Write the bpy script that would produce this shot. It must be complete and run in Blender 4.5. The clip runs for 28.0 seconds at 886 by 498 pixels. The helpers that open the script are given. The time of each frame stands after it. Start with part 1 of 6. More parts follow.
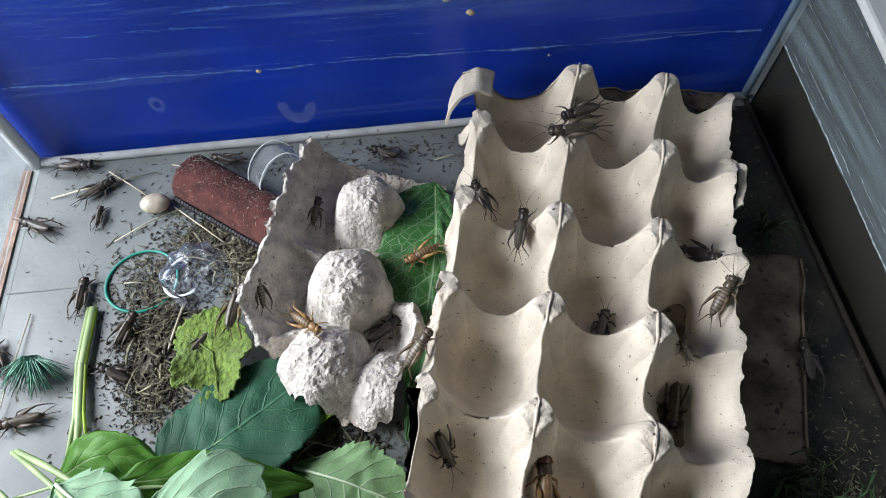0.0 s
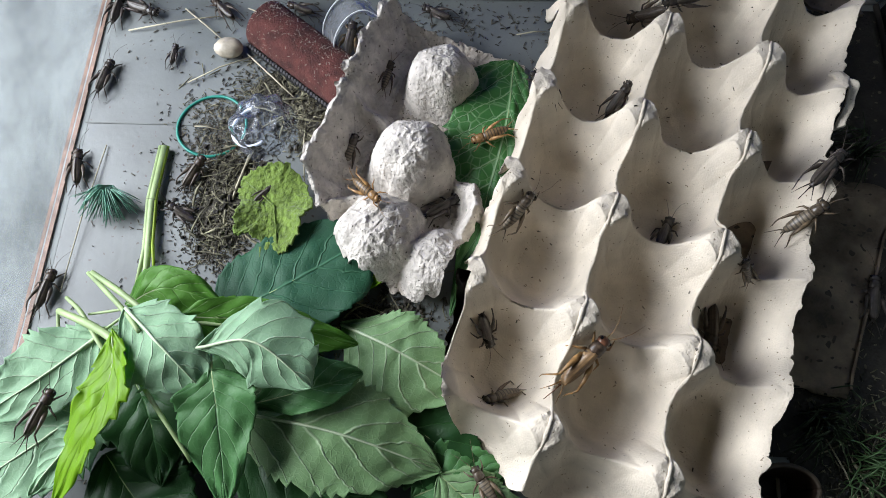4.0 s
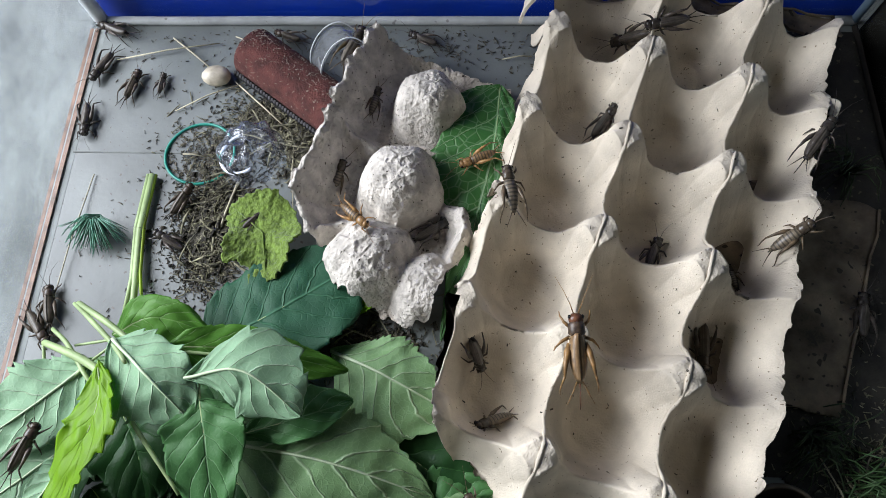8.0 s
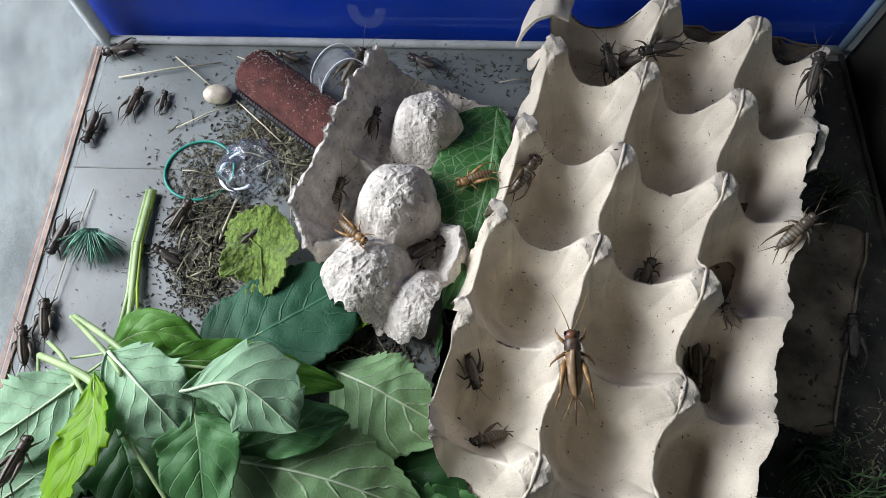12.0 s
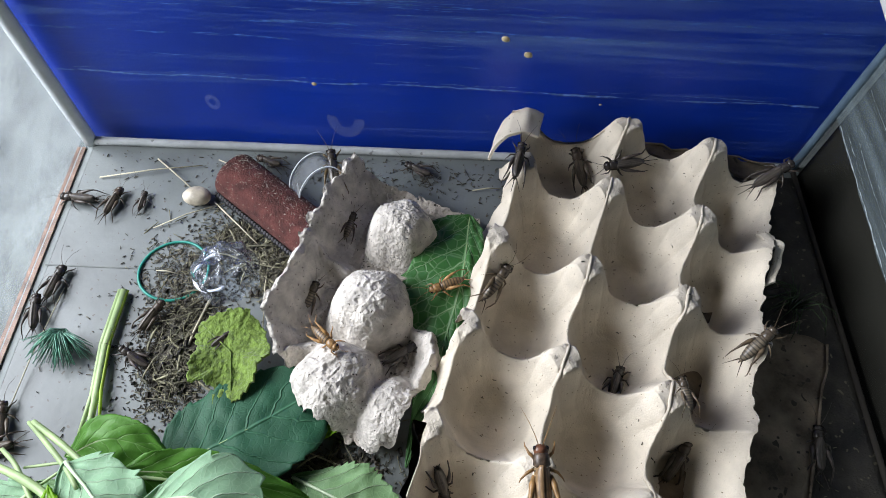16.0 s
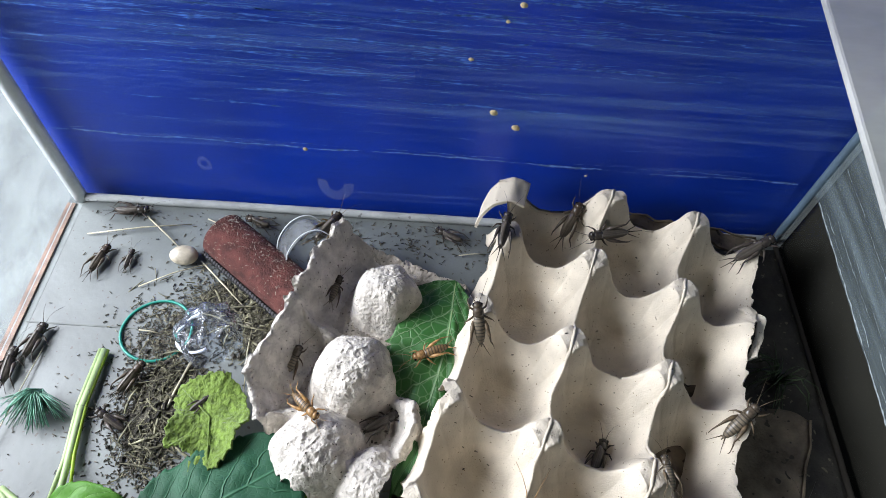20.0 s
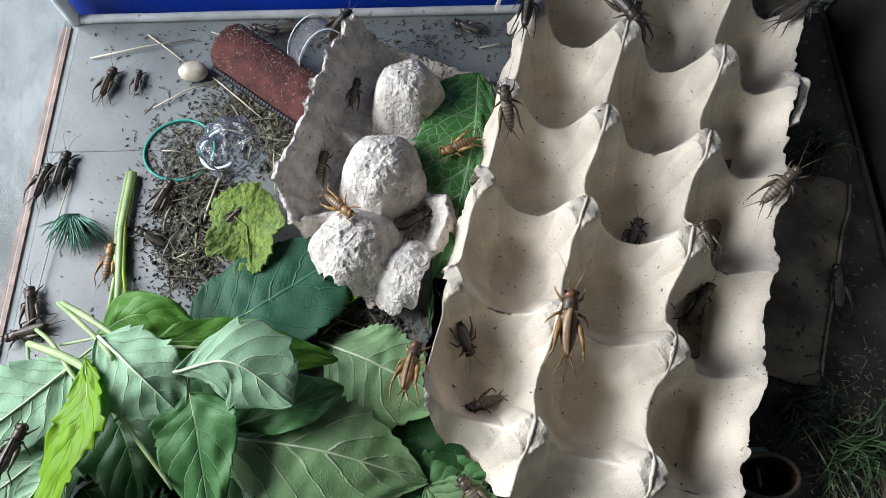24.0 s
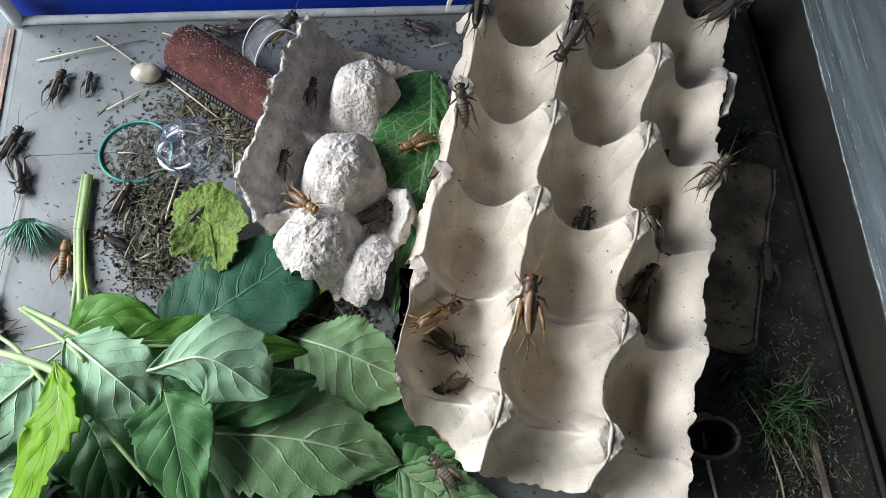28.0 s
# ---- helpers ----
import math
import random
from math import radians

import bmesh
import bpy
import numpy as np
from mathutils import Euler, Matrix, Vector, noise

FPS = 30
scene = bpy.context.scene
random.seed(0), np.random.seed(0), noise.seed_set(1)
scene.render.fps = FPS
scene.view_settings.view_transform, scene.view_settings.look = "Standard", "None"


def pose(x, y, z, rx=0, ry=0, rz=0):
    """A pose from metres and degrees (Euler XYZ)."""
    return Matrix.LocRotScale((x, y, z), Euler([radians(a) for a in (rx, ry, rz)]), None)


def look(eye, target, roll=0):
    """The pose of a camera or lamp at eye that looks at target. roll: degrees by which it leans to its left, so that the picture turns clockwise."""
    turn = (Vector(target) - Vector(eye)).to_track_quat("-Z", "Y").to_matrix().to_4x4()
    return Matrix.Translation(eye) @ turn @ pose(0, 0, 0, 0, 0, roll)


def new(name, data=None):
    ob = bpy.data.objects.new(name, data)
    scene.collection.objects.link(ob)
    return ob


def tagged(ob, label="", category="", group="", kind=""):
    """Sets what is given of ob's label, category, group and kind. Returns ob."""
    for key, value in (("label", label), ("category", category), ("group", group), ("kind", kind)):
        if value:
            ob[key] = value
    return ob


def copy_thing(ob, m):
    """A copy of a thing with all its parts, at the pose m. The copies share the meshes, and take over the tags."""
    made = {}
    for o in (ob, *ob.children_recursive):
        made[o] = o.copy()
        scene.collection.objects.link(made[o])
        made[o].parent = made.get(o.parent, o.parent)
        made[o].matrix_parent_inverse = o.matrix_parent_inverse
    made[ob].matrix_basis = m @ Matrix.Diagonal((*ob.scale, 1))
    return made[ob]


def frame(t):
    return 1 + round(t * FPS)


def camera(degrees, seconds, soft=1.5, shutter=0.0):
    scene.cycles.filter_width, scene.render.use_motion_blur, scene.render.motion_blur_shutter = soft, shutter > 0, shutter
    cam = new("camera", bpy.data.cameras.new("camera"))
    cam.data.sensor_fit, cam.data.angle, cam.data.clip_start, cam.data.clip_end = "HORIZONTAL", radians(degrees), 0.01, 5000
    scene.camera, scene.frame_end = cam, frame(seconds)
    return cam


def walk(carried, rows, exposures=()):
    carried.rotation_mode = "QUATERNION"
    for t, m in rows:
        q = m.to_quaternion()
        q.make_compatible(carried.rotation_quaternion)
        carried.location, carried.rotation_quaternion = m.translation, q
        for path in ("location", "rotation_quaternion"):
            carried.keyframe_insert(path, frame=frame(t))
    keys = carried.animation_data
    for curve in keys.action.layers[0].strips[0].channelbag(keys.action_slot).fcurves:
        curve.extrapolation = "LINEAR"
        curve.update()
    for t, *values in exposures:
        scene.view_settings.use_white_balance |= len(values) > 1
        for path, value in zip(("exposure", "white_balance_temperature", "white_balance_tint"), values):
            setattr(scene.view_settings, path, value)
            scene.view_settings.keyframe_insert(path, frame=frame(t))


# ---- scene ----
cam = camera(69.13, 28.0, soft=0.55, shutter=0.3)
PATH = [
    (0, (0.2261, -0.2708, 0.3170), (0.2497, -0.0240, -0.1171), -1.19),
    (0.2, (0.2250, -0.2715, 0.3163), (0.2435, -0.0192, -0.1144), -2.04),
    (0.4, (0.2216, -0.2738, 0.3140), (0.2256, -0.0052, -0.1060), -4.54),
    (0.5, (0.2186, -0.2758, 0.3120), (0.2059, 0.0103, -0.0979), -7.27),
    (0.8, (0.1939, -0.2748, 0.3293), (0.1738, 0.0408, -0.0580), -3.49),
    (1, (0.1888, -0.2676, 0.3396), (0.1709, 0.0449, -0.0503), -1.78),
    (1.2, (0.1899, -0.2701, 0.3308), (0.1752, 0.0519, -0.0515), -1.54),
    (1.5, (0.1894, -0.2720, 0.3394), (0.1929, 0.0129, -0.0714), 0.96),
    (2, (0.2237, -0.2728, 0.3423), (0.2440, -0.0320, -0.0954), 2.97),
    (2.5, (0.2343, -0.2704, 0.3316), (0.2551, -0.0827, -0.1314), 4.13),
    (3, (0.2320, -0.2638, 0.3191), (0.2220, -0.0969, -0.1521), -3.77),
    (3.5, (0.2283, -0.2641, 0.3156), (0.2057, -0.1058, -0.1581), -6.79),
    (5.5, (0.2194, -0.2674, 0.3158), (0.1930, -0.1041, -0.1560), -6.20),
    (6, (0.2246, -0.2669, 0.3150), (0.2000, -0.0953, -0.1540), -6.93),
    (6.5, (0.2263, -0.2647, 0.3139), (0.1994, -0.0932, -0.1550), -7.82),
    (7, (0.2244, -0.2637, 0.3156), (0.2009, -0.0882, -0.1520), -5.98),
    (7.5, (0.2266, -0.2651, 0.3145), (0.2040, -0.0868, -0.1521), -6.19),
    (8, (0.2268, -0.2632, 0.3157), (0.2069, -0.0896, -0.1528), -5.35),
    (8.5, (0.2242, -0.2645, 0.3165), (0.2047, -0.0912, -0.1521), -5.11),
    (9, (0.2261, -0.2633, 0.3125), (0.1980, -0.0889, -0.1553), -7.33),
    (9.5, (0.2234, -0.2651, 0.3139), (0.1990, -0.0869, -0.1526), -6.19),
    (10, (0.2270, -0.2621, 0.3135), (0.1993, -0.0919, -0.1558), -7.75),
    (10.5, (0.2249, -0.2657, 0.3145), (0.2031, -0.0948, -0.1549), -5.79),
    (11, (0.2243, -0.2662, 0.3153), (0.2033, -0.0904, -0.1523), -5.25),
    (11.5, (0.2246, -0.2673, 0.3162), (0.2074, -0.0809, -0.1474), -3.75),
    (13.5, (0.2223, -0.2684, 0.3224), (0.2122, -0.0689, -0.1359), -0.44),
    (14, (0.2244, -0.2619, 0.3232), (0.2118, -0.0462, -0.1277), -0.91),
    (14.5, (0.2231, -0.2611, 0.3241), (0.2143, -0.0376, -0.1231), -0.06),
    (15, (0.2233, -0.2608, 0.3248), (0.2156, -0.0363, -0.1219), 0.18),
    (15.5, (0.2212, -0.2656, 0.3235), (0.2201, -0.0238, -0.1142), 1.95),
    (16, (0.2260, -0.2602, 0.3271), (0.2289, -0.0089, -0.1051), 2.78),
    (16.5, (0.2259, -0.2601, 0.3264), (0.2287, -0.0024, -0.1021), 2.60),
    (17, (0.2264, -0.2606, 0.3277), (0.2289, 0.0012, -0.0983), 2.68),
    (17.5, (0.2255, -0.2590, 0.3296), (0.2325, 0.0040, -0.0956), 3.50),
    (18, (0.2266, -0.2598, 0.3291), (0.2331, 0.0122, -0.0904), 3.52),
    (18.5, (0.2281, -0.2578, 0.3304), (0.2358, 0.0190, -0.0859), 3.48),
    (19, (0.2274, -0.2583, 0.3302), (0.2361, 0.0164, -0.0875), 3.68),
    (19.5, (0.2312, -0.2518, 0.3295), (0.2294, 0.0307, -0.0831), 2.98),
    (20, (0.2283, -0.2523, 0.3342), (0.2364, 0.0306, -0.0780), 4.95),
    (20.5, (0.2279, -0.2536, 0.3333), (0.2380, 0.0301, -0.0783), 4.84),
    (21, (0.2286, -0.2520, 0.3362), (0.2410, 0.0171, -0.0850), 4.28),
    (21.5, (0.2293, -0.2575, 0.3324), (0.2477, -0.0268, -0.1108), 5.49),
    (22, (0.2308, -0.2621, 0.3264), (0.2418, -0.0594, -0.1305), 1.33),
    (22.5, (0.2292, -0.2678, 0.3218), (0.2385, -0.0926, -0.1464), 0.52),
    (24.5, (0.2236, -0.2698, 0.3161), (0.2176, -0.0974, -0.1532), -2.81),
    (25, (0.2250, -0.2703, 0.3163), (0.2208, -0.0974, -0.1529), -2.86),
    (25.5, (0.2233, -0.2674, 0.3151), (0.2175, -0.0884, -0.1517), -2.53),
    (26, (0.2192, -0.2731, 0.3174), (0.2236, -0.0974, -0.1507), -1.78),
    (26.5, (0.2207, -0.2788, 0.3207), (0.2427, -0.1181, -0.1522), 2.46),
    (27, (0.2220, -0.2807, 0.3196), (0.2445, -0.1175, -0.1525), 2.31),
    (27.5, (0.2175, -0.2763, 0.3230), (0.2454, -0.1114, -0.1483), 5.21),
    (28, (0.2140, -0.2761, 0.3287), (0.2542, -0.1087, -0.1407), 9.51),
]
EXPOSURES = [(0.0, 0.04), (0.5, 0.15), (1.0, 0.46), (1.5, 0.5), (2.0, 0.42), (2.7, 0.1), (3.5, -0.02), (6.0, -0.14), (11.0, -0.16), (13.5, -0.1), (17.0, 0.07), (20.0, 0.3), (21.5, 0.28), (22.5, 0.1), (24.5, -0.03), (28.0, -0.04)]
walk(cam, [(t, look(eye, target, roll)) for t, eye, target, roll in PATH], EXPOSURES)

# ---- daylight: an open window side to the left of the tank ----
world = bpy.data.worlds.new("world")
scene.world = world
world.use_nodes = True
wn = world.node_tree.nodes
sky = wn.new("ShaderNodeTexSky")
sky.sky_type, sky.sun_disc, sky.sun_elevation, sky.sun_rotation = "NISHITA", False, radians(40), radians(-80)
world.node_tree.links.new(sky.outputs[0], wn["Background"].inputs[0])
wn["Background"].inputs[1].default_value = 0.008
lamp = bpy.data.lights.new("window_light", "AREA")
lamp.shape, lamp.size, lamp.size_y, lamp.energy, lamp.color = "RECTANGLE", 0.70, 0.44, 17.5, (0.89, 0.925, 1.0)
new("window_light", lamp).matrix_world = look((-0.48, -0.09, 0.42), (0.1, -0.33, 0.0))


# ---- materials ----
def mat(name, base, rough=0.6, metal=0.0, var=0.15, scale=60.0, fine=900.0, bump=0.0, bump_scale=400.0, dark=None, spots=0.0, spot_scale=250.0, spot_color=(0.05, 0.04, 0.03), sheen=0.0, trans=0.0, random_value=0.0, islands=None, weave=0.0):
    """A surface with two scales of colour variation, relief and small dark specks."""
    m = bpy.data.materials.new(name)
    m.use_nodes = True
    nt = m.node_tree
    n, l = nt.nodes, nt.links
    b = n["Principled BSDF"]
    co = n.new("ShaderNodeTexCoord")

    def noise_at(s, detail=4.0):
        t = n.new("ShaderNodeTexNoise")
        t.inputs["Scale"].default_value, t.inputs["Detail"].default_value = s, detail
        l.new(co.outputs["Object"], t.inputs["Vector"])
        return t.outputs["Fac"]

    def mixed(fac, a, c):
        x = n.new("ShaderNodeMix")
        x.data_type = "RGBA"
        if hasattr(fac, "links"):
            l.new(fac, x.inputs[0])
        else:
            x.inputs[0].default_value = fac
        for k, v in ((6, a), (7, c)):
            if hasattr(v, "links"):
                l.new(v, x.inputs[k])
            else:
                x.inputs[k].default_value = (*v, 1)
        return x.outputs[2]

    def ramp(fac, lo, hi):
        r = n.new("ShaderNodeMapRange")
        r.inputs[1].default_value, r.inputs[2].default_value = lo, hi
        l.new(fac, r.inputs[0])
        return r.outputs[0]

    lo = dark or tuple(max(0, v * (1 - 2.2 * var)) for v in base)
    hi = tuple(min(1, v * (1 + var)) for v in base)
    col = mixed(ramp(noise_at(scale), 0.32, 0.68), lo, hi)
    tiny = ramp(noise_at(fine, 2.0), 0.35, 0.65)
    col = mixed(tiny, col, mixed(0.75, tuple(v * 0.8 for v in base), col))
    if random_value:
        info = n.new("ShaderNodeObjectInfo")
        hs = n.new("ShaderNodeHueSaturation")
        l.new(ramp_out(nt, info.outputs["Random"], 1 - random_value, 1 + random_value), hs.inputs["Value"])
        l.new(col, hs.inputs["Color"])
        col = hs.outputs[0]
    if islands:
        geo = n.new("ShaderNodeNewGeometry")
        hs = n.new("ShaderNodeHueSaturation")
        l.new(ramp_out(nt, geo.outputs["Random Per Island"], *islands), hs.inputs["Value"])
        l.new(col, hs.inputs["Color"])
        col = hs.outputs[0]
    if spots:
        sp = ramp(noise_at(spot_scale, 1.0), 0.5 + 0.22 * (1 - spots), 0.54 + 0.22 * (1 - spots))
        col = mixed(sp, col, spot_color)
    l.new(col, b.inputs["Base Color"])
    b.inputs["Roughness"].default_value, b.inputs["Metallic"].default_value = rough, metal
    if sheen:
        b.inputs["Sheen Weight"].default_value = sheen
    if trans:
        tr = n.new("ShaderNodeBsdfTranslucent")
        mx = n.new("ShaderNodeMixShader")
        mx.inputs[0].default_value = trans
        l.new(col, tr.inputs[0])
        l.new(b.outputs[0], mx.inputs[1])
        l.new(tr.outputs[0], mx.inputs[2])
        l.new(mx.outputs[0], n["Material Output"].inputs[0])
    if bump:
        bp = n.new("ShaderNodeBump")
        bp.inputs["Strength"].default_value, bp.inputs["Distance"].default_value = 1.0, bump
        height = noise_at(bump_scale, 5.0)
        if weave:
            # the print of the mould's wire mesh
            for turn in (0.6, -0.97):
                mp, wv, mu, ad = n.new("ShaderNodeMapping"), n.new("ShaderNodeTexWave"), n.new("ShaderNodeMath"), n.new("ShaderNodeMath")
                mp.inputs["Rotation"].default_value = (0.3, 0.2, turn)
                wv.inputs["Scale"].default_value, wv.inputs["Distortion"].default_value = 260.0, 1.5
                mu.operation, mu.inputs[1].default_value = "MULTIPLY", weave
                l.new(co.outputs["Object"], mp.inputs[0]), l.new(mp.outputs[0], wv.inputs["Vector"]), l.new(wv.outputs["Fac"], mu.inputs[0])
                l.new(height, ad.inputs[0]), l.new(mu.outputs[0], ad.inputs[1])
                height = ad.outputs[0]
        l.new(height, bp.inputs["Height"])
        l.new(bp.outputs[0], b.inputs["Normal"])
    return m


def ramp_out(nt, fac, lo, hi):
    r = nt.nodes.new("ShaderNodeMapRange")
    r.inputs[3].default_value, r.inputs[4].default_value = lo, hi
    nt.links.new(fac, r.inputs[0])
    return r.outputs[0]


def glass_mat(name, tint, dirt, dirt_color, streak=(6.0, 60.0, 60.0), lo=0.45, hi=0.75, floor_dirt=0.05, ior=1.2, rough=0.12):
    """Clear glass with a film of dirt and lime scale."""
    m = bpy.data.materials.new(name)
    m.use_nodes = True
    nt = m.node_tree
    n, l = nt.nodes, nt.links
    n.remove(n["Principled BSDF"])
    clear = n.new("ShaderNodeBsdfTransparent")
    clear.inputs[0].default_value = (*tint, 1)
    gloss = n.new("ShaderNodeBsdfGlossy")
    gloss.inputs["Roughness"].default_value = rough
    fres = n.new("ShaderNodeFresnel")
    fres.inputs[0].default_value = ior
    first = n.new("ShaderNodeMixShader")
    l.new(fres.outputs[0], first.inputs[0]), l.new(clear.outputs[0], first.inputs[1]), l.new(gloss.outputs[0], first.inputs[2])
    film = n.new("ShaderNodeBsdfDiffuse")
    film.inputs[0].default_value = (*dirt_color, 1)
    co = n.new("ShaderNodeTexCoord")
    fac = None
    for k, s in ((1.0, streak), (0.6, tuple(9 * v for v in streak))):
        mp = n.new("ShaderNodeMapping")
        mp.inputs["Scale"].default_value = s
        t = n.new("ShaderNodeTexNoise")
        t.inputs["Scale"].default_value, t.inputs["Detail"].default_value, t.inputs["Roughness"].default_value = 1.0, 6.0, 0.6
        r = n.new("ShaderNodeMapRange")
        r.inputs[1].default_value, r.inputs[2].default_value, r.inputs[3].default_value, r.inputs[4].default_value = lo, hi, floor_dirt * k, dirt * k
        l.new(co.outputs["Object"], mp.inputs[0]), l.new(mp.outputs[0], t.inputs["Vector"]), l.new(t.outputs["Fac"], r.inputs[0])
        if fac is None:
            fac = r.outputs[0]
        else:
            a = n.new("ShaderNodeMath")
            a.operation = "MAXIMUM"
            l.new(fac, a.inputs[0]), l.new(r.outputs[0], a.inputs[1])
            fac = a.outputs[0]
    last = n.new("ShaderNodeMixShader")
    l.new(fac, last.inputs[0]), l.new(first.outputs[0], last.inputs[1]), l.new(film.outputs[0], last.inputs[2])
    l.new(last.outputs[0], n["Material Output"].inputs[0])
    return m


def leaf_mat(name, base, vein, trans=0.22, rough=0.45, bump=0.0006, net_k=0.22, net_scale=330.0, thin=13.0):
    """A leaf: veins by the sheet's own coordinates, mottled green between them, a little light through it."""
    m = bpy.data.materials.new(name)
    m.use_nodes = True
    nt = m.node_tree
    n, l = nt.nodes, nt.links
    b = n["Principled BSDF"]
    uv = n.new("ShaderNodeAttribute")
    uv.attribute_name = "sheet"
    sep = n.new("ShaderNodeSeparateXYZ")
    l.new(uv.outputs["Vector"], sep.inputs[0])

    def math_node(op, a, c=None):
        x = n.new("ShaderNodeMath")
        x.operation = op
        for k, v in ((0, a), (1, c)):
            if v is None:
                continue
            if hasattr(v, "links"):
                l.new(v, x.inputs[k])
            else:
                x.inputs[k].default_value = v
        return x.outputs[0]

    nz = n.new("ShaderNodeTexNoise")
    nz.inputs["Scale"].default_value = 9.0
    l.new(uv.outputs["Vector"], nz.inputs["Vector"])
    wob = math_node("MULTIPLY", math_node("SUBTRACT", nz.outputs["Fac"], 0.5), 0.06)
    side = math_node("ABSOLUTE", math_node("SUBTRACT", sep.outputs[1], 0.5))
    along = math_node("ADD", math_node("SUBTRACT", sep.outputs[0], math_node("MULTIPLY", side, 0.62)), wob)
    saw = math_node("ABSOLUTE", math_node("SUBTRACT", math_node("FRACT", math_node("MULTIPLY", along, 6.5)), 0.5))
    lateral = math_node("SUBTRACT", 1.0, math_node("MULTIPLY", saw, math_node("ADD", thin, math_node("MULTIPLY", side, 30.0))))
    mid = math_node("SUBTRACT", 1.0, math_node("MULTIPLY", side, 55.0))
    vo = n.new("ShaderNodeTexVoronoi")
    vo.feature = "DISTANCE_TO_EDGE"
    vo.inputs["Scale"].default_value = net_scale
    place = n.new("ShaderNodeTexCoord")
    l.new(place.outputs["Object"], vo.inputs["Vector"])
    net = math_node("MULTIPLY", math_node("SUBTRACT", 1.0, math_node("MULTIPLY", vo.outputs["Distance"], 12.0)), net_k)
    mask = math_node("MAXIMUM", math_node("MAXIMUM", math_node("MULTIPLY", lateral, 1.0), mid), net)
    clamp = n.new("ShaderNodeClamp")
    l.new(mask, clamp.inputs[0])
    nz2 = n.new("ShaderNodeTexNoise")
    nz2.inputs["Scale"].default_value, nz2.inputs["Detail"].default_value = 4.0, 6.0
    l.new(uv.outputs["Vector"], nz2.inputs["Vector"])
    mx0 = n.new("ShaderNodeMix")
    mx0.data_type = "RGBA"
    l.new(nz2.outputs["Fac"], mx0.inputs[0])
    mx0.inputs[6].default_value = (*[v * 0.68 for v in base], 1)
    mx0.inputs[7].default_value = (*[min(1, v * 1.35) for v in base], 1)
    mx = n.new("ShaderNodeMix")
    mx.data_type = "RGBA"
    l.new(clamp.outputs[0], mx.inputs[0]), l.new(mx0.outputs[2], mx.inputs[6])
    mx.inputs[7].default_value = (*vein, 1)
    l.new(mx.outputs[2], b.inputs["Base Color"])
    b.inputs["Roughness"].default_value = rough
    b.inputs["Specular IOR Level"].default_value = 0.35
    bp = n.new("ShaderNodeBump")
    bp.invert = True
    bp.inputs["Distance"].default_value, bp.inputs["Strength"].default_value = bump, 0.8
    l.new(clamp.outputs[0], bp.inputs["Height"])
    grain = n.new("ShaderNodeTexNoise")
    grain.inputs["Scale"].default_value, grain.inputs["Detail"].default_value = 900.0, 3.0
    bp2 = n.new("ShaderNodeBump")
    bp2.inputs["Distance"].default_value, bp2.inputs["Strength"].default_value = 0.00022, 0.8
    l.new(place.outputs["Object"], grain.inputs["Vector"]), l.new(grain.outputs["Fac"], bp2.inputs["Height"])
    l.new(bp.outputs[0], bp2.inputs["Normal"]), l.new(bp2.outputs[0], b.inputs["Normal"])
    tr = n.new("ShaderNodeBsdfTranslucent")
    l.new(mx.outputs[2], tr.inputs[0])
    ms = n.new("ShaderNodeMixShader")
    ms.inputs[0].default_value = trans
    l.new(b.outputs[0], ms.inputs[1]), l.new(tr.outputs[0], ms.inputs[2])
    l.new(ms.outputs[0], n["Material Output"].inputs[0])
    return m


PULP = mat("grey_pulp", (0.705, 0.63, 0.515), 0.92, var=0.12, scale=45, fine=1600, bump=0.0005, bump_scale=1100, spots=0.03, spot_scale=620, spot_color=(0.25, 0.20, 0.14), weave=0.04)
PULP_WHITE = mat("white_pulp", (0.68, 0.63, 0.565), 0.95, var=0.17, scale=120, fine=1500, bump=0.0017, bump_scale=480, spots=0.06, spot_scale=600)
# greyer than the domes: dirt and the low parts' shade in one colour
PULP_GREY = mat("dirty_shaded_pulp", (0.48, 0.43, 0.37), 0.95, var=0.25, scale=90, fine=1200, bump=0.0016, bump_scale=420, spots=0.2, spot_scale=500)
PULP_BROWN = mat("brown_pulp", (0.20, 0.155, 0.11), 0.95, var=0.35, scale=60, fine=900, bump=0.0006, bump_scale=600, spots=0.3)
FLOOR_M = mat("scummed_glass_floor", (0.155, 0.172, 0.169), 0.42, var=0.17, scale=17, fine=700, bump=0.0001, bump_scale=300, spots=0.12, spot_scale=330, spot_color=(0.09, 0.08, 0.07))
BLUE = mat("blue_plastic", (0.003, 0.048, 0.50), 0.4, var=0.15, scale=12, fine=300)
TABLE = mat("pale_table", (0.36, 0.37, 0.365), 0.6, var=0.1, scale=9, fine=200, bump=0.0004)
# walls and ceiling out of view, kept dark to cut bounced light
WALL_M = mat("dark_unseen_wall", (0.10, 0.095, 0.085), 0.85, var=0.06, scale=4, fine=90, bump=0.0004)
# dark brown that stands for the shade to the tank's right
SHADE_BROWN = mat("painted_shade_brown", (0.026, 0.022, 0.016), 0.9, var=0.2, scale=5, fine=90)
SEAL = mat("white_silicone", (0.42, 0.44, 0.44), 0.8, var=0.12, scale=70, fine=500, spots=0.1, spot_scale=200, spot_color=(0.2, 0.2, 0.2))
SEAL_WHITE = mat("thick_white_silicone", (0.74, 0.78, 0.80), 0.5, var=0.08, scale=70, fine=500)
BROWN_EDGE = mat("brown_edge_tape", (0.30, 0.175, 0.125), 0.5, var=0.25, scale=120, fine=900)
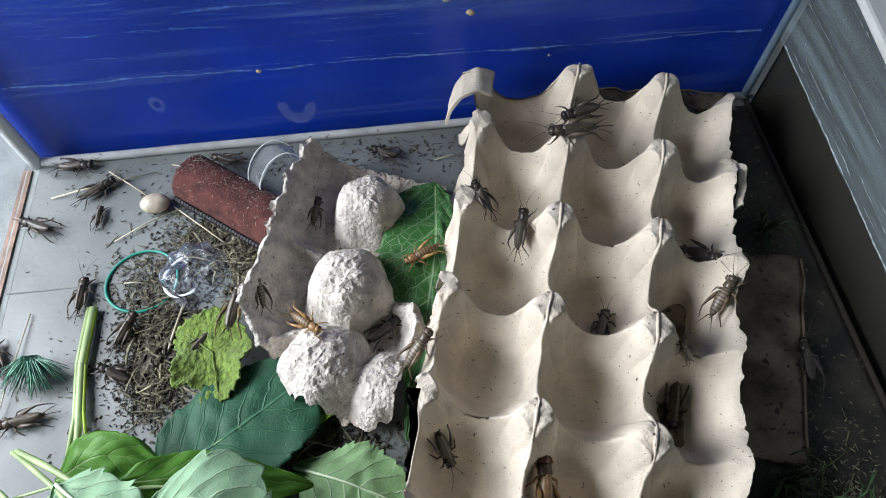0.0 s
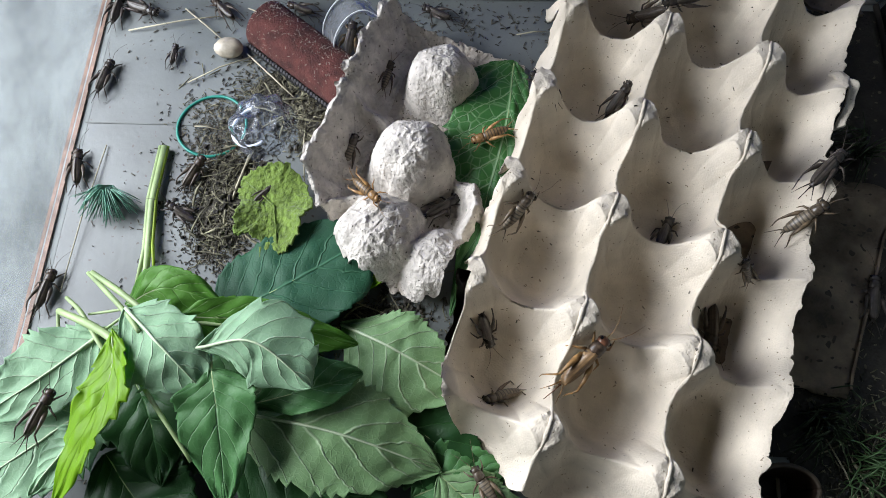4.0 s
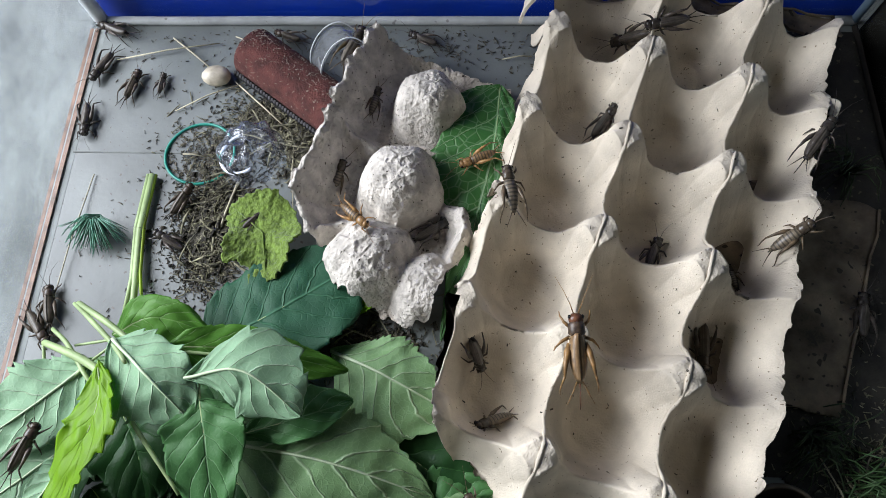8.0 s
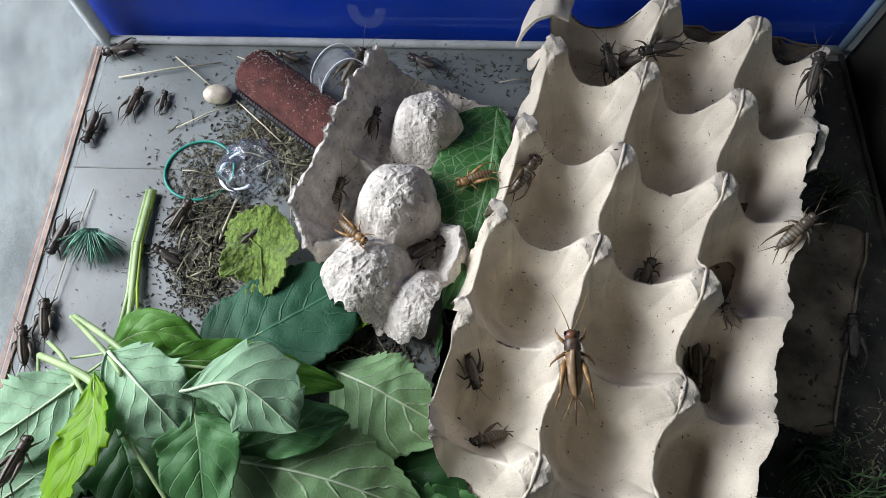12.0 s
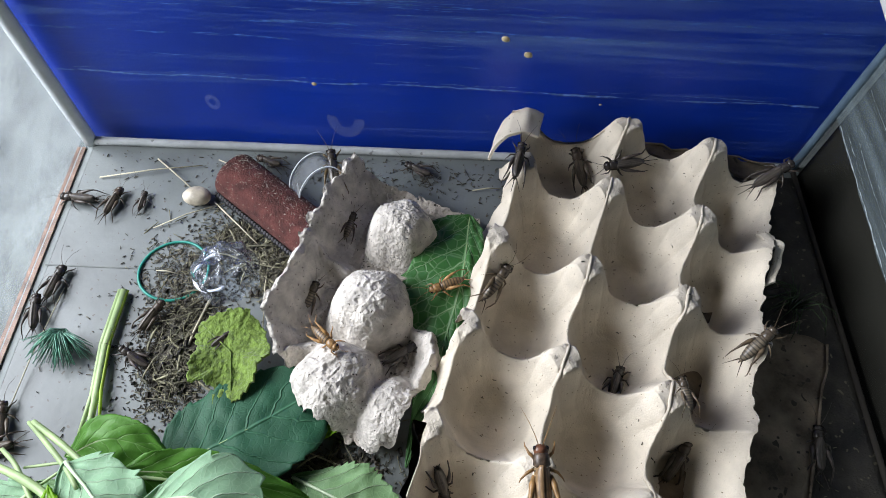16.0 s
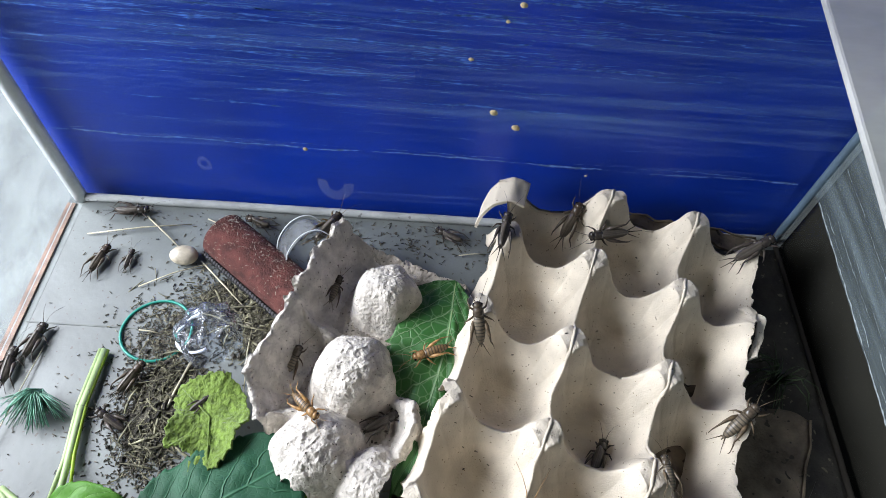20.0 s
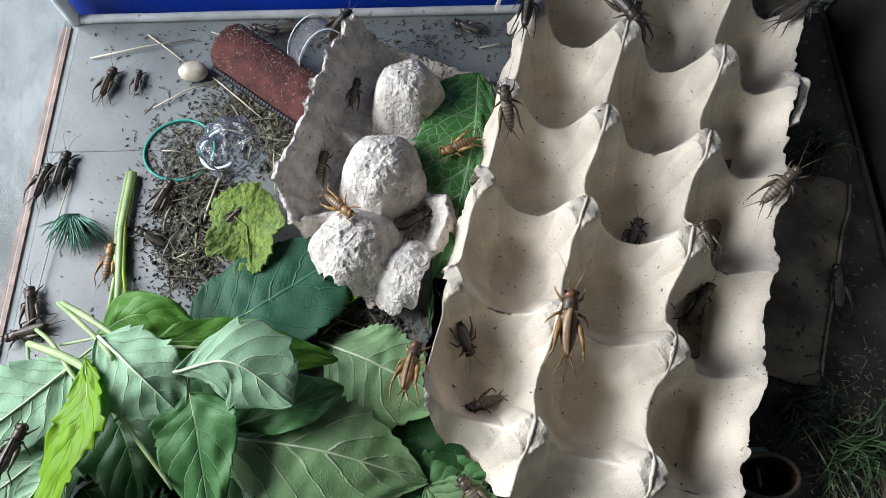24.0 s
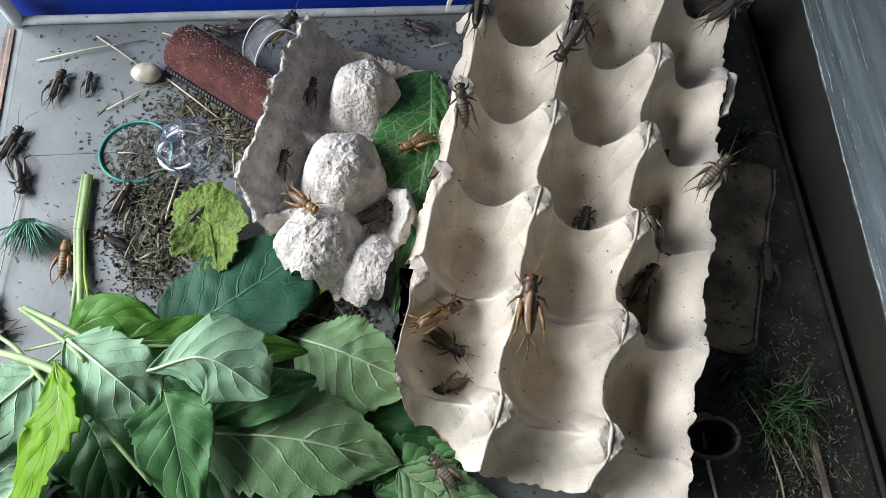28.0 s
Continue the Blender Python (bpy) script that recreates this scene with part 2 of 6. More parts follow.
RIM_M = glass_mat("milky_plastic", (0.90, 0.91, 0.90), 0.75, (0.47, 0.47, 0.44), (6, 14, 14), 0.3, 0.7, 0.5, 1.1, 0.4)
GLASS_LEFT = glass_mat("left_glass", (0.92, 0.95, 0.95), 0.48, (0.31, 0.33, 0.355), (60, 22, 34), 0.42, 0.74, 0.18, 1.05, 0.3)
GLASS_RIGHT = glass_mat("right_glass", (0.85, 0.88, 0.86), 0.03, (0.22, 0.25, 0.24), (40, 9, 160), 0.55, 0.80, 0.003, 1.1)
GLASS_BACK = glass_mat("back_glass", (0.97, 0.98, 1.0), 0.20, (0.26, 0.50, 0.92), (5, 40, 150), 0.54, 0.84, 0.0, 1.08, 0.3)
GLASS_PLAIN = glass_mat("front_glass", (0.94, 0.96, 0.96), 0.2, (0.6, 0.62, 0.63), (30, 30, 30), 0.5, 0.8, 0.03)


# ---- mesh helpers ----
def part(name, bm, material, parent=None, label="", smooth=False):
    me = bpy.data.meshes.new(name)
    bm.to_mesh(me)
    bm.free()
    return mesh_part(name, me, material, parent, label, smooth)


def mesh_part(name, me, material, parent=None, label="", smooth=False):
    me.materials.append(material)
    if smooth:
        me.polygons.foreach_set("use_smooth", [True] * len(me.polygons))
    ob = new(name, me)
    ob.parent = parent
    if label:
        tagged(ob, label)
    return ob


def box_bm(x0, x1, y0, y1, z0, z1, bevel=0.0):
    bm = bmesh.new()
    bmesh.ops.create_cube(bm, size=1, matrix=Matrix.LocRotScale(((x0 + x1) / 2, (y0 + y1) / 2, (z0 + z1) / 2), None, (x1 - x0, y1 - y0, z1 - z0)))
    if bevel:
        bmesh.ops.bevel(bm, geom=bm.edges[:], offset=bevel, segments=2, affect="EDGES", profile=0.5)
    return bm


def tube_bm(points, radii, sides=6, bm=None, flat=1.0):
    """A tube through points with a radius at each; flat squeezes it upright."""
    bm = bm or bmesh.new()
    pts = [Vector(p) for p in points]
    rings = []
    for k, p in enumerate(pts):
        d = (pts[min(k + 1, len(pts) - 1)] - pts[max(k - 1, 0)]).normalized()
        side = d.cross(Vector((0, 0, 1)))
        side = side.normalized() if side.length > 1e-4 else Vector((1, 0, 0))
        up = side.cross(d)
        r = radii[k] if hasattr(radii, "__len__") else radii
        rings.append([bm.verts.new(p + r * (math.cos(a) * side + flat * math.sin(a) * up)) for a in (2 * math.pi * q / sides for q in range(sides))])
    for a, b in zip(rings, rings[1:]):
        for q in range(sides):
            bm.faces.new((a[q], a[(q + 1) % sides], b[(q + 1) % sides], b[q]))
    bm.faces.new(rings[0][::-1]), bm.faces.new(rings[-1])
    return bm


def thing(name, label, category, at=(0, 0, 0), rz=0.0, group="", kind=""):
    e = new(name)
    e.empty_display_size = 0.01
    e.matrix_basis = pose(*at, 0, 0, rz)
    return tagged(e, label, category, group, kind)


def sheet_normals(P):
    du, dv = np.gradient(P, axis=0), np.gradient(P, axis=1)
    nr = np.cross(du, dv)
    nr /= np.linalg.norm(nr, axis=2, keepdims=True) + 1e-12
    nr *= np.where(nr[..., 2:3] < 0, -1, 1) if np.mean(nr[..., 2]) >= 0 else np.where(nr[..., 2:3] > 0, -1, 1)
    if np.mean(nr[..., 2]) < 0:
        nr = -nr
    return nr


def sheet_mesh(name, P, keep, thick, uv=None, nr=None, even=False):
    """A closed shell from a grid of points P[a, b, 3]; keep says which cells exist."""
    na, nb, _ = P.shape
    if nr is None:
        nr = sheet_normals(P)
    Q = P - nr * thick
    idx = np.arange(na * nb).reshape(na, nb)
    verts = np.concatenate([P.reshape(-1, 3), Q.reshape(-1, 3)])
    a, b = np.nonzero(keep)
    top = np.stack([idx[a, b], idx[a + 1, b], idx[a + 1, b + 1], idx[a, b + 1]], 1)
    low = top[:, ::-1] + na * nb
    sides = []
    kp = np.pad(keep, 1)
    for da, db, e0, e1 in ((-1, 0, (0, 1), (0, 0)), (1, 0, (1, 0), (1, 1)), (0, -1, (0, 0), (1, 0)), (0, 1, (1, 1), (0, 1))):
        edge = keep & ~kp[1 + da : 1 + da + keep.shape[0], 1 + db : 1 + db + keep.shape[1]]
        x, y = np.nonzero(edge)
        i0, i1 = idx[x + e0[0], y + e0[1]], idx[x + e1[0], y + e1[1]]
        sides.append(np.stack([i1, i0, i0 + na * nb, i1 + na * nb], 1))
    faces = np.concatenate([top, low, *sides])
    used, inv = np.unique(faces, return_inverse=True)
    faces = inv.reshape(faces.shape)
    me = bpy.data.meshes.new(name)
    me.from_pydata(verts[used].tolist(), [], faces.tolist())
    me.update()
    bm = bmesh.new()
    bm.from_mesh(me)
    bmesh.ops.recalc_face_normals(bm, faces=bm.faces[:])
    bm.to_mesh(me)
    bm.free()
    me.polygons.foreach_set("use_smooth", [k < 2 * len(top) for k in range(len(me.polygons))])
    if even:
        N = np.concatenate([nr.reshape(-1, 3), -nr.reshape(-1, 3)])[used]
        me.polygons.foreach_set("use_smooth", [True] * len(me.polygons))
        me.normals_split_custom_set_from_vertices(N.tolist())
    if uv is not None:
        U = np.concatenate([uv.reshape(-1, 2)] * 2)[used]
        lay = me.attributes.new("sheet", "FLOAT_VECTOR", "POINT")
        lay.data.foreach_set("vector", np.pad(U, ((0, 0), (0, 1))).reshape(-1).astype(np.float32))
    return me


def wob(x, y, z, s):
    return noise.noise((x * s, y * s, z * s))


# ---- the room and the glass tank ----
W, D, TOP = 0.451, 0.42, 0.20  # inner width, depth and height of the tank
tagged(part("floor", box_bm(-2.0, 2.0, -2.2, 1.6, -0.83, -0.80), TABLE), kind="structure")
tagged(part("wall_right", box_bm(1.6, 1.7, -2.2, 1.6, -0.80, 2.0), SHADE_BROWN), kind="structure")
tagged(part("wall_back", box_bm(-1.6, 1.6, 1.5, 1.6, -0.80, 2.0), WALL_M), kind="structure")
tagged(part("wall_front", box_bm(-1.6, 1.6, -2.2, -2.1, -0.80, 2.0), WALL_M), kind="structure")
tagged(part("ceiling", box_bm(-1.7, 1.7, -2.2, 1.6, 2.0, 2.1), WALL_M), kind="structure")
left_wall = tagged(part("wall_left", box_bm(-0.72, -0.62, -2.1, 1.5, -0.80, 0.16), WALL_M), kind="structure")
tagged(part("wall_left_pier", box_bm(-0.72, -0.62, -2.1, -0.95, 0.16, 2.0), WALL_M), kind="structure")
tagged(part("wall_left_pier", box_bm(-0.72, -0.62, 0.55, 1.5, 0.16, 2.0), WALL_M), kind="structure")
tagged(part("wall_left_lintel", box_bm(-0.72, -0.62, -0.95, 0.55, 1.20, 2.0), WALL_M), kind="structure")
table = thing("table", "pale grey table under the glass tank", "table")
part("tabletop", box_bm(-0.60, 1.0, -0.75, 0.5, -0.045, -0.012, 0.004), TABLE, table)
for lx in (-0.5, 0.95):
    for ly in (-0.7, 0.45):
        part("leg", box_bm(lx - 0.025, lx + 0.025, ly - 0.025, ly + 0.025, -0.80, -0.045, 0.003), TABLE, table)

tank = thing("glass_tank", "dirty glass tank with a blue back sheet and white silicone seams", "tank")
part("bottom_pane", box_bm(-0.0062, W, -D, 0.0, -0.012, 0.0), FLOOR_M, tank, "grey scummed glass bottom with a faint seam")
for nm, bx, gm, lb in (
    ("left_pane", (-0.006, -0.0004, -D, 0.0, 0.0004, TOP), GLASS_LEFT, "hazy scratched glass side"),
    ("right_pane", (W + 0.0004, W + 0.006, -D, 0.0, -0.0118, TOP), GLASS_RIGHT, "dark glass side with lime-scale lines"),
    ("back_pane", (-0.006, W + 0.006, 0.0004, 0.005, -0.0118, 0.36), GLASS_BACK, "glass back with whitish lime streaks"),
    ("front_pane", (-0.006, W + 0.006, -D - 0.006, -D - 0.0004, -0.0118, TOP), GLASS_PLAIN, "clear glass front"),
):
    part(nm, box_bm(*bx), gm, tank, lb).visible_shadow = False
part("back_sheet", box_bm(-0.006, W + 0.006, 0.007, 0.012, -0.01, 0.37), BLUE, tank, "deep blue plastic back sheet")


def bead(p, q, r, uneven=1.0):
    return tube_bm([Vector(p).lerp(Vector(q), k / 24) + Vector((0.0003 * uneven * wob(k, 1, 0, 0.9), 0.0003 * uneven * wob(k, 5, 0, 0.9), 0)) for k in range(25)], [r * (1 + 0.08 * uneven * wob(k, 0, 3, 0.7)) for k in range(25)], 10)


part("silicone_seam", bead((0.0, -0.001, 0.002), (W, -0.001, 0.002), 0.0027), SEAL, tank, "", True)
part("silicone_seam", bead((0.001, -0.001, 0.0), (0.001, -0.001, TOP), 0.0042, 0.0), SEAL_WHITE, tank, "", True)
part("silicone_seam", bead((W - 0.001, -0.001, 0.0), (W - 0.001, -0.001, TOP), 0.0024, 0.0), mat("hazy_silicone", (0.11, 0.17, 0.23), 0.6, var=0.1, scale=70, fine=500), tank, "", True)
part("silicone_film", box_bm(-0.0002, 0.0034, -D + 0.001, -0.004, 0.00004, 0.00010), mat("pale_silicone", (0.23, 0.255, 0.25), 0.7, var=0.12, scale=70, fine=500), tank, "pale silicone smeared along the floor's edge")
# seam coloured dark like the sheet beside it, so no pale line shows
part("silicone_seam", bead((W - 0.0004, -0.004, 0.0008), (W - 0.0004, -D, 0.0008), 0.0016), SHADE_BROWN, tank, "dark brown seam", True)
for x0, x1, z1, em in ((-0.0058, -0.0038, 0.0012, BROWN_EDGE), (-0.0038, -0.0029, 0.0011, SEAL), (-0.0029, -0.0006, 0.0012, BROWN_EDGE)):
    part("edge_strip", box_bm(x0, x1, -D + 0.001, -0.006, 0.0006, z1), em, tank, "reddish brown and pale edge strip along the bottom")


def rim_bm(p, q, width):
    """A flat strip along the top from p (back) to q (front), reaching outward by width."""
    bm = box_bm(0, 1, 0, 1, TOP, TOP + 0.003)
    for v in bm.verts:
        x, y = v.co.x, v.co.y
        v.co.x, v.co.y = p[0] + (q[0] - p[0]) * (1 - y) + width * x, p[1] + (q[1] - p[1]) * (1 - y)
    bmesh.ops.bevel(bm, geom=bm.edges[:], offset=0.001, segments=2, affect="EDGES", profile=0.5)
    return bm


# lid strips cast no shadow, so that the lamp's light reaches the tray
part("lid_strip", rim_bm((0.074, 0.0), (0.110, -D), -0.110), RIM_M, tank, "milky plastic lid strip").visible_shadow = False
STAIN = glass_mat("brown_stain", (0.95, 0.92, 0.84), 0.5, (0.38, 0.31, 0.20), (60, 25, 60), 0.30, 0.75, 0.10, 1.05, 0.5)
bm = bmesh.new()
stain = []
for k in range(61):
    y = -D * k / 60
    x = 0.074 + 0.036 * k / 60
    stain.append([bm.verts.new((x - 0.0035 - 0.003 * wob(y, 2, 0, 40) - 0.002 * wob(y, 4, 0, 160), y, TOP + 0.0036)), bm.verts.new((x - 0.0005 + 0.001 * wob(y, 7, 0, 90), y, TOP + 0.0036))])
for a, b in zip(stain, stain[1:]):
    bm.faces.new((a[0], a[1], b[1], b[0]))
part("stain", bm, STAIN, tank, "yellow-brown stain along the lid's edge").visible_shadow = False
RIM_CLEAR = glass_mat("cloudy_clear_plastic", (0.90, 0.95, 0.96), 0.58, (0.70, 0.70, 0.67), (6, 14, 14), 0.3, 0.7, 0.24, 1.1, 0.4)
part("lid_strip", rim_bm((0.367, 0.0), (0.316, -D), 0.030), RIM_CLEAR, tank, "cloudy clear plastic lid strip").visible_shadow = False
# sheet added to make the view through the right glass dark
part("side_sheet", box_bm(W + 0.0075, W + 0.011, -D, 0.0, -0.012, TOP), SHADE_BROWN, tank, "dark sheet added outside the glass side in place of shade")


# lime tide lines and marks on the glass
LIME = mat("lime_scale", (0.15, 0.29, 0.72), 0.8, var=0.3, scale=300, fine=1500)
LIME_GREY = mat("grey_lime_scale", (0.42, 0.48, 0.50), 0.8, var=0.3, scale=300, fine=1500)
SEED = mat("yellow_seed", (0.62, 0.50, 0.28), 0.6, var=0.2, scale=500)


def tide(name, at, length, along, width, gaps, material, seed, label, slope=0.0):
    """A broken, wavy deposit line on a pane; along: 'x' on the back, 'y' on a side."""
    n = int(length / 0.0012)
    V, Fc = [], []
    for k in range(n):
        s = k * 0.0012
        dz = slope * s + 0.0016 * wob(s * 28, seed, 0, 1) + 0.0006 * wob(s * 160, seed, 3, 1)
        w = width * max(0.0, 0.55 + 0.9 * wob(s * 60, seed, 7, 1) + 0.6 * wob(s * 420, seed, 9, 1) - gaps)
        for q in (-0.5, 0.5):
            V.append((at[0] + s, at[1], at[2] + dz + q * w) if along == "x" else (at[0], at[1] - s, at[2] + dz + q * w))
        if k and w > 1e-5:
            Fc.append((2 * k - 2, 2 * k, 2 * k + 1, 2 * k - 1))
    me = bpy.data.meshes.new(name)
    me.from_pydata(V, [], Fc)
    return mesh_part(name, me, material, tank, label)


for k, (z, w, g, x0, ln) in enumerate(((0.0632, 0.0014, -0.05, 0.01, 0.43), (0.0660, 0.0007, 0.28, 0.02, 0.40), (0.0790, 0.0005, 0.42, 0.05, 0.38), (0.0935, 0.0006, 0.42, 0.01, 0.42), (0.112, 0.0007, 0.40, 0.03, 0.40), (0.134, 0.0006, 0.42, 0.06, 0.38))):
    tide("lime_line", (x0, -0.0006, z), ln, "x", w, g, LIME, k * 3.1 + 0.5, "whitish broken lime line", -0.015)
LIME_FILM = glass_mat("grey_lime_film", (0.9, 0.94, 0.95), 0.55, (0.30, 0.38, 0.41), (60, 7, 120), 0.40, 0.75, 0.16, 1.02, 0.4)
LIME_HAZE = glass_mat("whitish_lime_haze", (0.97, 0.98, 1.0), 0.42, (0.25, 0.45, 0.85), (5, 40, 130), 0.48, 0.80, 0.0, 1.02, 0.4)
n = 160
V = []
for k in range(n):
    y = -0.002 - k * (D - 0.01) / n
    V += [(W - 0.0004, y, 0.052 + 0.07 * y + 0.0012 * wob(y, 3, 0, 60) + 0.0005 * wob(y, 5, 0, 420)), (W - 0.0004, y, TOP - 0.002)]
me = bpy.data.meshes.new("lime_film")
me.from_pydata(V, [], [(2 * k, 2 * k + 1, 2 * k + 3, 2 * k + 2) for k in range(n - 1)])
mesh_part("lime_film", me, LIME_FILM, tank, "grey-blue lime film above the tide line").visible_shadow = False
me = bpy.data.meshes.new("lime_haze")
me.from_pydata([(0.004, -0.0009, 0.100), (0.446, -0.0009, 0.085), (0.446, -0.0009, 0.26), (0.004, -0.0009, 0.26)], [], [(0, 1, 2, 3)])
mesh_part("lime_haze", me, LIME_HAZE, tank, "whitish lime haze").visible_shadow = False
for k, (z, w, g, y0, ln) in enumerate(((0.0525, 0.0012, -0.1, -0.01, 0.38), (0.0560, 0.0006, 0.3, -0.02, 0.36), (0.061, 0.0006, 0.35, -0.03, 0.36), (0.066, 0.0005, 0.4, -0.02, 0.36), (0.082, 0.0006, 0.38, -0.01, 0.38), (0.104, 0.0005, 0.4, -0.02, 0.36))):
    tide("lime_line", (W - 0.0006, y0, z), ln, "y", w, g, LIME_GREY, k * 2.7 + 40, "greyish broken lime line", -0.07)
LIME_FAINT = mat("faint_lime", (0.07, 0.19, 0.66), 0.8, var=0.3, scale=300, fine=1500)
dust = random.Random(12)
for k in range(110):
    x0, z = 0.005 + 0.30 * dust.random() ** 1.4, 0.088 + 0.16 * dust.random() if k % 2 else dust.gauss(0.152, 0.018)
    tide("lime_line", (x0, -0.0008, z), 0.06 + 0.16 * dust.random(), "x", 0.0004 + 0.0010 * dust.random(), 0.15 + 0.25 * dust.random(), LIME_FAINT, k * 1.7 + 90, "faint lime streak", -0.02)
for x, z, r in ((0.256, 0.097, 0.0023), (0.269, 0.087, 0.0024), (0.262, 0.162, 0.0018), (0.256, 0.153, 0.0012), (0.334, 0.181, 0.0018), (0.152, 0.0595, 0.0015), (0.315, 0.052, 0.0009), (0.241, 0.1305, 0.0014)):
    bm = bmesh.new()
    bmesh.ops.create_icosphere(bm, subdivisions=2, radius=r)
    for v in bm.verts:
        v.co = Vector((v.co.x, v.co.y * 0.5, v.co.z * 0.8)) * (1 + 0.3 * wob(*v.co, 500))
        v.co += Vector((x, -0.0006, z))
    tagged(part("seed", bm, SEED, None, "", True), "yellowish seed husk stuck to the glass", "seed")


SMEAR = glass_mat("faint_smear", (0.97, 0.98, 1.0), 0.16, (0.55, 0.65, 0.9), (150, 150, 150), 0.2, 0.7, 0.06, 1.02, 0.4)
for x, z, r, lo, hi in ((0.167, 0.031, 0.013, 2.9, 6.3), (0.090, 0.0415, 0.005, 0.0, 6.3)):
    n, m = 22, 5
    S, A = np.meshgrid(np.linspace(lo, hi, n), np.linspace(0.45, 1.0, m), indexing="ij")
    P = np.stack([x + r * A * np.cos(S) * 0.85, np.full_like(S, -0.0007), z + r * A * np.sin(S) * 1.25], -1)
    me = bpy.data.meshes.new("smear")
    me.from_pydata(P.reshape(-1, 3).tolist(), [], [(i * m + j, i * m + j + 1, (i + 1) * m + j + 1, (i + 1) * m + j) for i in range(n - 1) for j in range(m - 1)])
    mesh_part("smear", me, SMEAR, tank, "faint pale finger smear")


# ---- egg trays of moulded pulp ----
WALL_R = [0.0, 0.40, 0.56, 0.68, 0.80, 0.90, 0.96, 1.0, 2.0]
WALL_H = [0.0, 0.02, 0.10, 0.27, 0.53, 0.76, 0.90, 1.0, 1.0]
RIDGE_D = [0.0, 0.10, 0.155, 0.22, 0.29, 0.37, 0.50]
RIDGE_H = [1.0, 0.985, 0.93, 0.81, 0.67, 0.58, 0.54]


def cup_height(u, v):
    """0 at the bottom of a cup (half numbers), 1 on a blunt post (whole numbers); walls rise from a round floor to eight-sided rims that sag between the posts."""
    cu, cv = np.abs(u - np.floor(u) - 0.5), np.abs(v - np.floor(v) - 0.5)
    rho = (cu**3.2 + cv**3.2 + 1e-9) ** (1 / 3.2) / 0.5
    eight = np.maximum(np.maximum(cu, cv), 0.61 * (cu + cv)) / 0.5
    k = np.clip((rho - 0.5) / 0.3, 0, 1) * 0.85
    rho = eight * k + rho * (1 - k)
    d = 0.5 - 0.5 * np.minimum(cu, cv) / (np.maximum(cu, cv) + 1e-6)
    ridge = np.interp(d, RIDGE_D, RIDGE_H)
    return ridge * np.interp(rho, WALL_R, WALL_H)


def largest_patch(mask):
    """The largest connected patch of a mask."""
    left, best = set(zip(*(q.tolist() for q in np.nonzero(mask)))), []
    while left:
        todo, patch = [left.pop()], []
        while todo:
            p = todo.pop()
            patch.append(p)
            for q in ((p[0] + 1, p[1]), (p[0] - 1, p[1]), (p[0], p[1] + 1), (p[0], p[1] - 1)):
                if q in left:
                    left.remove(q)
                    todo.append(q)
        best = max(best, patch, key=len)
    out = np.zeros_like(mask)
    for p in best:
        out[p] = True
    return out


def even_edge(P, keep, turns=3):
    """Draws the stepped edge of a cut sheet into an even line."""
    kp = np.pad(keep, 1).astype(int)
    count = kp[:-1, :-1] + kp[1:, :-1] + kp[:-1, 1:] + kp[1:, 1:]
    edge = (count > 0) & (count < 4)
    for _ in range(turns):
        Q, E = np.pad(P, ((1, 1), (1, 1), (0, 0))), np.pad(edge, 1).astype(float)
        total, num = np.zeros_like(P), np.zeros(edge.shape)
        for da in range(3):
            for db in range(3):
                w = E[da : da + P.shape[0], db : db + P.shape[1]]
                total += Q[da : da + P.shape[0], db : db + P.shape[1]] * w[..., None]
                num += w
        P = np.where(edge[..., None], total / np.maximum(num, 1)[..., None], P)
    return P


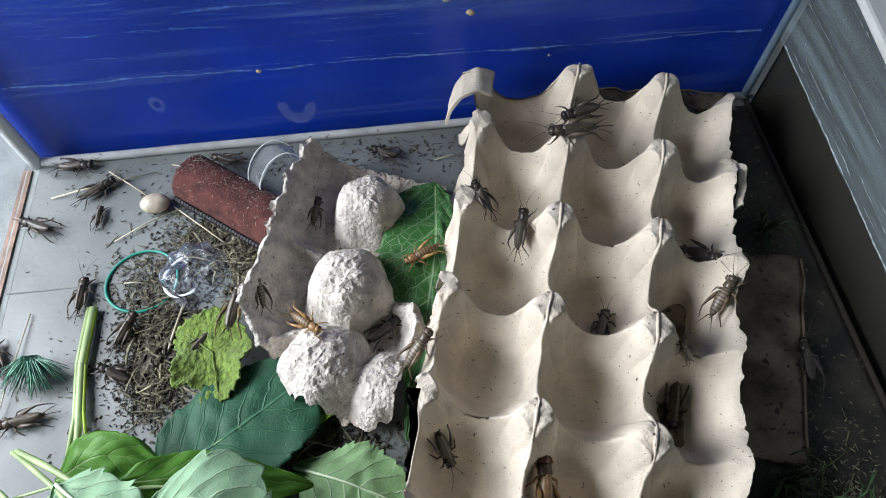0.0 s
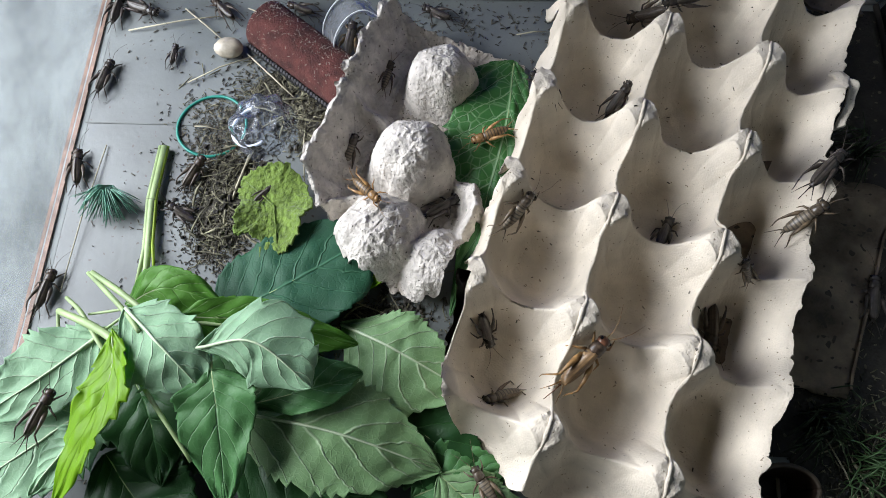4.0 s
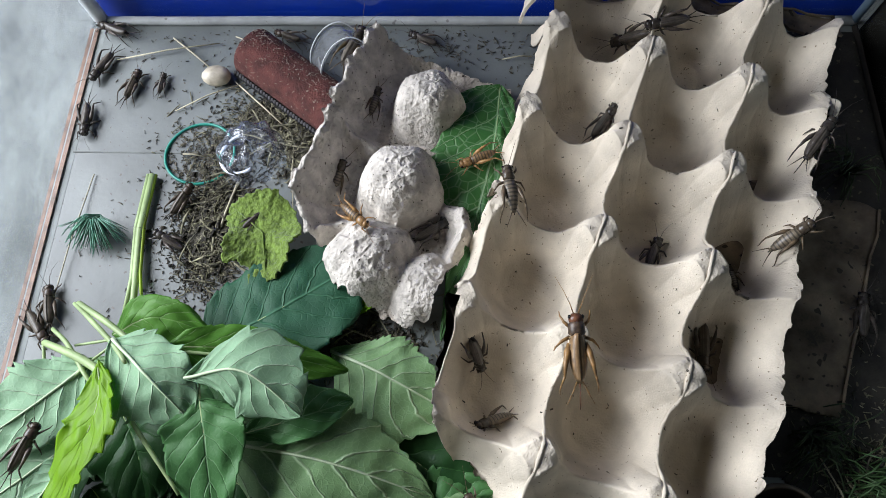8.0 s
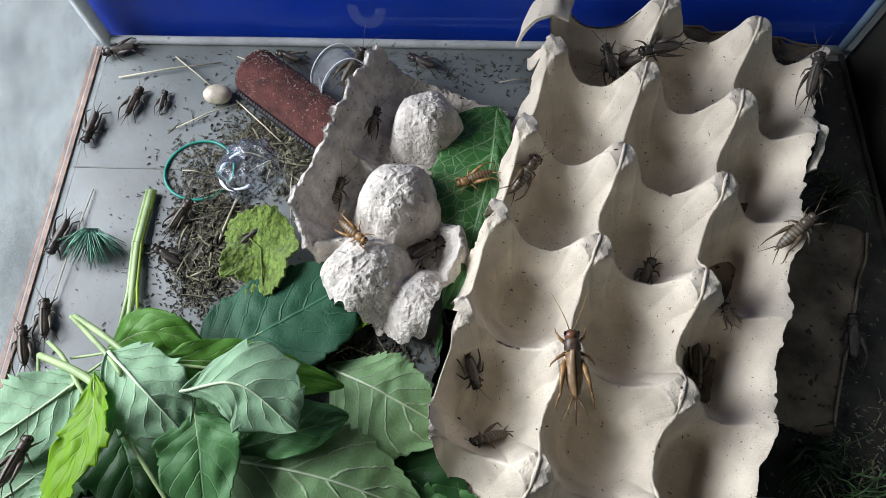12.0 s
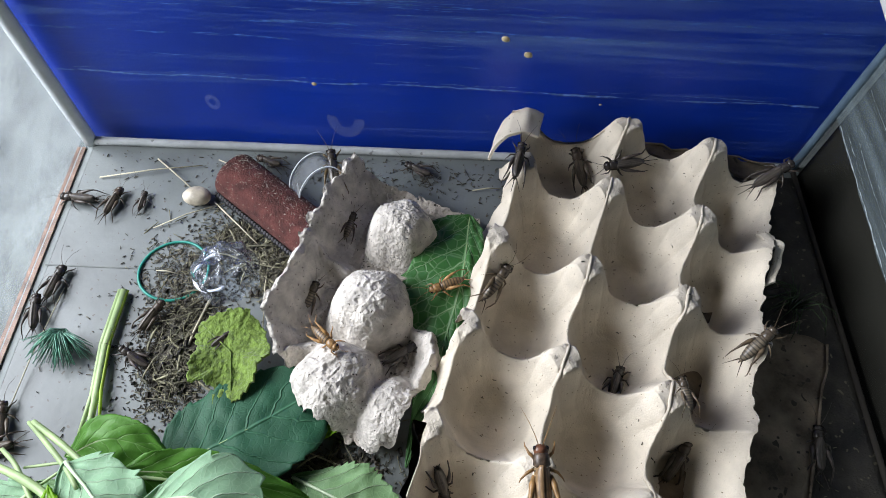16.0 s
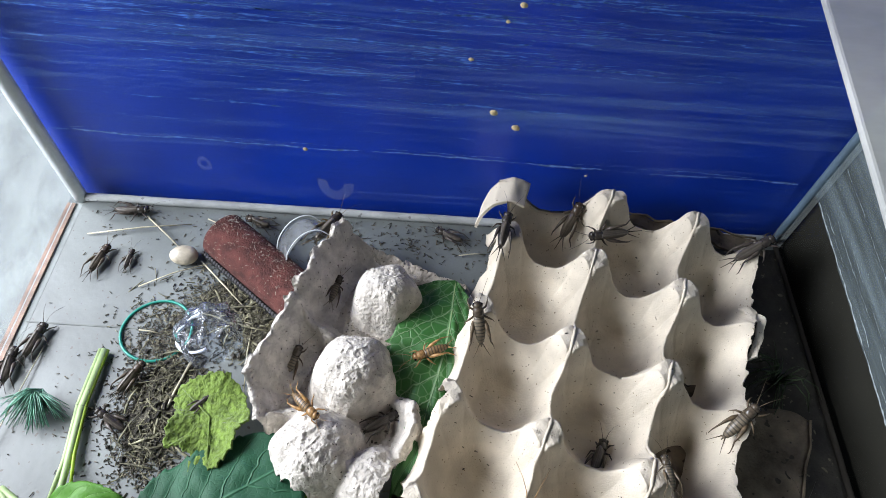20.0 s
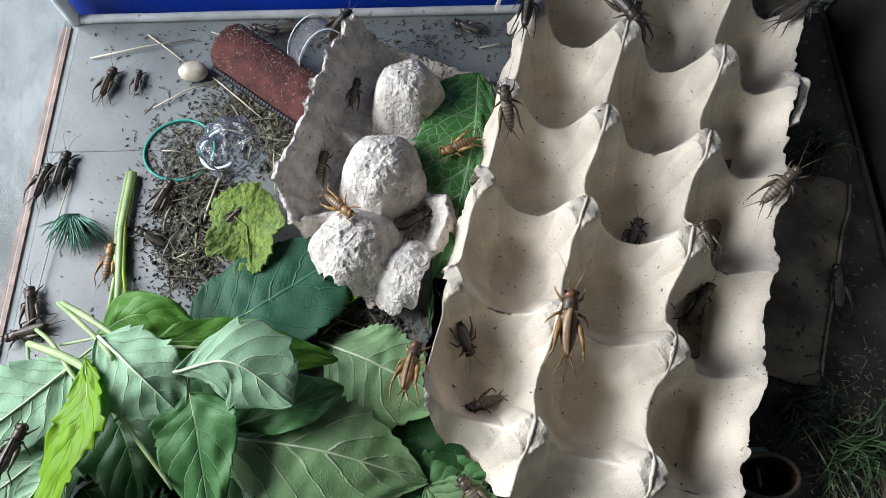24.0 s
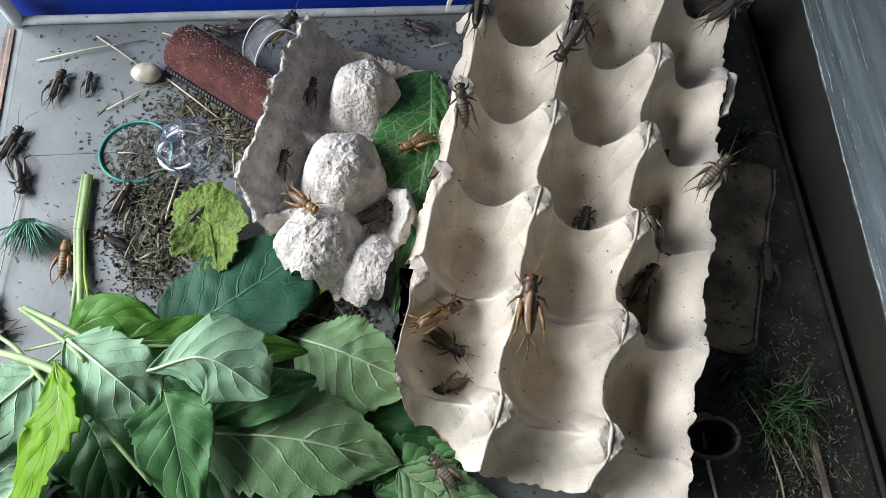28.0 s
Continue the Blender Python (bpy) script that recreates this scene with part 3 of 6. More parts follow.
def egg_tray(name, origin, c, r, lo, hi, z0, z1, inside, label, material, res=20, thick=0.0018, warp=None, rough=0.00035, seams=()):
    """A piece of egg tray on the lattice origin + u c + v r, cut to the region inside(u, v), with torn edges."""
    nu, nv = int((hi[0] - lo[0]) * res) + 1, int((hi[1] - lo[1]) * res) + 1
    u, v = np.meshgrid(np.linspace(lo[0], hi[0], nu), np.linspace(lo[1], hi[1], nv), indexing="ij")
    h = cup_height(u, v)
    k = np.clip((u - 2.5) / 0.34, 0, 1)
    h = h + 0.85 * k * k * (3 - 2 * k) * (0.72 + 0.05 * np.cos(2 * np.pi * v) - h)
    P = np.zeros((nu, nv, 3))
    P[..., 0] = origin[0] + u * c[0] + v * r[0]
    P[..., 1] = origin[1] + u * c[1] + v * r[1]
    P[..., 2] = z0 + (z1 - z0) * h
    for a in range(nu):
        for b in range(nv):
            x, y, z = P[a, b]
            n1, n2 = wob(x, y, z, 60), wob(x + 3, y, z, 260) + 0.6 * wob(x, y + 3, z, 520)
            P[a, b] += (0.0012 * n1, 0.0012 * wob(x, y + 5, z, 60), 0.0016 * n1 + rough * n2)
    if warp:
        P = warp(u, v, P)
    uc, vc = (u[:-1, :-1] + u[1:, 1:]) / 2, (v[:-1, :-1] + v[1:, 1:]) / 2
    rag = np.array([[0.05 * wob(p, q, 7.7, 3.1) + 0.045 * wob(p, q, 2.2, 11) + 0.035 * wob(p, q, 5.2, 24) + 0.035 * wob(p, q, 9.2, 62) for p, q in zip(ru, rv)] for ru, rv in zip(uc, vc)])
    keep = inside(uc + rag, vc + rag)
    P = even_edge(P, keep, 2)
    nr = sheet_normals(P)
    base = np.array((*origin, 0.0))
    tray = thing(name, label, "egg tray", tuple(base))
    iu, iv = np.floor(uc).astype(int), np.floor(vc).astype(int)
    for i in range(iu.min(), iu.max() + 1):
        for j in range(iv.min(), iv.max() + 1):
            cell = largest_patch(keep & (iu == i) & (iv == j))
            if cell.sum() > 6:
                mesh_part("cup", sheet_mesh("cup", P - base, cell, thick, None, nr, True), material, tray)
    for c0 in seams:
        a = int(round((c0 - lo[0]) * res))
        line = [b for b in range(1, nv - 2) if keep[min(a, nu - 2), b] and keep[min(a, nu - 2), b - 1]]
        pts = [Vector(P[a, b] - base + 0.0002 * nr[a, b]) + Vector((0.0005 * wob(b, c0, 1, 0.21), 0, 0.0003 * wob(b, c0, 5, 0.33))) for b in line[::2]]
        part("seam", tube_bm(pts, [0.00075 * (1 + 0.6 * wob(b, c0, 9, 0.3)) for b in line[::2]], 7), material, tray, "raised moulding seam", True)
    return tray


TRAY_O, TRAY_C, TRAY_R = (0.2842, 0.0047), (0.0458, -0.0157), (-0.0150, -0.0480)


def tray_warp(u, v, P):
    k = np.exp(-((u / 0.55) ** 2) - (((v + 0.1) / 0.5) ** 2))
    P[..., 0] -= 0.017 * k
    P[..., 1] -= 0.012 * k
    k2 = np.exp(-(((u - 1) / 1.1) ** 2) - (((v + 0.35) / 0.35) ** 2))
    P[..., 1] -= 0.006 * k2
    near = np.maximum(0, P[..., 1] + 0.014)
    P[..., 1] = np.minimum(P[..., 1], -0.0065 - 0.0075 * np.exp(-near / 0.0075))
    return P


def tray_inside(u, v):
    left = -0.16 + 0.10 * np.cos(2 * np.pi * v)
    left = np.where(v < 0.12, -0.10, left)
    left = np.where((v > 0.12) & (v < 0.42), 0.04, left)
    left = np.where(v > 4.0, np.interp(v, [4.0, 4.3, 4.67, 5.04, 5.26, 5.44], [-0.12, -0.08, -0.04, 0.10, 0.36, 0.86]), left)
    right = 2.85 + 0 * v
    top = np.where(u < 0.22, -0.13, -0.2 - 0.12 * np.cos(2 * np.pi * u))
    low = 5.54 - 0.08 * (u - 0.4)
    return (u > left) & (u < right) & (v > top) & (v < low)


main_tray = egg_tray("egg_tray", TRAY_O, TRAY_C, TRAY_R, (-0.4, -0.4), (3.2, 5.8), 0.0035, 0.0535, tray_inside, "off-white torn cardboard egg tray lying open with droppings", PULP, thick=0.0012, rough=0.00022, warp=tray_warp, seams=(1.0, 2.0), res=56)


# the broken piece lies bottom up: domes where its cups were, a torn wall round two sides
DOMES = ((0.2045, -0.0700, 0.0190, 0.037), (0.1915, -0.1175, 0.0220, 0.038), (0.1775, -0.158, 0.0225, 0.034), (0.2065, -0.172, 0.0185, 0.026))
REAR = ((0.251, -0.053, 0.004), (0.228, -0.046, 0.008), (0.211, -0.040, 0.010), (0.190, -0.034, 0.014))
RIM = ((0.185, -0.032, 0.018), (0.175, -0.028, 0.033), (0.162, -0.052, 0.035), (0.151, -0.089, 0.034), (0.138, -0.126, 0.032), (0.145, -0.145, 0.021), (0.152, -0.151, 0.010))
RIBS = (((0.155, -0.080, 0.030), (0.164, -0.088, 0.019), (0.175, -0.094, 0.013)), ((0.146, -0.146, 0.020), (0.156, -0.140, 0.016), (0.166, -0.138, 0.014)))
LIP = ((0.215, -0.128, 0.012), (0.222, -0.134, 0.024), (0.2245, -0.145, 0.027), (0.219, -0.158, 0.020))
FOOT = ((0.159, -0.171), (0.180, -0.181), (0.197, -0.191), (0.210, -0.187), (0.216, -0.168), (0.2285, -0.148), (0.2275, -0.134), (0.220, -0.122), (0.224, -0.095), (0.228, -0.075), (0.247, -0.060))


def inside_polygon(x, y, corners):
    odd = np.zeros(x.shape, bool)
    for (x0, y0), (x1, y1) in zip(corners, corners[1:] + corners[:1]):
        odd ^= ((y0 > y) != (y1 > y)) & (x < x0 + (y - y0) * (x1 - x0) / (y1 - y0 + 1e-12))
    return odd


def wall_height(x, y, line, reach, share, uneven):
    """A torn wall that stands along a line and slopes inward over its reach."""
    wall = np.zeros_like(x)
    for (x0, y0, h0), (x1, y1, h1) in zip(line, line[1:]):
        k = np.clip(((x - x0) * (x1 - x0) + (y - y0) * (y1 - y0)) / ((x1 - x0) ** 2 + (y1 - y0) ** 2), 0, 1)
        d = np.hypot(x - x0 - k * (x1 - x0), y - y0 - k * (y1 - y0))
        wall = np.maximum(wall, (h0 + k * (h1 - h0)) * uneven * np.interp(d, reach, share))
    return wall


def broken_piece(label, step=0.00075):
    x, y = np.meshgrid(np.arange(0.128, 0.262, step), np.arange(-0.198, -0.022, step), indexing="ij")

    def field(c, s):
        return np.array([[wob(p, q, c, s) for p, q in zip(a, b)] for a, b in zip(x, y)])

    n1, n2, n3, n4 = field(0.3, 40), field(1.3, 130), field(2.3, 290), field(4.3, 560)
    items = []
    for k, (cx, cy, rad, top) in enumerate(DOMES):
        dx, dy = x - cx + 0.0015 * n1, y - cy + 0.0012 * n2
        d = np.hypot(dx, dy) / (rad * (1 + 0.05 * np.cos(5 * np.arctan2(dy, dx) + 1.7 * k)))
        items.append(top * np.interp(d, [0, 0.30, 0.52, 0.72, 0.88, 0.98, 1.06, 1.2], [1, 0.98, 0.92, 0.80, 0.62, 0.42, 0.20, 0.0]))
    items.append(wall_height(x, y, RIM, [0, 0.0020, 0.0045, 0.008, 0.013, 0.019, 0.026], [0.97, 1.0, 0.88, 0.58, 0.30, 0.14, 0.0], 1 + 0.10 * n2))
    for rib in RIBS:
        items[-1] = np.maximum(items[-1], wall_height(x, y, rib, [0, 0.002, 0.005, 0.009], [1.0, 0.86, 0.45, 0.0], 1 + 0.12 * n2))
    items.append(wall_height(x, y, REAR, [0, 0.0015, 0.004, 0.007, 0.010], [1.0, 0.92, 0.60, 0.25, 0.0], 1 + 0.15 * n2))
    items.append(wall_height(x, y, LIP, [0, 0.0025, 0.006, 0.010], [1.0, 0.9, 0.4, 0.0], 1 + 0.15 * n2))
    items.append(np.full_like(x, 0.003))
    items = np.stack(items)
    z = np.log(np.exp((items - 0.02) * 600).sum(0)) / 600 + 0.02
    wrinkle = [np.maximum(0.0, 1 - np.abs(f) * k) ** 2 for f, k in ((n2, 4.5), (n3, 4.0), (n4, 3.0))]
    z = np.maximum(z, 0.0026) + 0.0012 * n1 + 0.0010 * n2 + 0.0007 * wrinkle[0] + 0.0006 * wrinkle[1] + 0.0004 * wrinkle[2] + 0.0005 * n3
    P = np.stack([x + 0.0006 * n3, y + 0.0006 * n2, z], -1)
    xc, yc = (x[:-1, :-1] + x[1:, 1:]) / 2, (y[:-1, :-1] + y[1:, 1:]) / 2
    keep = inside_polygon(xc + 0.0024 * n2[1:, 1:] + 0.0024 * n3[1:, 1:], yc + 0.0024 * n3[1:, 1:] + 0.002 * n4[1:, 1:], [p[:2] for p in REAR + RIM] + list(FOOT))
    P = even_edge(P, keep, 1)
    owner = items.argmax(0)[:-1, :-1]
    nr = sheet_normals(P)
    base = np.array((0.19, -0.11, 0.0))
    piece = thing("egg_tray", label, "egg tray", tuple(base))
    for k, nm in enumerate(["dome"] * len(DOMES) + ["torn_wall", "torn_rear_wall", "torn_lip", "base"]):
        cell = keep & (owner == k)
        while cell.sum() > 6:
            patch = largest_patch(cell)
            cell = cell & ~patch
            if patch.sum() < 4:
                break
            mesh_part(nm, sheet_mesh(nm, P - base, patch, 0.0016, None, nr, True), PULP_GREY if nm in ("torn_rear_wall", "base") else PULP_WHITE, piece)


broken_piece("whitish broken egg tray piece turned bottom up on the floor")


def cut_leaf(name, centre, corners, label, material, step=48, rise=0.004, thick=0.0009):
    """A flat torn leaf scrap: the outline through a few corners, rounded, drawn from its centre."""
    c = np.array(centre, float)
    n = len(corners)
    th = np.linspace(0, n, step * 3, endpoint=True)
    pts = np.array([(p[0], p[1]) for p in corners]) - c[:2]
    i0 = np.floor(th).astype(int) % n
    f = (th - np.floor(th))[:, None]
    f = f * f * (3 - 2 * f) * 0.35 + f * 0.65
    edge = pts[i0] * (1 - f) + pts[(i0 + 1) % n] * f
    edge = edge * (1 + 0.03 * np.sin(th * 11) + 0.02 * np.sin(th * 29))[:, None]
    edge[-1] = edge[0]
    rho = np.linspace(0.0, 1.0, 24) ** 0.8
    P = np.zeros((len(th), len(rho), 3))
    P[..., :2] = edge[:, None, :] * rho[None, :, None]
    for a in range(P.shape[0]):
        for b in range(P.shape[1]):
            x, y = P[a, b, :2]
            P[a, b, 2] = c[2] + rise * rho[b] ** 2 * (0.5 + 0.5 * math.sin(3 * math.atan2(y, x) + 3.1)) + 0.0012 * wob(x, y, 3.0, 110) + 0.0006 * wob(x, y, 5.0, 420)
    th_ob = thing(name, label, "leaf", (c[0], c[1], 0.0))
    tip, tail = edge[0] * 0.9, edge[len(th) // 2] * 0.9
    part("midrib", tube_bm([(tip[0], tip[1], c[2] + 0.0006), (0.0, 0.0, c[2] + 0.0002), (tail[0], tail[1], c[2] + 0.0006)], (0.0003, 0.0005, 0.0003), 6), material, th_ob, "", True)
    mesh_part("blade", sheet_mesh("blade", P, np.ones((P.shape[0] - 1, P.shape[1] - 1), bool), thick), material, th_ob)
    return th_ob


def flat_piece(name, corners, z, label, bend=0.004, n=26):
    """A torn flat piece of card between four corners."""
    s, t = np.meshgrid(np.linspace(0, 1, n), np.linspace(0, 1, n), indexing="ij")
    A, B, C, Dd = (np.array(p, float) for p in corners)
    P = np.zeros((n, n, 3))
    P[..., :2] = (A * ((1 - s) * (1 - t))[..., None] + B * (s * (1 - t))[..., None] + C * (s * t)[..., None] + Dd * ((1 - s) * t)[..., None])
    for a in range(n):
        for b in range(n):
            x, y = P[a, b, :2]
            P[a, b, 2] = z + bend * (wob(x, y, 1.0, 45) + 0.4 * wob(x, y, 2.0, 160))
            P[a, b, :2] += 0.003 * wob(x, y, 4.0, 120)
    keep = np.ones((n - 1, n - 1), bool)
    scrap = thing(name, label, "egg tray")
    mesh_part("panel", sheet_mesh("panel", P, keep, 0.0016), PULP_BROWN, scrap)
    part("torn_edge", tube_bm([P[k, 0] + np.array((0.0, 0.0, 0.001)) for k in range(0, n, 2)], [0.0008 + 0.0004 * wob(k, 2, 5, 0.9) for k in range(0, n, 2)], 6), PULP_BROWN, scrap, "", True)
    return scrap


flat_piece("egg_tray_scrap", ((0.438, -0.123), (0.399, -0.228), (0.31, -0.213), (0.35, -0.10)), 0.0050, "brown flattened egg tray scrap under the open tray", 0.0022)
flat_piece("egg_tray_scrap", ((0.335, -0.003), (0.428, -0.018), (0.426, -0.030), (0.333, -0.011)), 0.024, "brown torn cardboard strip behind the open tray", 0.003)


# ---- leaves ----
LATERALS = 6.5  # pairs of side veins on a blade


def spline(points, n):
    """n places along a smooth line through the points, with the line's parameter even in length."""
    p = [np.array(q, float) for q in points]
    p = [2 * p[0] - p[1], *p, 2 * p[-1] - p[-2]]
    out = []
    for k in np.linspace(0, len(p) - 3 - 1e-6, n):
        i, f = int(k), k - int(k)
        a, b, c, d = p[i : i + 4]
        out.append(0.5 * (2 * b + (c - a) * f + (2 * a - 5 * b + 4 * c - d) * f**2 + (3 * b - a - 3 * c + d) * f**3))
    return np.array(out)


def blade_leaf(label, mid, left, right, material, teeth=12, tooth=0.10, peak=0.4, lift=(0.0, 0.0), curl=0.0, seed=1, stalk=0.0, blunt=False, lobes=0.16, proud=False, puff=1.0, n=96, m=31):
    """A leaf along the points of its midrib. left, right: the half widths; lift: how each half rises from the midrib; curl rolls its edges; proud: the veins stand out (underside)."""
    line = spline(mid, n)
    ln = np.linalg.norm(np.diff(line, axis=0), axis=1).sum()
    s, t = np.meshgrid(np.linspace(0, 1, n), np.linspace(-1, 1, m), indexing="ij")
    tan = np.gradient(line, axis=0)
    tan /= np.linalg.norm(tan, axis=1, keepdims=True)
    side = np.cross((0, 0, 1.0), tan)
    side /= np.linalg.norm(side, axis=1, keepdims=True)
    up = np.cross(tan, side)
    if blunt:
        prof = (1 - np.abs(2 * s - 1) ** 3.2) ** 0.45
    else:
        prof = np.sin(np.pi * s ** (math.log(0.5) / math.log(peak))) ** 0.82
    saw = (s * teeth + 0.5 * (t > 0) + 0.35 * np.sin(s * 23 + seed)) % 1.0
    edge = tooth * (saw - 0.62) * np.abs(t) ** 7
    lob = np.array([[lobes * wob(p, 0.5 * np.sign(q), seed * 3.7, 4.5) for q in b] for p, b in zip(s[:, 0], t)])
    half = np.where(t > 0, left, right)
    w = (prof * (1 + lob) * (1 + edge * np.minimum(1.0, 3 * prof)) + 0.012) * half
    slope = np.where(t > 0, lift[0], lift[1])
    ph = ((s - 0.31 * np.abs(t)) * LATERALS) % 1.0 - 0.5
    quilt = (1 - np.exp(-((ph / 0.16) ** 2))) * np.minimum(1, 6 * np.abs(t)) * (1 - np.abs(t) ** 6)
    wave = 0.0016 * t**4 * np.sin(s * 17 + seed * 1.9 + 2 * np.sign(t)) * np.minimum(1, half / 0.014)
    crinkle = np.array([[wob(p * ln, q * 0.02, seed * 1.3, 110) for q in b] for p, b in zip(s[:, 0], t)]) * 0.0013
    z = slope * np.abs(t) * w + curl * np.abs(t) ** 2.4 * w + wave + crinkle + puff * (-0.0006 if proud else 0.0007) * quilt
    P = line[:, None, :] + (w * t)[..., None] * side[:, None, :] + z[..., None] * up[:, None, :]
    P[..., 2] = np.maximum(P[..., 2], 0.0012)
    P[..., 0] = np.maximum(P[..., 0], 0.0012)
    base = line[0]
    th = thing("leaf", label, "leaf", tuple(base))
    mesh_part("blade", sheet_mesh("blade", P - base, np.ones((n - 1, m - 1), bool), 0.00035, np.stack([s, 0.5 + 0.5 * t], -1)), material, th)
    rib = P[:, m // 2] - base
    pts = [Vector(p + (0.0002 if proud else -0.0003) * u) for p, u in zip(rib[::6], up[::6])]
    if stalk:
        pts.insert(0, Vector(-tan[0] * stalk - np.array((0, 0, 0.3 * stalk))))
    thick = 0.0009 if proud else 0.0005
    part("midrib", tube_bm(pts, [thick * (1 - 0.85 * k / len(pts)) for k in range(len(pts))], 6), VEIN_PALE if proud else VEIN_M, th, "", True)
    return th


def leaf(base, tip, half, label, material, tooth=0.05, cup=0.0, droop=0.0, seed=1):
    """A leaf from base to tip, low in the pile."""
    ln = math.dist(base, tip)
    centre = tuple((a + b) / 2 + (0.25 * droop * ln if k == 2 else 0.06 * ln * math.sin(seed * 2.3 + k)) for k, (a, b) in enumerate(zip(base, tip)))
    return blade_leaf(label, (base, centre, tip), half, half, material, 13, 2 * tooth, 0.4, (cup, cup), 0.0, seed)


VEIN_PALE = mat("pale_midrib", (0.52, 0.64, 0.42), 0.5, var=0.1, scale=80)
VEIN_M = mat("pale_vein", (0.34, 0.44, 0.20), 0.5, var=0.1, scale=80)
LEAF_DARK = leaf_mat("dark_leaf", (0.022, 0.100, 0.050), (0.065, 0.19, 0.105), rough=0.6, net_k=0.18)
# very dark green: the shade low in the pile is in this colour
LEAF_SHADED = leaf_mat("shaded_green_leaf", (0.018, 0.072, 0.018), (0.04, 0.13, 0.035), net_k=0.08, bump=0.0003)
# brighter green that holds the light on these blades in its colour
LEAF_LIT = leaf_mat("lit_green_leaf", (0.12, 0.32, 0.045), (0.26, 0.48, 0.14), trans=0.4, bump=0.0003, net_k=0.10)
LEAF_MID = leaf_mat("mid_leaf", (0.070, 0.205, 0.062), (0.20, 0.38, 0.18), rough=0.52, bump=0.0003, net_k=0.12)
LEAF_VEINED = leaf_mat("veined_leaf", (0.048, 0.165, 0.040), (0.30, 0.46, 0.24), net_k=0.36, net_scale=170.0)
LEAF_BRIGHT = leaf_mat("bright_leaf", (0.24, 0.47, 0.015), (0.30, 0.54, 0.05), trans=0.5, bump=0.0003, net_k=0.08)
LEAF_PALE = leaf_mat("pale_leaf_underside", (0.255, 0.435, 0.26), (0.54, 0.70, 0.50), rough=0.6, bump=-0.0005, net_k=0.14, thin=12.0)
LEAF_GREYGREEN = leaf_mat("grey_green_leaf", (0.19, 0.335, 0.145), (0.52, 0.68, 0.43), rough=0.6, bump=-0.0008, net_k=0.13, thin=9.0)
LEAF_FUZZ = mat("fuzzy_leaf", (0.19, 0.295, 0.045), 0.9, var=0.22, scale=330, fine=1500, bump=0.0016, bump_scale=600, sheen=0.3, trans=0.15)
STALK_EDGE = mat("yellow_green_edge", (0.40, 0.56, 0.06), 0.4, var=0.15, scale=60, fine=500, trans=0.4)
STALK = mat("green_stalk", (0.46, 0.60, 0.29), 0.4, var=0.18, scale=60, fine=500, trans=0.3)

blade_leaf("dark blue-green toothed leaf in front of the tray piece", ((0.1000, -0.2020, 0.010), (0.1330, -0.1850, 0.014), (0.1700, -0.1590, 0.010)), 0.0265, 0.0280, LEAF_DARK, 8, 0.07, 0.46, (-0.10, 0.04), seed=2, blunt=True, lobes=0.10, puff=0.6)
blade_leaf("green leaf with pale net veins between the trays", ((0.243, -0.056, 0.015), (0.239, -0.098, 0.019), (0.229, -0.140, 0.011)), 0.010, 0.0315, LEAF_VEINED, 9, 0.16, 0.5, (0.0, -0.06), seed=5, blunt=True, lobes=0.10)
blade_leaf("dark green leaf strip between the trays", ((0.231, -0.130, 0.012), (0.226, -0.156, 0.015), (0.214, -0.196, 0.006)), 0.0085, 0.0085, LEAF_MID, 5, 0.1, 0.4, (0.35, 0.1), seed=6)
blade_leaf("bright yellow-green curled leaf on the leaf pile", ((0.068, -0.216, 0.044), (0.073, -0.236, 0.047), (0.066, -0.258, 0.044), (0.050, -0.292, 0.030)), 0.0100, 0.0120, LEAF_BRIGHT, 4, 0.30, 0.5, (0.35, -0.25), seed=7, lobes=0.3, puff=0.15)
blade_leaf("pale green leaf showing its underside", ((0.0710, -0.2060, 0.042), (0.0940, -0.2240, 0.048), (0.1100, -0.2400, 0.038)), 0.0185, 0.0215, LEAF_PALE, 5, 0.22, 0.46, (-0.10, -0.20), seed=8, proud=True)
blade_leaf("pale green folded leaf showing its underside", ((0.107, -0.2225, 0.044), (0.134, -0.2205, 0.052), (0.158, -0.237, 0.044)), 0.0200, 0.0165, LEAF_PALE, 3, 0.20, 0.60, (-0.05, -0.45), -0.15, seed=9, stalk=0.012, lobes=0.22, proud=True)
blade_leaf("mid green pointed leaf", ((0.113, -0.231, 0.040), (0.118, -0.251, 0.038), (0.124, -0.286, 0.028)), 0.0185, 0.0185, LEAF_MID, 8, 0.07, 0.40, (0.05, 0.05), seed=10, stalk=0.01, puff=0.35)
blade_leaf("smooth green leaf on the leaf pile", ((0.126, -0.245, 0.027), (0.153, -0.237, 0.031), (0.176, -0.228, 0.024)), 0.0140, 0.0100, LEAF_MID, 5, 0.04, 0.55, (0.05, 0.05), seed=11, puff=0.15)
blade_leaf("large grey-green veined leaf", ((0.110, -0.246, 0.018), (0.165, -0.254, 0.025), (0.213, -0.268, 0.010)), 0.0245, 0.0265, LEAF_GREYGREEN, 15, 0.14, 0.48, (-0.12, -0.12), seed=12, proud=True)
blade_leaf("large grey-green veined leaf beside the egg tray", ((0.160, -0.202, 0.004), (0.182, -0.212, 0.014), (0.198, -0.220, 0.017), (0.224, -0.233, 0.012)), 0.0200, 0.0310, LEAF_GREYGREEN, 15, 0.14, 0.52, (-0.10, -0.06), seed=13, proud=True)
blade_leaf("pale blue-green leaf leaning on the glass", ((0.056, -0.215, 0.030), (0.036, -0.235, 0.033), (0.010, -0.256, 0.034)), 0.0190, 0.0205, LEAF_PALE, 9, 0.18, 0.45, (-0.1, 0.0), seed=15, proud=True)
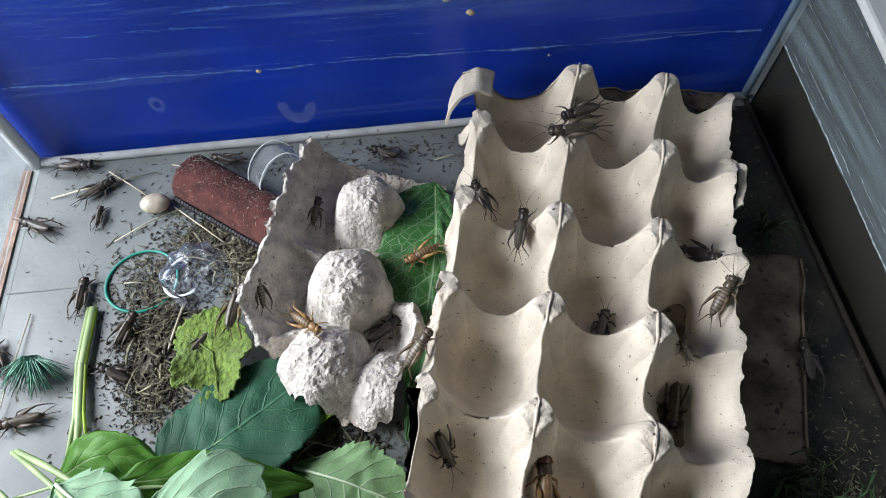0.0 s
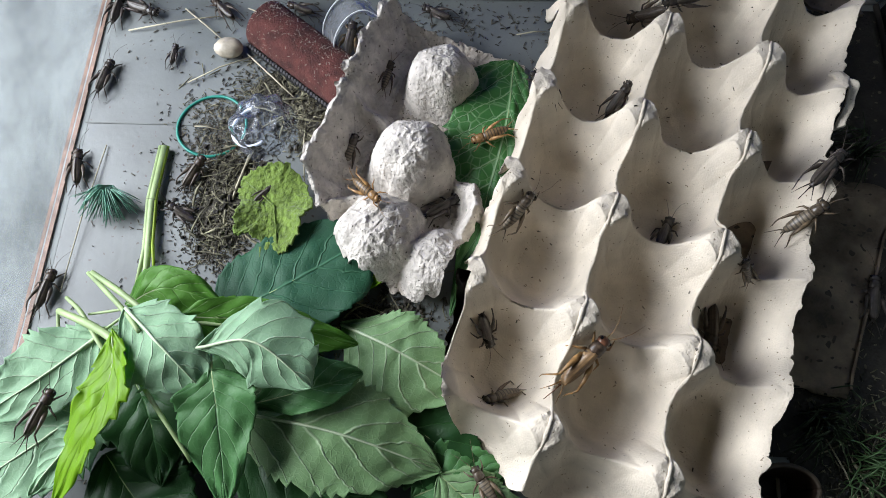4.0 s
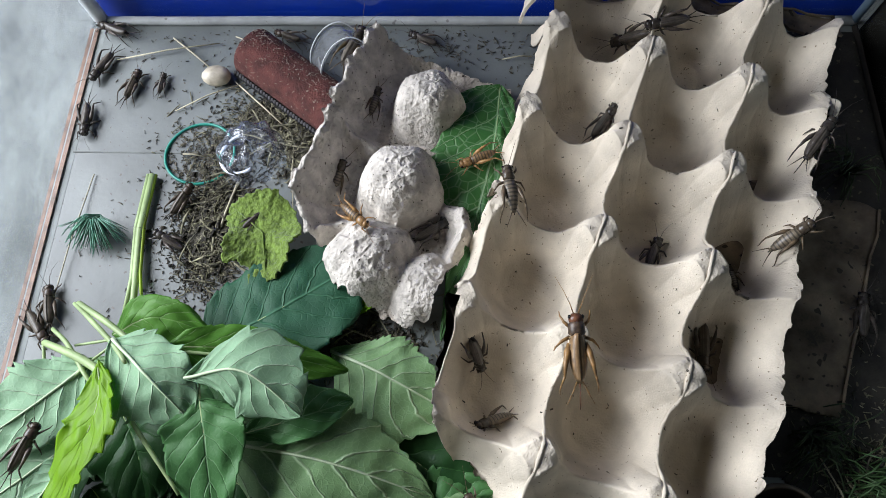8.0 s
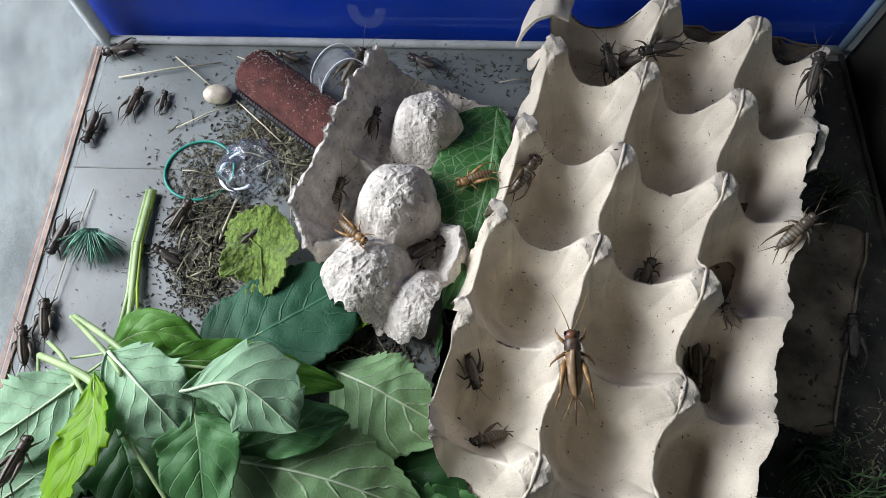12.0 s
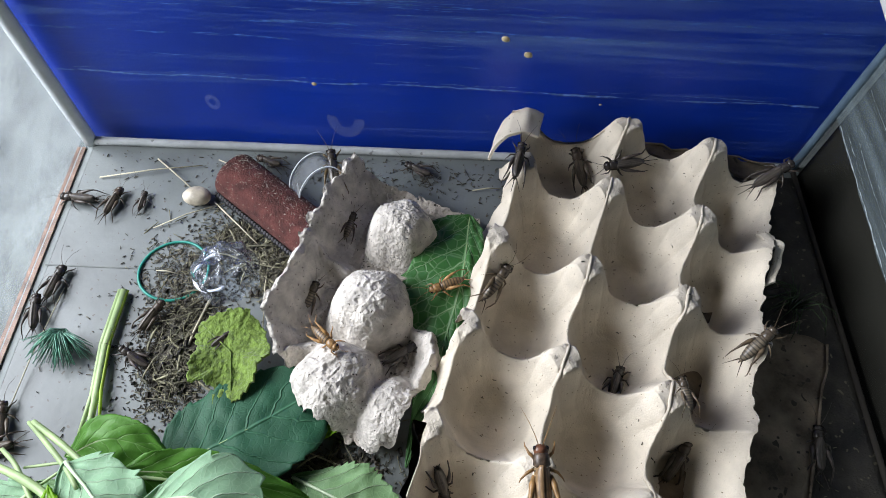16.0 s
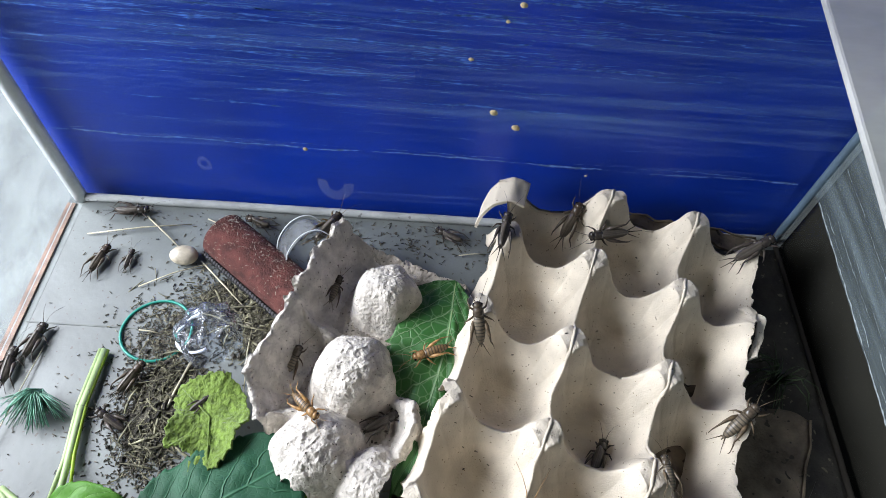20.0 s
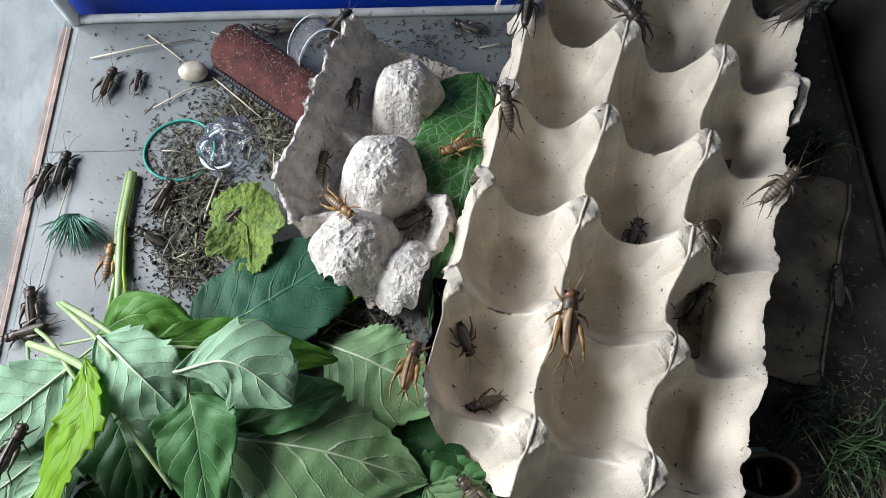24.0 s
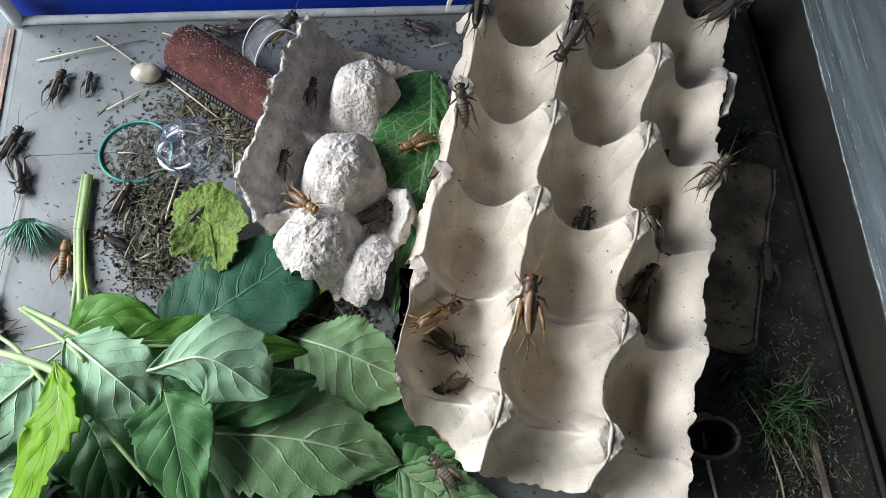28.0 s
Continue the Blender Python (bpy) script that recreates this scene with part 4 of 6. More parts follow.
blade_leaf("pale grey-green leaf leaning on the glass", ((0.062, -0.240, 0.022), (0.036, -0.263, 0.025), (0.006, -0.288, 0.028)), 0.0235, 0.0235, LEAF_PALE, 10, 0.18, 0.45, (-0.1, -0.05), seed=16, proud=True)
blade_leaf("small whitish leaf under the yellow-green leaf", ((0.062, -0.256, 0.034), (0.052, -0.268, 0.035), (0.038, -0.286, 0.028)), 0.0090, 0.0095, LEAF_PALE, 5, 0.15, 0.45, (-0.2, -0.1), seed=26, proud=True)
blade_leaf("lit green leaf beside the dark leaf", ((0.057, -0.199, 0.018), (0.080, -0.192, 0.026), (0.106, -0.198, 0.018)), 0.0110, 0.0150, LEAF_LIT, 8, 0.08, 0.45, (0.15, -0.3), seed=17, puff=0.25)
blade_leaf("green leaf with a lit upper half", ((0.094, -0.2085, 0.040), (0.128, -0.2075, 0.032), (0.171, -0.213, 0.014)), 0.0105, 0.0165, LEAF_LIT, 9, 0.08, 0.42, (0.30, -0.25), seed=18, puff=0.15)
leaf((0.063, -0.225, 0.022), (0.090, -0.280, 0.018), 0.0235, "green leaf low in the pile, coloured as in shade", LEAF_SHADED, 0.04, 0.05, 0.05, seed=14)
leaf((0.200, -0.280, 0.006), (0.244, -0.266, 0.006), 0.0170, "dark green leaf under the egg tray's edge", LEAF_MID, 0.08, 0.05, 0.05, seed=19)
leaf((0.176, -0.236, 0.006), (0.231, -0.274, 0.006), 0.0240, "green leaf on the floor, coloured as in shade", LEAF_SHADED, 0.06, 0.05, 0.05, seed=20)
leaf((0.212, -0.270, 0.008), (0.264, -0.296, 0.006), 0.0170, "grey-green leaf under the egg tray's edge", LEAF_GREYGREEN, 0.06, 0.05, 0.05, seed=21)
leaf((0.086, -0.240, 0.008), (0.145, -0.278, 0.008), 0.0255, "green leaf low in the pile, coloured as in shade", LEAF_SHADED, 0.05, 0.05, 0.05, seed=22)
leaf((0.120, -0.262, 0.012), (0.196, -0.300, 0.012), 0.0260, "green leaf low in the pile, coloured as in shade", LEAF_SHADED, 0.05, 0.05, 0.05, seed=31)
leaf((0.060, -0.268, 0.014), (0.118, -0.310, 0.014), 0.0260, "green leaf low in the pile, coloured as in shade", LEAF_SHADED, 0.05, 0.05, 0.05, seed=32)
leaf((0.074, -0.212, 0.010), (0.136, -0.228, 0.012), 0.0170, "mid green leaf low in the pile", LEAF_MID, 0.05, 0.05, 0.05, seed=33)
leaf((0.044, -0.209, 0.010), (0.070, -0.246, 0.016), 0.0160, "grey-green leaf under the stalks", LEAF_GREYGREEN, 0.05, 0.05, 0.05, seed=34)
leaf((0.028, -0.230, 0.008), (0.080, -0.254, 0.008), 0.0275, "green leaf low in the pile, coloured as in shade", LEAF_SHADED, 0.05, 0.05, 0.05, seed=23)
leaf((0.150, -0.182, 0.006), (0.184, -0.176, 0.008), 0.0085, "light green leaf tip under the tray piece", LEAF_BRIGHT, 0.08, 0.05, 0.05, seed=24)
cut_leaf("leaf", (0.1210, -0.1430, 0.0120), ((0.1020, -0.1280), (0.1090, -0.1240), (0.1180, -0.1210), (0.1270, -0.1210), (0.1360, -0.1300), (0.1420, -0.1430), (0.1370, -0.1500), (0.1360, -0.1590), (0.1310, -0.1670), (0.1230, -0.1730), (0.1170, -0.1710), (0.1170, -0.1630), (0.1100, -0.1590), (0.1040, -0.1610), (0.1030, -0.1510), (0.1040, -0.1420), (0.1010, -0.1360)), "fuzzy yellow-green torn leaf scrap on the floor", LEAF_FUZZ, rise=0.0055)
for pts, rad, lb in (
    ([(0.0420, -0.1860, 0.026), (0.0610, -0.1960, 0.034), (0.0780, -0.2060, 0.041)], (0.0019, 0.0019, 0.0015), "light green leaf stalk"),
    ([(0.0400, -0.1860, 0.026), (0.0560, -0.1970, 0.034), (0.0710, -0.2080, 0.041), (0.0810, -0.2170, 0.046)], (0.0012, 0.0015, 0.0015, 0.0011), "light green leaf stalk"),
    ([(0.0300, -0.2050, 0.026), (0.0500, -0.2120, 0.033), (0.0670, -0.2200, 0.040), (0.0770, -0.2300, 0.042), (0.0910, -0.2470, 0.040), (0.1090, -0.2690, 0.036)], (0.0019, 0.0024, 0.0023, 0.0015, 0.0013, 0.0010), "thick light green leaf stalk"),
    ([(0.0310, -0.1980, 0.024), (0.0430, -0.2060, 0.029), (0.0560, -0.2190, 0.034), (0.0670, -0.2310, 0.034)], (0.0012, 0.0014, 0.0013, 0.0010), "mid green slender leaf stalk"),
    ([(0.0280, -0.2040, 0.024), (0.0320, -0.2160, 0.025), (0.0370, -0.2320, 0.026)], (0.0010, 0.0010, 0.0008), "thin light green leaf stalk"),
    ([(0.0450, -0.2060, 0.026), (0.0560, -0.2050, 0.029), (0.0680, -0.2040, 0.033)], (0.0008, 0.0009, 0.0008), "thin light green leaf stalk"),
    ([(0.0440, -0.2280, 0.029), (0.0560, -0.2160, 0.032), (0.0660, -0.2080, 0.034)], (0.0008, 0.0009, 0.0008), "thin light green leaf stalk"),
    ([(0.0930, -0.2080, 0.038), (0.1020, -0.2100, 0.037), (0.1150, -0.2110, 0.037)], (0.0011, 0.0013, 0.0008), "light green leaf stalk"),
):
    line = [Vector(p) for p in spline(pts, 4 * len(pts))]
    size = np.interp(np.linspace(0, 1, len(line)), np.linspace(0, 1, len(rad)), rad)
    tagged(part("leaf_stalk", tube_bm(line, [0.8 * float(r) for r in size], 8), STALK, None, "", True), lb, "plant stalk")
celery = thing("cut_stem", "pale green flat cut plant stem on the floor", "plant stem", (0.050, -0.106, 0.0))
for dx, ln, r in ((-0.0010, 0.080, 0.0014), (0.0012, 0.084, 0.0020), (0.0028, 0.076, 0.0010)):
    part("strand", tube_bm([(dx + 0.0012, 0.0, 0.003), (dx + 0.0005, -ln * 0.4, 0.0035), (dx + 0.004, -ln * 0.75, 0.004), (dx * 2.2 + 0.007, -ln, 0.008)], (r, r, r * 0.95, r * 0.7), 8), STALK if dx < 0.002 else STALK_EDGE, celery, "", True)


# ---- small things on the tank's floor ----
FELT = mat("dark_red_abrasive", (0.115, 0.036, 0.030), 0.95, var=0.25, scale=140, fine=1300, bump=0.0012, bump_scale=900, spots=0.05, spot_scale=800, spot_color=(0.30, 0.25, 0.21))
RIB = mat("ribbed_black_edge", (0.07, 0.07, 0.075), 0.7, var=0.2, scale=200)
roll_a, roll_b = Vector((0.0895, -0.0375, 0.0)), Vector((0.148, -0.083, 0.0))
ax = (roll_b - roll_a).normalized()
back = Vector((-ax.y, ax.x, 0))
curl = thing("abrasive_roll", "dark red gritty half-round strip with a ribbed black edge", "abrasive strip", tuple(roll_a))
nA, nB = 40, 24
S, A = np.meshgrid(np.linspace(0, (roll_b - roll_a).length, nA), np.linspace(0, math.pi * 0.95, nB), indexing="ij")
P = np.array(ax) * S[..., None] + np.array(back) * (0.0148 * (1 - np.cos(A)))[..., None]
P[..., 2] = 0.0025 + 0.0165 * np.sin(A) ** 0.8
mesh_part("strip", sheet_mesh("strip", P, np.ones((nA - 1, nB - 1), bool), 0.0022), FELT, curl)
for k in range(34):
    p = ax * (0.0735 * (k + 0.5) / 34) - back * 0.0016
    part("rib", box_bm(p.x - 0.0008, p.x + 0.0008, p.y - 0.0012, p.y + 0.0012, 0.0004, 0.0042, 0.0004), RIB, curl)

RING_M = mat("green_rubber", (0.015, 0.25, 0.19), 0.35, var=0.1, scale=90)
bm = tube_bm([(0.0195 * math.cos(a) * 1.0, 0.0195 * math.sin(a) * 0.97, 0.001 + 0.0006 * math.sin(2 * a)) for a in (2 * math.pi * k / 60 for k in range(61))], 0.00085, 8)
ring = tagged(part("rubber_band", bm, RING_M, None, "", True), "green rubber band lying on the floor", "rubber band")
ring.location = (0.0757, -0.0915, 0.0)

bm = bmesh.new()
bmesh.ops.create_icosphere(bm, subdivisions=3, radius=1)
for v in bm.verts:
    v.co *= 1 + 0.06 * wob(*v.co, 1.6)
    v.co = Vector((v.co.x * 0.0086, v.co.y * 0.0064, v.co.z * 0.0048 + 0.0046))
tagged(part("pebble", bm, mat("cream_stone", (0.60, 0.53, 0.41), 0.5, var=0.2, scale=160, fine=900, bump=0.0001), None, "", True), "cream smooth pebble on the floor", "pebble").location = (0.079, -0.0425, 0.0)

CLEAR = glass_mat("clear_plastic", (0.93, 0.95, 0.99), 0.05, (0.7, 0.76, 0.9), (200, 200, 200), 0.55, 0.75, 0.02, 1.2, 0.14)
cap = thing("clear_plastic_cup", "crumpled clear plastic cup on the floor", "plastic cup", (0.107, -0.0935, 0.001))
nA, nB = 30, 40
S, A = np.meshgrid(np.linspace(0, 1, nA), np.linspace(0, 2 * math.pi, nB), indexing="ij")
rad = np.interp(S, [0, 0.25, 0.5, 0.8, 1.0], [0.002, 0.012, 0.0165, 0.0155, 0.0175])
P = np.stack([rad * np.cos(A), rad * np.sin(A), np.interp(S, [0, 0.25, 0.5, 0.8, 1.0], [0.0165, 0.0155, 0.0115, 0.005, 0.001])], -1)
for a in range(nA):
    for b in range(nB):
        q = (b % (nB - 1))
        x, y, z = P[a, q]
        P[a, b] = np.array((x, y, z)) + np.array((0.0035 * wob(x, y, z, 150), 0.0035 * wob(x + 1, y, z, 150), 0.003 * wob(x, y + 1, z, 170)))
P[..., 2] = np.maximum(P[..., 2], 0.0004)
mesh_part("film", sheet_mesh("film", P, np.ones((nA - 1, nB - 1), bool), 0.0004), CLEAR, cap).visible_shadow = False
part("lip", tube_bm([(0.0125 * math.cos(a) - 0.006, 0.012 * math.sin(a) - 0.0005, 0.0045 + 0.003 * math.cos(a)) for a in (math.pi * 0.55 + 1.15 * math.pi * k / 24 for k in range(25))], 0.0010, 8), mat("glossy_clear_lip", (0.75, 0.78, 0.84), 0.1, var=0.05), cap, "bright folded lip", True)

GRASS = mat("teal_green_blade", (0.15, 0.36, 0.26), 0.5, var=0.3, scale=200, trans=0.2, random_value=0.5)
GRASS_MID = mat("green_needle", (0.07, 0.15, 0.05), 0.5, var=0.3, scale=200, trans=0.2)
GRASS_DARK = mat("olive_blade", (0.04, 0.07, 0.025), 0.6, var=0.3, scale=200, trans=0.15)


def tuft(name, at, n, length, label, material, spread=math.pi, heading=0.0, rise=0.012, seed=1, loose=0.0):
    """Fine blades that arch out from one spot, or lie loose about it."""
    rnd = random.Random(seed)
    t = thing(name, label, "grass", at)
    for k in range(n):
        a = heading + spread * (rnd.random() * 2 - 1)
        ln = length * (0.55 + 0.45 * rnd.random())
        d = Vector((math.cos(a), math.sin(a), 0))
        h = rise * (0.4 + rnd.random())
        bend = Vector((-d.y, d.x, 0)) * ln * 0.25 * (rnd.random() - 0.5)
        pts = [Vector((0, 0, 0.001)) + d * 0.002 * rnd.random(), d * ln * 0.35 + Vector((0, 0, h)), d * ln * 0.7 + bend + Vector((0, 0, h * 0.8)), d * ln + 2 * bend + Vector((0, 0, 0.001 + 0.3 * h * rnd.random()))]
        if loose:
            away = Vector((rnd.gauss(0, loose), rnd.gauss(0, loose), 0))
            pts = [p + away for p in pts]
        part("blade", tube_bm(pts, (0.00032, 0.00036, 0.0003, 0.00012), 5), material, t, "", True)
    return t


tuft("grass_tuft", (0.029, -0.131, 0.004), 130, 0.024, "blue-green tuft of fine blades on the floor", GRASS, 1.05, -1.65, 0.006, 3)
tuft("grass_tuft", (0.426, -0.100, 0.0005), 26, 0.026, "dull green grass tuft in the shade beside the tray", GRASS_DARK, math.pi, 0, 0.016, 4)
tuft("grass_tuft", (0.404, -0.256, 0.001), 64, 0.028, "green needle tuft on the floor beside the egg tray", GRASS_MID, 1.5, -0.5, 0.012, 5, 0.006)
tuft("grass_tuft", (0.386, -0.236, 0.001), 60, 0.024, "dull green needle tuft beside the tray scrap", GRASS_DARK, 1.7, -1.0, 0.012, 6, 0.005)

STRAW = mat("pale_straw", (0.50, 0.46, 0.33), 0.6, var=0.15, scale=100)
for k, (p, q, r) in enumerate((
    ((0.015, -0.029), (0.076, -0.017), 0.0008), ((0.047, -0.013), (0.079, -0.040), 0.0009), ((0.089, -0.044), (0.128, -0.080), 0.0008),
    ((0.057, -0.064), (0.095, -0.045), 0.0007), ((0.066, -0.092), (0.080, -0.094), 0.0007), ((0.100, -0.108), (0.092, -0.150), 0.0012),
    ((0.018, -0.105), (0.012, -0.190), 0.0006), ((0.128, -0.080), (0.132, -0.125), 0.0006), ((0.365, -0.262), (0.365, -0.300), 0.0016),
    ((0.400, -0.256), (0.411, -0.290), 0.0009), ((0.397, -0.270), (0.398, -0.310), 0.0010), ((0.386, -0.240), (0.402, -0.280), 0.0007),
    ((0.155, -0.186), (0.195, -0.200), 0.0007), ((0.165, -0.195), (0.180, -0.206), 0.0006), ((0.245, -0.028), (0.262, -0.026), 0.0007), ((0.085, -0.012), (0.098, -0.020), 0.0007),
)):
    m3 = Vector(((p[0] + q[0]) / 2 + 0.002 * wob(k, 1, 0, 1.7), (p[1] + q[1]) / 2, 0.003))
    tagged(part("straw", tube_bm([(*p, 0.0012), m3, (*q, 0.0015)], (0.55 * r, 0.6 * r, 0.45 * r), 6), STRAW, None, "", True), "thin pale straw stalk on the floor", "straw", "straws on the floor")

# droppings and chaff: too many to count
rnd = random.Random(11)
FRASS = mat("dark_droppings", (0.085, 0.075, 0.058), 0.85, var=0.4, scale=300, islands=(0.5, 1.9))
CHAFF = mat("grey_green_chaff", (0.15, 0.14, 0.095), 0.85, var=0.4, scale=300, islands=(0.35, 2.0))


def scatter(name, spots, size, label, material, long=2.5):
    V, Fc = [], []
    for x, y, z in spots:
        a, ln, w = rnd.random() * math.pi, size * (0.35 + 0.9 * rnd.random()) * long / 2, size * (0.22 + 0.2 * rnd.random())
        c, s = math.cos(a), math.sin(a)
        o = len(V)
        tl = (rnd.random() - 0.5) * ln * 0.5
        for ex, ey, ez in ((-1, -1, 0), (1, -1, 0), (1, 1, 0), (-1, 1, 0), (-0.6, -0.5, 1), (0.6, -0.5, 1), (0.6, 0.5, 1), (-0.6, 0.5, 1)):
            dx, dy = ex * ln, ey * w
            V.append((x + c * dx - s * dy, y + s * dx + c * dy, z + ez * w * 1.4 + tl * ex))
        Fc += [[o + q for q in f] for f in ((3, 2, 1, 0), (4, 5, 6, 7), (0, 1, 5, 4), (1, 2, 6, 5), (2, 3, 7, 6), (3, 0, 4, 7))]
    me = bpy.data.meshes.new(name)
    me.from_pydata(V, [], Fc)
    return tagged(mesh_part(name, me, material), label, "debris", kind="stuff")


def blob(n, cx, cy, sx, sy, top=0.0):
    out = []
    for _ in range(n):
        gx, gy = rnd.gauss(0, 1), rnd.gauss(0, 1)
        out.append((cx + sx * gx, cy + sy * gy, 0.0004 + top * rnd.random() * math.exp(-0.5 * (gx * gx + gy * gy))))
    return [p for p in out if 0.004 < p[0] < W - 0.004 and -D + 0.005 < p[1] < -0.006]


loose = [(rnd.uniform(0.01, W - 0.01), rnd.uniform(-0.40, -0.008), 0.0004) for _ in range(900)]
scatter("droppings", loose + blob(900, 0.088, -0.118, 0.018, 0.026) + blob(500, 0.19, -0.02, 0.06, 0.010) + blob(300, 0.08, -0.09, 0.013, 0.013), 0.00075, "small dark cricket droppings strewn over the floor", FRASS, 3.2)
scatter("chaff", blob(700, 0.088, -0.128, 0.008, 0.014, 0.004) + blob(600, 0.092, -0.152, 0.007, 0.010, 0.004) + blob(500, 0.110, -0.068, 0.011, 0.010, 0.002) + blob(500, 0.130, -0.085, 0.008, 0.012, 0.004) + blob(300, 0.080, -0.092, 0.012, 0.012, 0.001) + blob(500, 0.175, -0.20, 0.018, 0.008, 0.002) + blob(900, 0.41, -0.27, 0.018, 0.03, 0.003), 0.0008, "grey-green chaff and dry plant bits heaped on the floor", CHAFF, 3.6)

dirt = [(rnd.gauss(0.089, 0.010), rnd.gauss(-0.138, 0.018), 0.0003) for _ in range(2600)] + [(rnd.gauss(0.110, 0.014), rnd.gauss(-0.070, 0.014), 0.0003) for _ in range(700)]
scatter("frass_dust", dirt, 0.0009, "fine dark grey frass heaped on the floor", FRASS, 2.2)


# soil grime on the floor beside the tray, darkened for the tray's shade
GRIME_SHADE = mat("grime_with_shade", (0.024, 0.021, 0.016), 0.7, var=0.5, scale=60, fine=700, bump=0.0008, bump_scale=500, spots=0.2, spot_scale=300, spot_color=(0.10, 0.09, 0.06))
n, m = 40, 120
gx, gy = np.meshgrid(np.linspace(0.305, W - 0.0015, n), np.linspace(-0.40, -0.008, m), indexing="ij")
gz = np.array([[0.0007 + 0.0003 * wob(p, q, 2, 90) for p, q in zip(r1, r2)] for r1, r2 in zip(gx, gy)])
P = np.stack([gx, gy, gz], -1)
cx, cy = (gx[:-1, :-1] + gx[1:, 1:]) / 2, (gy[:-1, :-1] + gy[1:, 1:]) / 2
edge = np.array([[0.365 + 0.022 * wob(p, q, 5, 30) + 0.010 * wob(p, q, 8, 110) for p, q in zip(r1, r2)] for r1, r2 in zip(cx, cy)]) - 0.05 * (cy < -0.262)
tagged(mesh_part("soil_grime", sheet_mesh("soil_grime", P, cx > edge, 0.0005), GRIME_SHADE), "soil grime caked on the floor, darkened for the tray's shade", "dirt", kind="stuff")


# longer dry bits in the heap, and lint on the abrasive strip
scatter("soil_clods", blob(150, 0.090, -0.136, 0.009, 0.020, 0.003) + blob(40, 0.122, -0.080, 0.010, 0.012, 0.002) + blob(60, 0.180, -0.197, 0.014, 0.008, 0.002), 0.0026, "dark crumbly clods in the droppings heap", mat("dark_clods", (0.040, 0.036, 0.028), 0.9, var=0.5, scale=300, bump=0.0005, bump_scale=900, islands=(0.5, 1.8)), 1.5)
DRY = mat("dry_grey_green_bits", (0.18, 0.17, 0.10), 0.8, var=0.35, scale=300)
scatter("straw_bits", blob(90, 0.090, -0.135, 0.012, 0.022, 0.006) + blob(60, 0.128, -0.085, 0.010, 0.014, 0.005) + blob(50, 0.180, -0.195, 0.016, 0.010, 0.004) + blob(60, 0.408, -0.25, 0.016, 0.04, 0.004) + blob(30, 0.10, -0.07, 0.016, 0.012, 0.002), 0.0007, "dry straw-coloured plant bits strewn on the floor", DRY, 13.0)
SHRED = mat("dry_olive_shred", (0.20, 0.19, 0.12), 0.8, var=0.4, scale=250, random_value=0.5)
pieces = random.Random(41)
for k in range(64):
    cx, cy, sp = ((0.092, -0.138, 0.014), (0.122, -0.078, 0.012), (0.180, -0.197, 0.014), (0.404, -0.262, 0.016))[(0, 0, 0, 1, 1, 2, 3)[k % 7]]
    a, ln = pieces.uniform(0, math.pi), pieces.uniform(0.005, 0.014)
    p = Vector((cx + pieces.gauss(0, sp * 0.6), cy + pieces.gauss(0, sp), pieces.uniform(0.0012, 0.0035)))
    d, q = Vector((math.cos(a), math.sin(a), 0)) * ln, Vector((-math.sin(a), math.cos(a), 0)) * ln * pieces.uniform(-0.4, 0.4)
    r = pieces.uniform(0.0004, 0.0009)
    tagged(part("plant_shred", tube_bm([p - d, p - 0.4 * d + 0.5 * q, p + 0.3 * d + 0.6 * q, p + d], (0.4 * r, r, 0.9 * r, 0.3 * r), 5, flat=0.5), SHRED, None, "", True), "dry olive-grey shred of plant on the floor", "plant shred", "plant shreds in the dirt")
LINT = mat("pale_lint", (0.46, 0.40, 0.34), 0.9, var=0.2, scale=300)
lint = []
for _ in range(260):
    q, w = 0.073 * rnd.random() ** 1.4, rnd.uniform(0.3, 2.6) if rnd.random() < 0.4 else rnd.gauss(1.9, 0.35)
    p = roll_a + ax * q + back * (0.0148 * (1 - math.cos(w)))
    lint.append((p.x, p.y, 0.0025 + 0.0165 * math.sin(w) ** 0.8 + 0.0002))
scatter("lint", lint, 0.00026, "pale lint and grit on the red strip", LINT, 7.0)


# specks on the open tray, its torn flap and side strip
specks = []
for _ in range(110):
    p, q = rnd.uniform(0.05, 2.7), rnd.uniform(0.1, 5.0)
    specks.append((TRAY_O[0] + p * TRAY_C[0] + q * TRAY_R[0], TRAY_O[1] + p * TRAY_C[1] + q * TRAY_R[1], 0.0035 + 0.05 * float(cup_height(np.array(p), np.array(q))) + 0.0006))
scatter("tray_droppings", specks, 0.0008, "small dark droppings on the open egg tray", FRASS, 2.0)


def strip(points, width, side, n=30, m=7):
    """A bent strip of sheet along a few points, in the given side direction."""
    k = np.linspace(0, len(points) - 1, n)
    line = np.stack([np.interp(k, range(len(points)), [p[c] for p in points]) for c in range(3)], -1)
    for _ in range(3):
        line[1:-1] = (line[:-2] + line[2:] + 2 * line[1:-1]) / 4
    t = np.linspace(-0.5, 0.5, m)
    P = line[:, None, :] + t[None, :, None] * width * np.array(side)[None, None, :]
    for a in range(n):
        for b in range(m):
            x, y, z = P[a, b]
            P[a, b] += 0.0012 * wob(x, y, z, 130)
    return P


def strip_part(name, P, thick, material, parent, label):
    base = np.array(parent.location) if parent else np.zeros(3)
    return mesh_part(name, sheet_mesh(name, P - base, np.ones((P.shape[0] - 1, P.shape[1] - 1), bool), thick), material, parent, label)


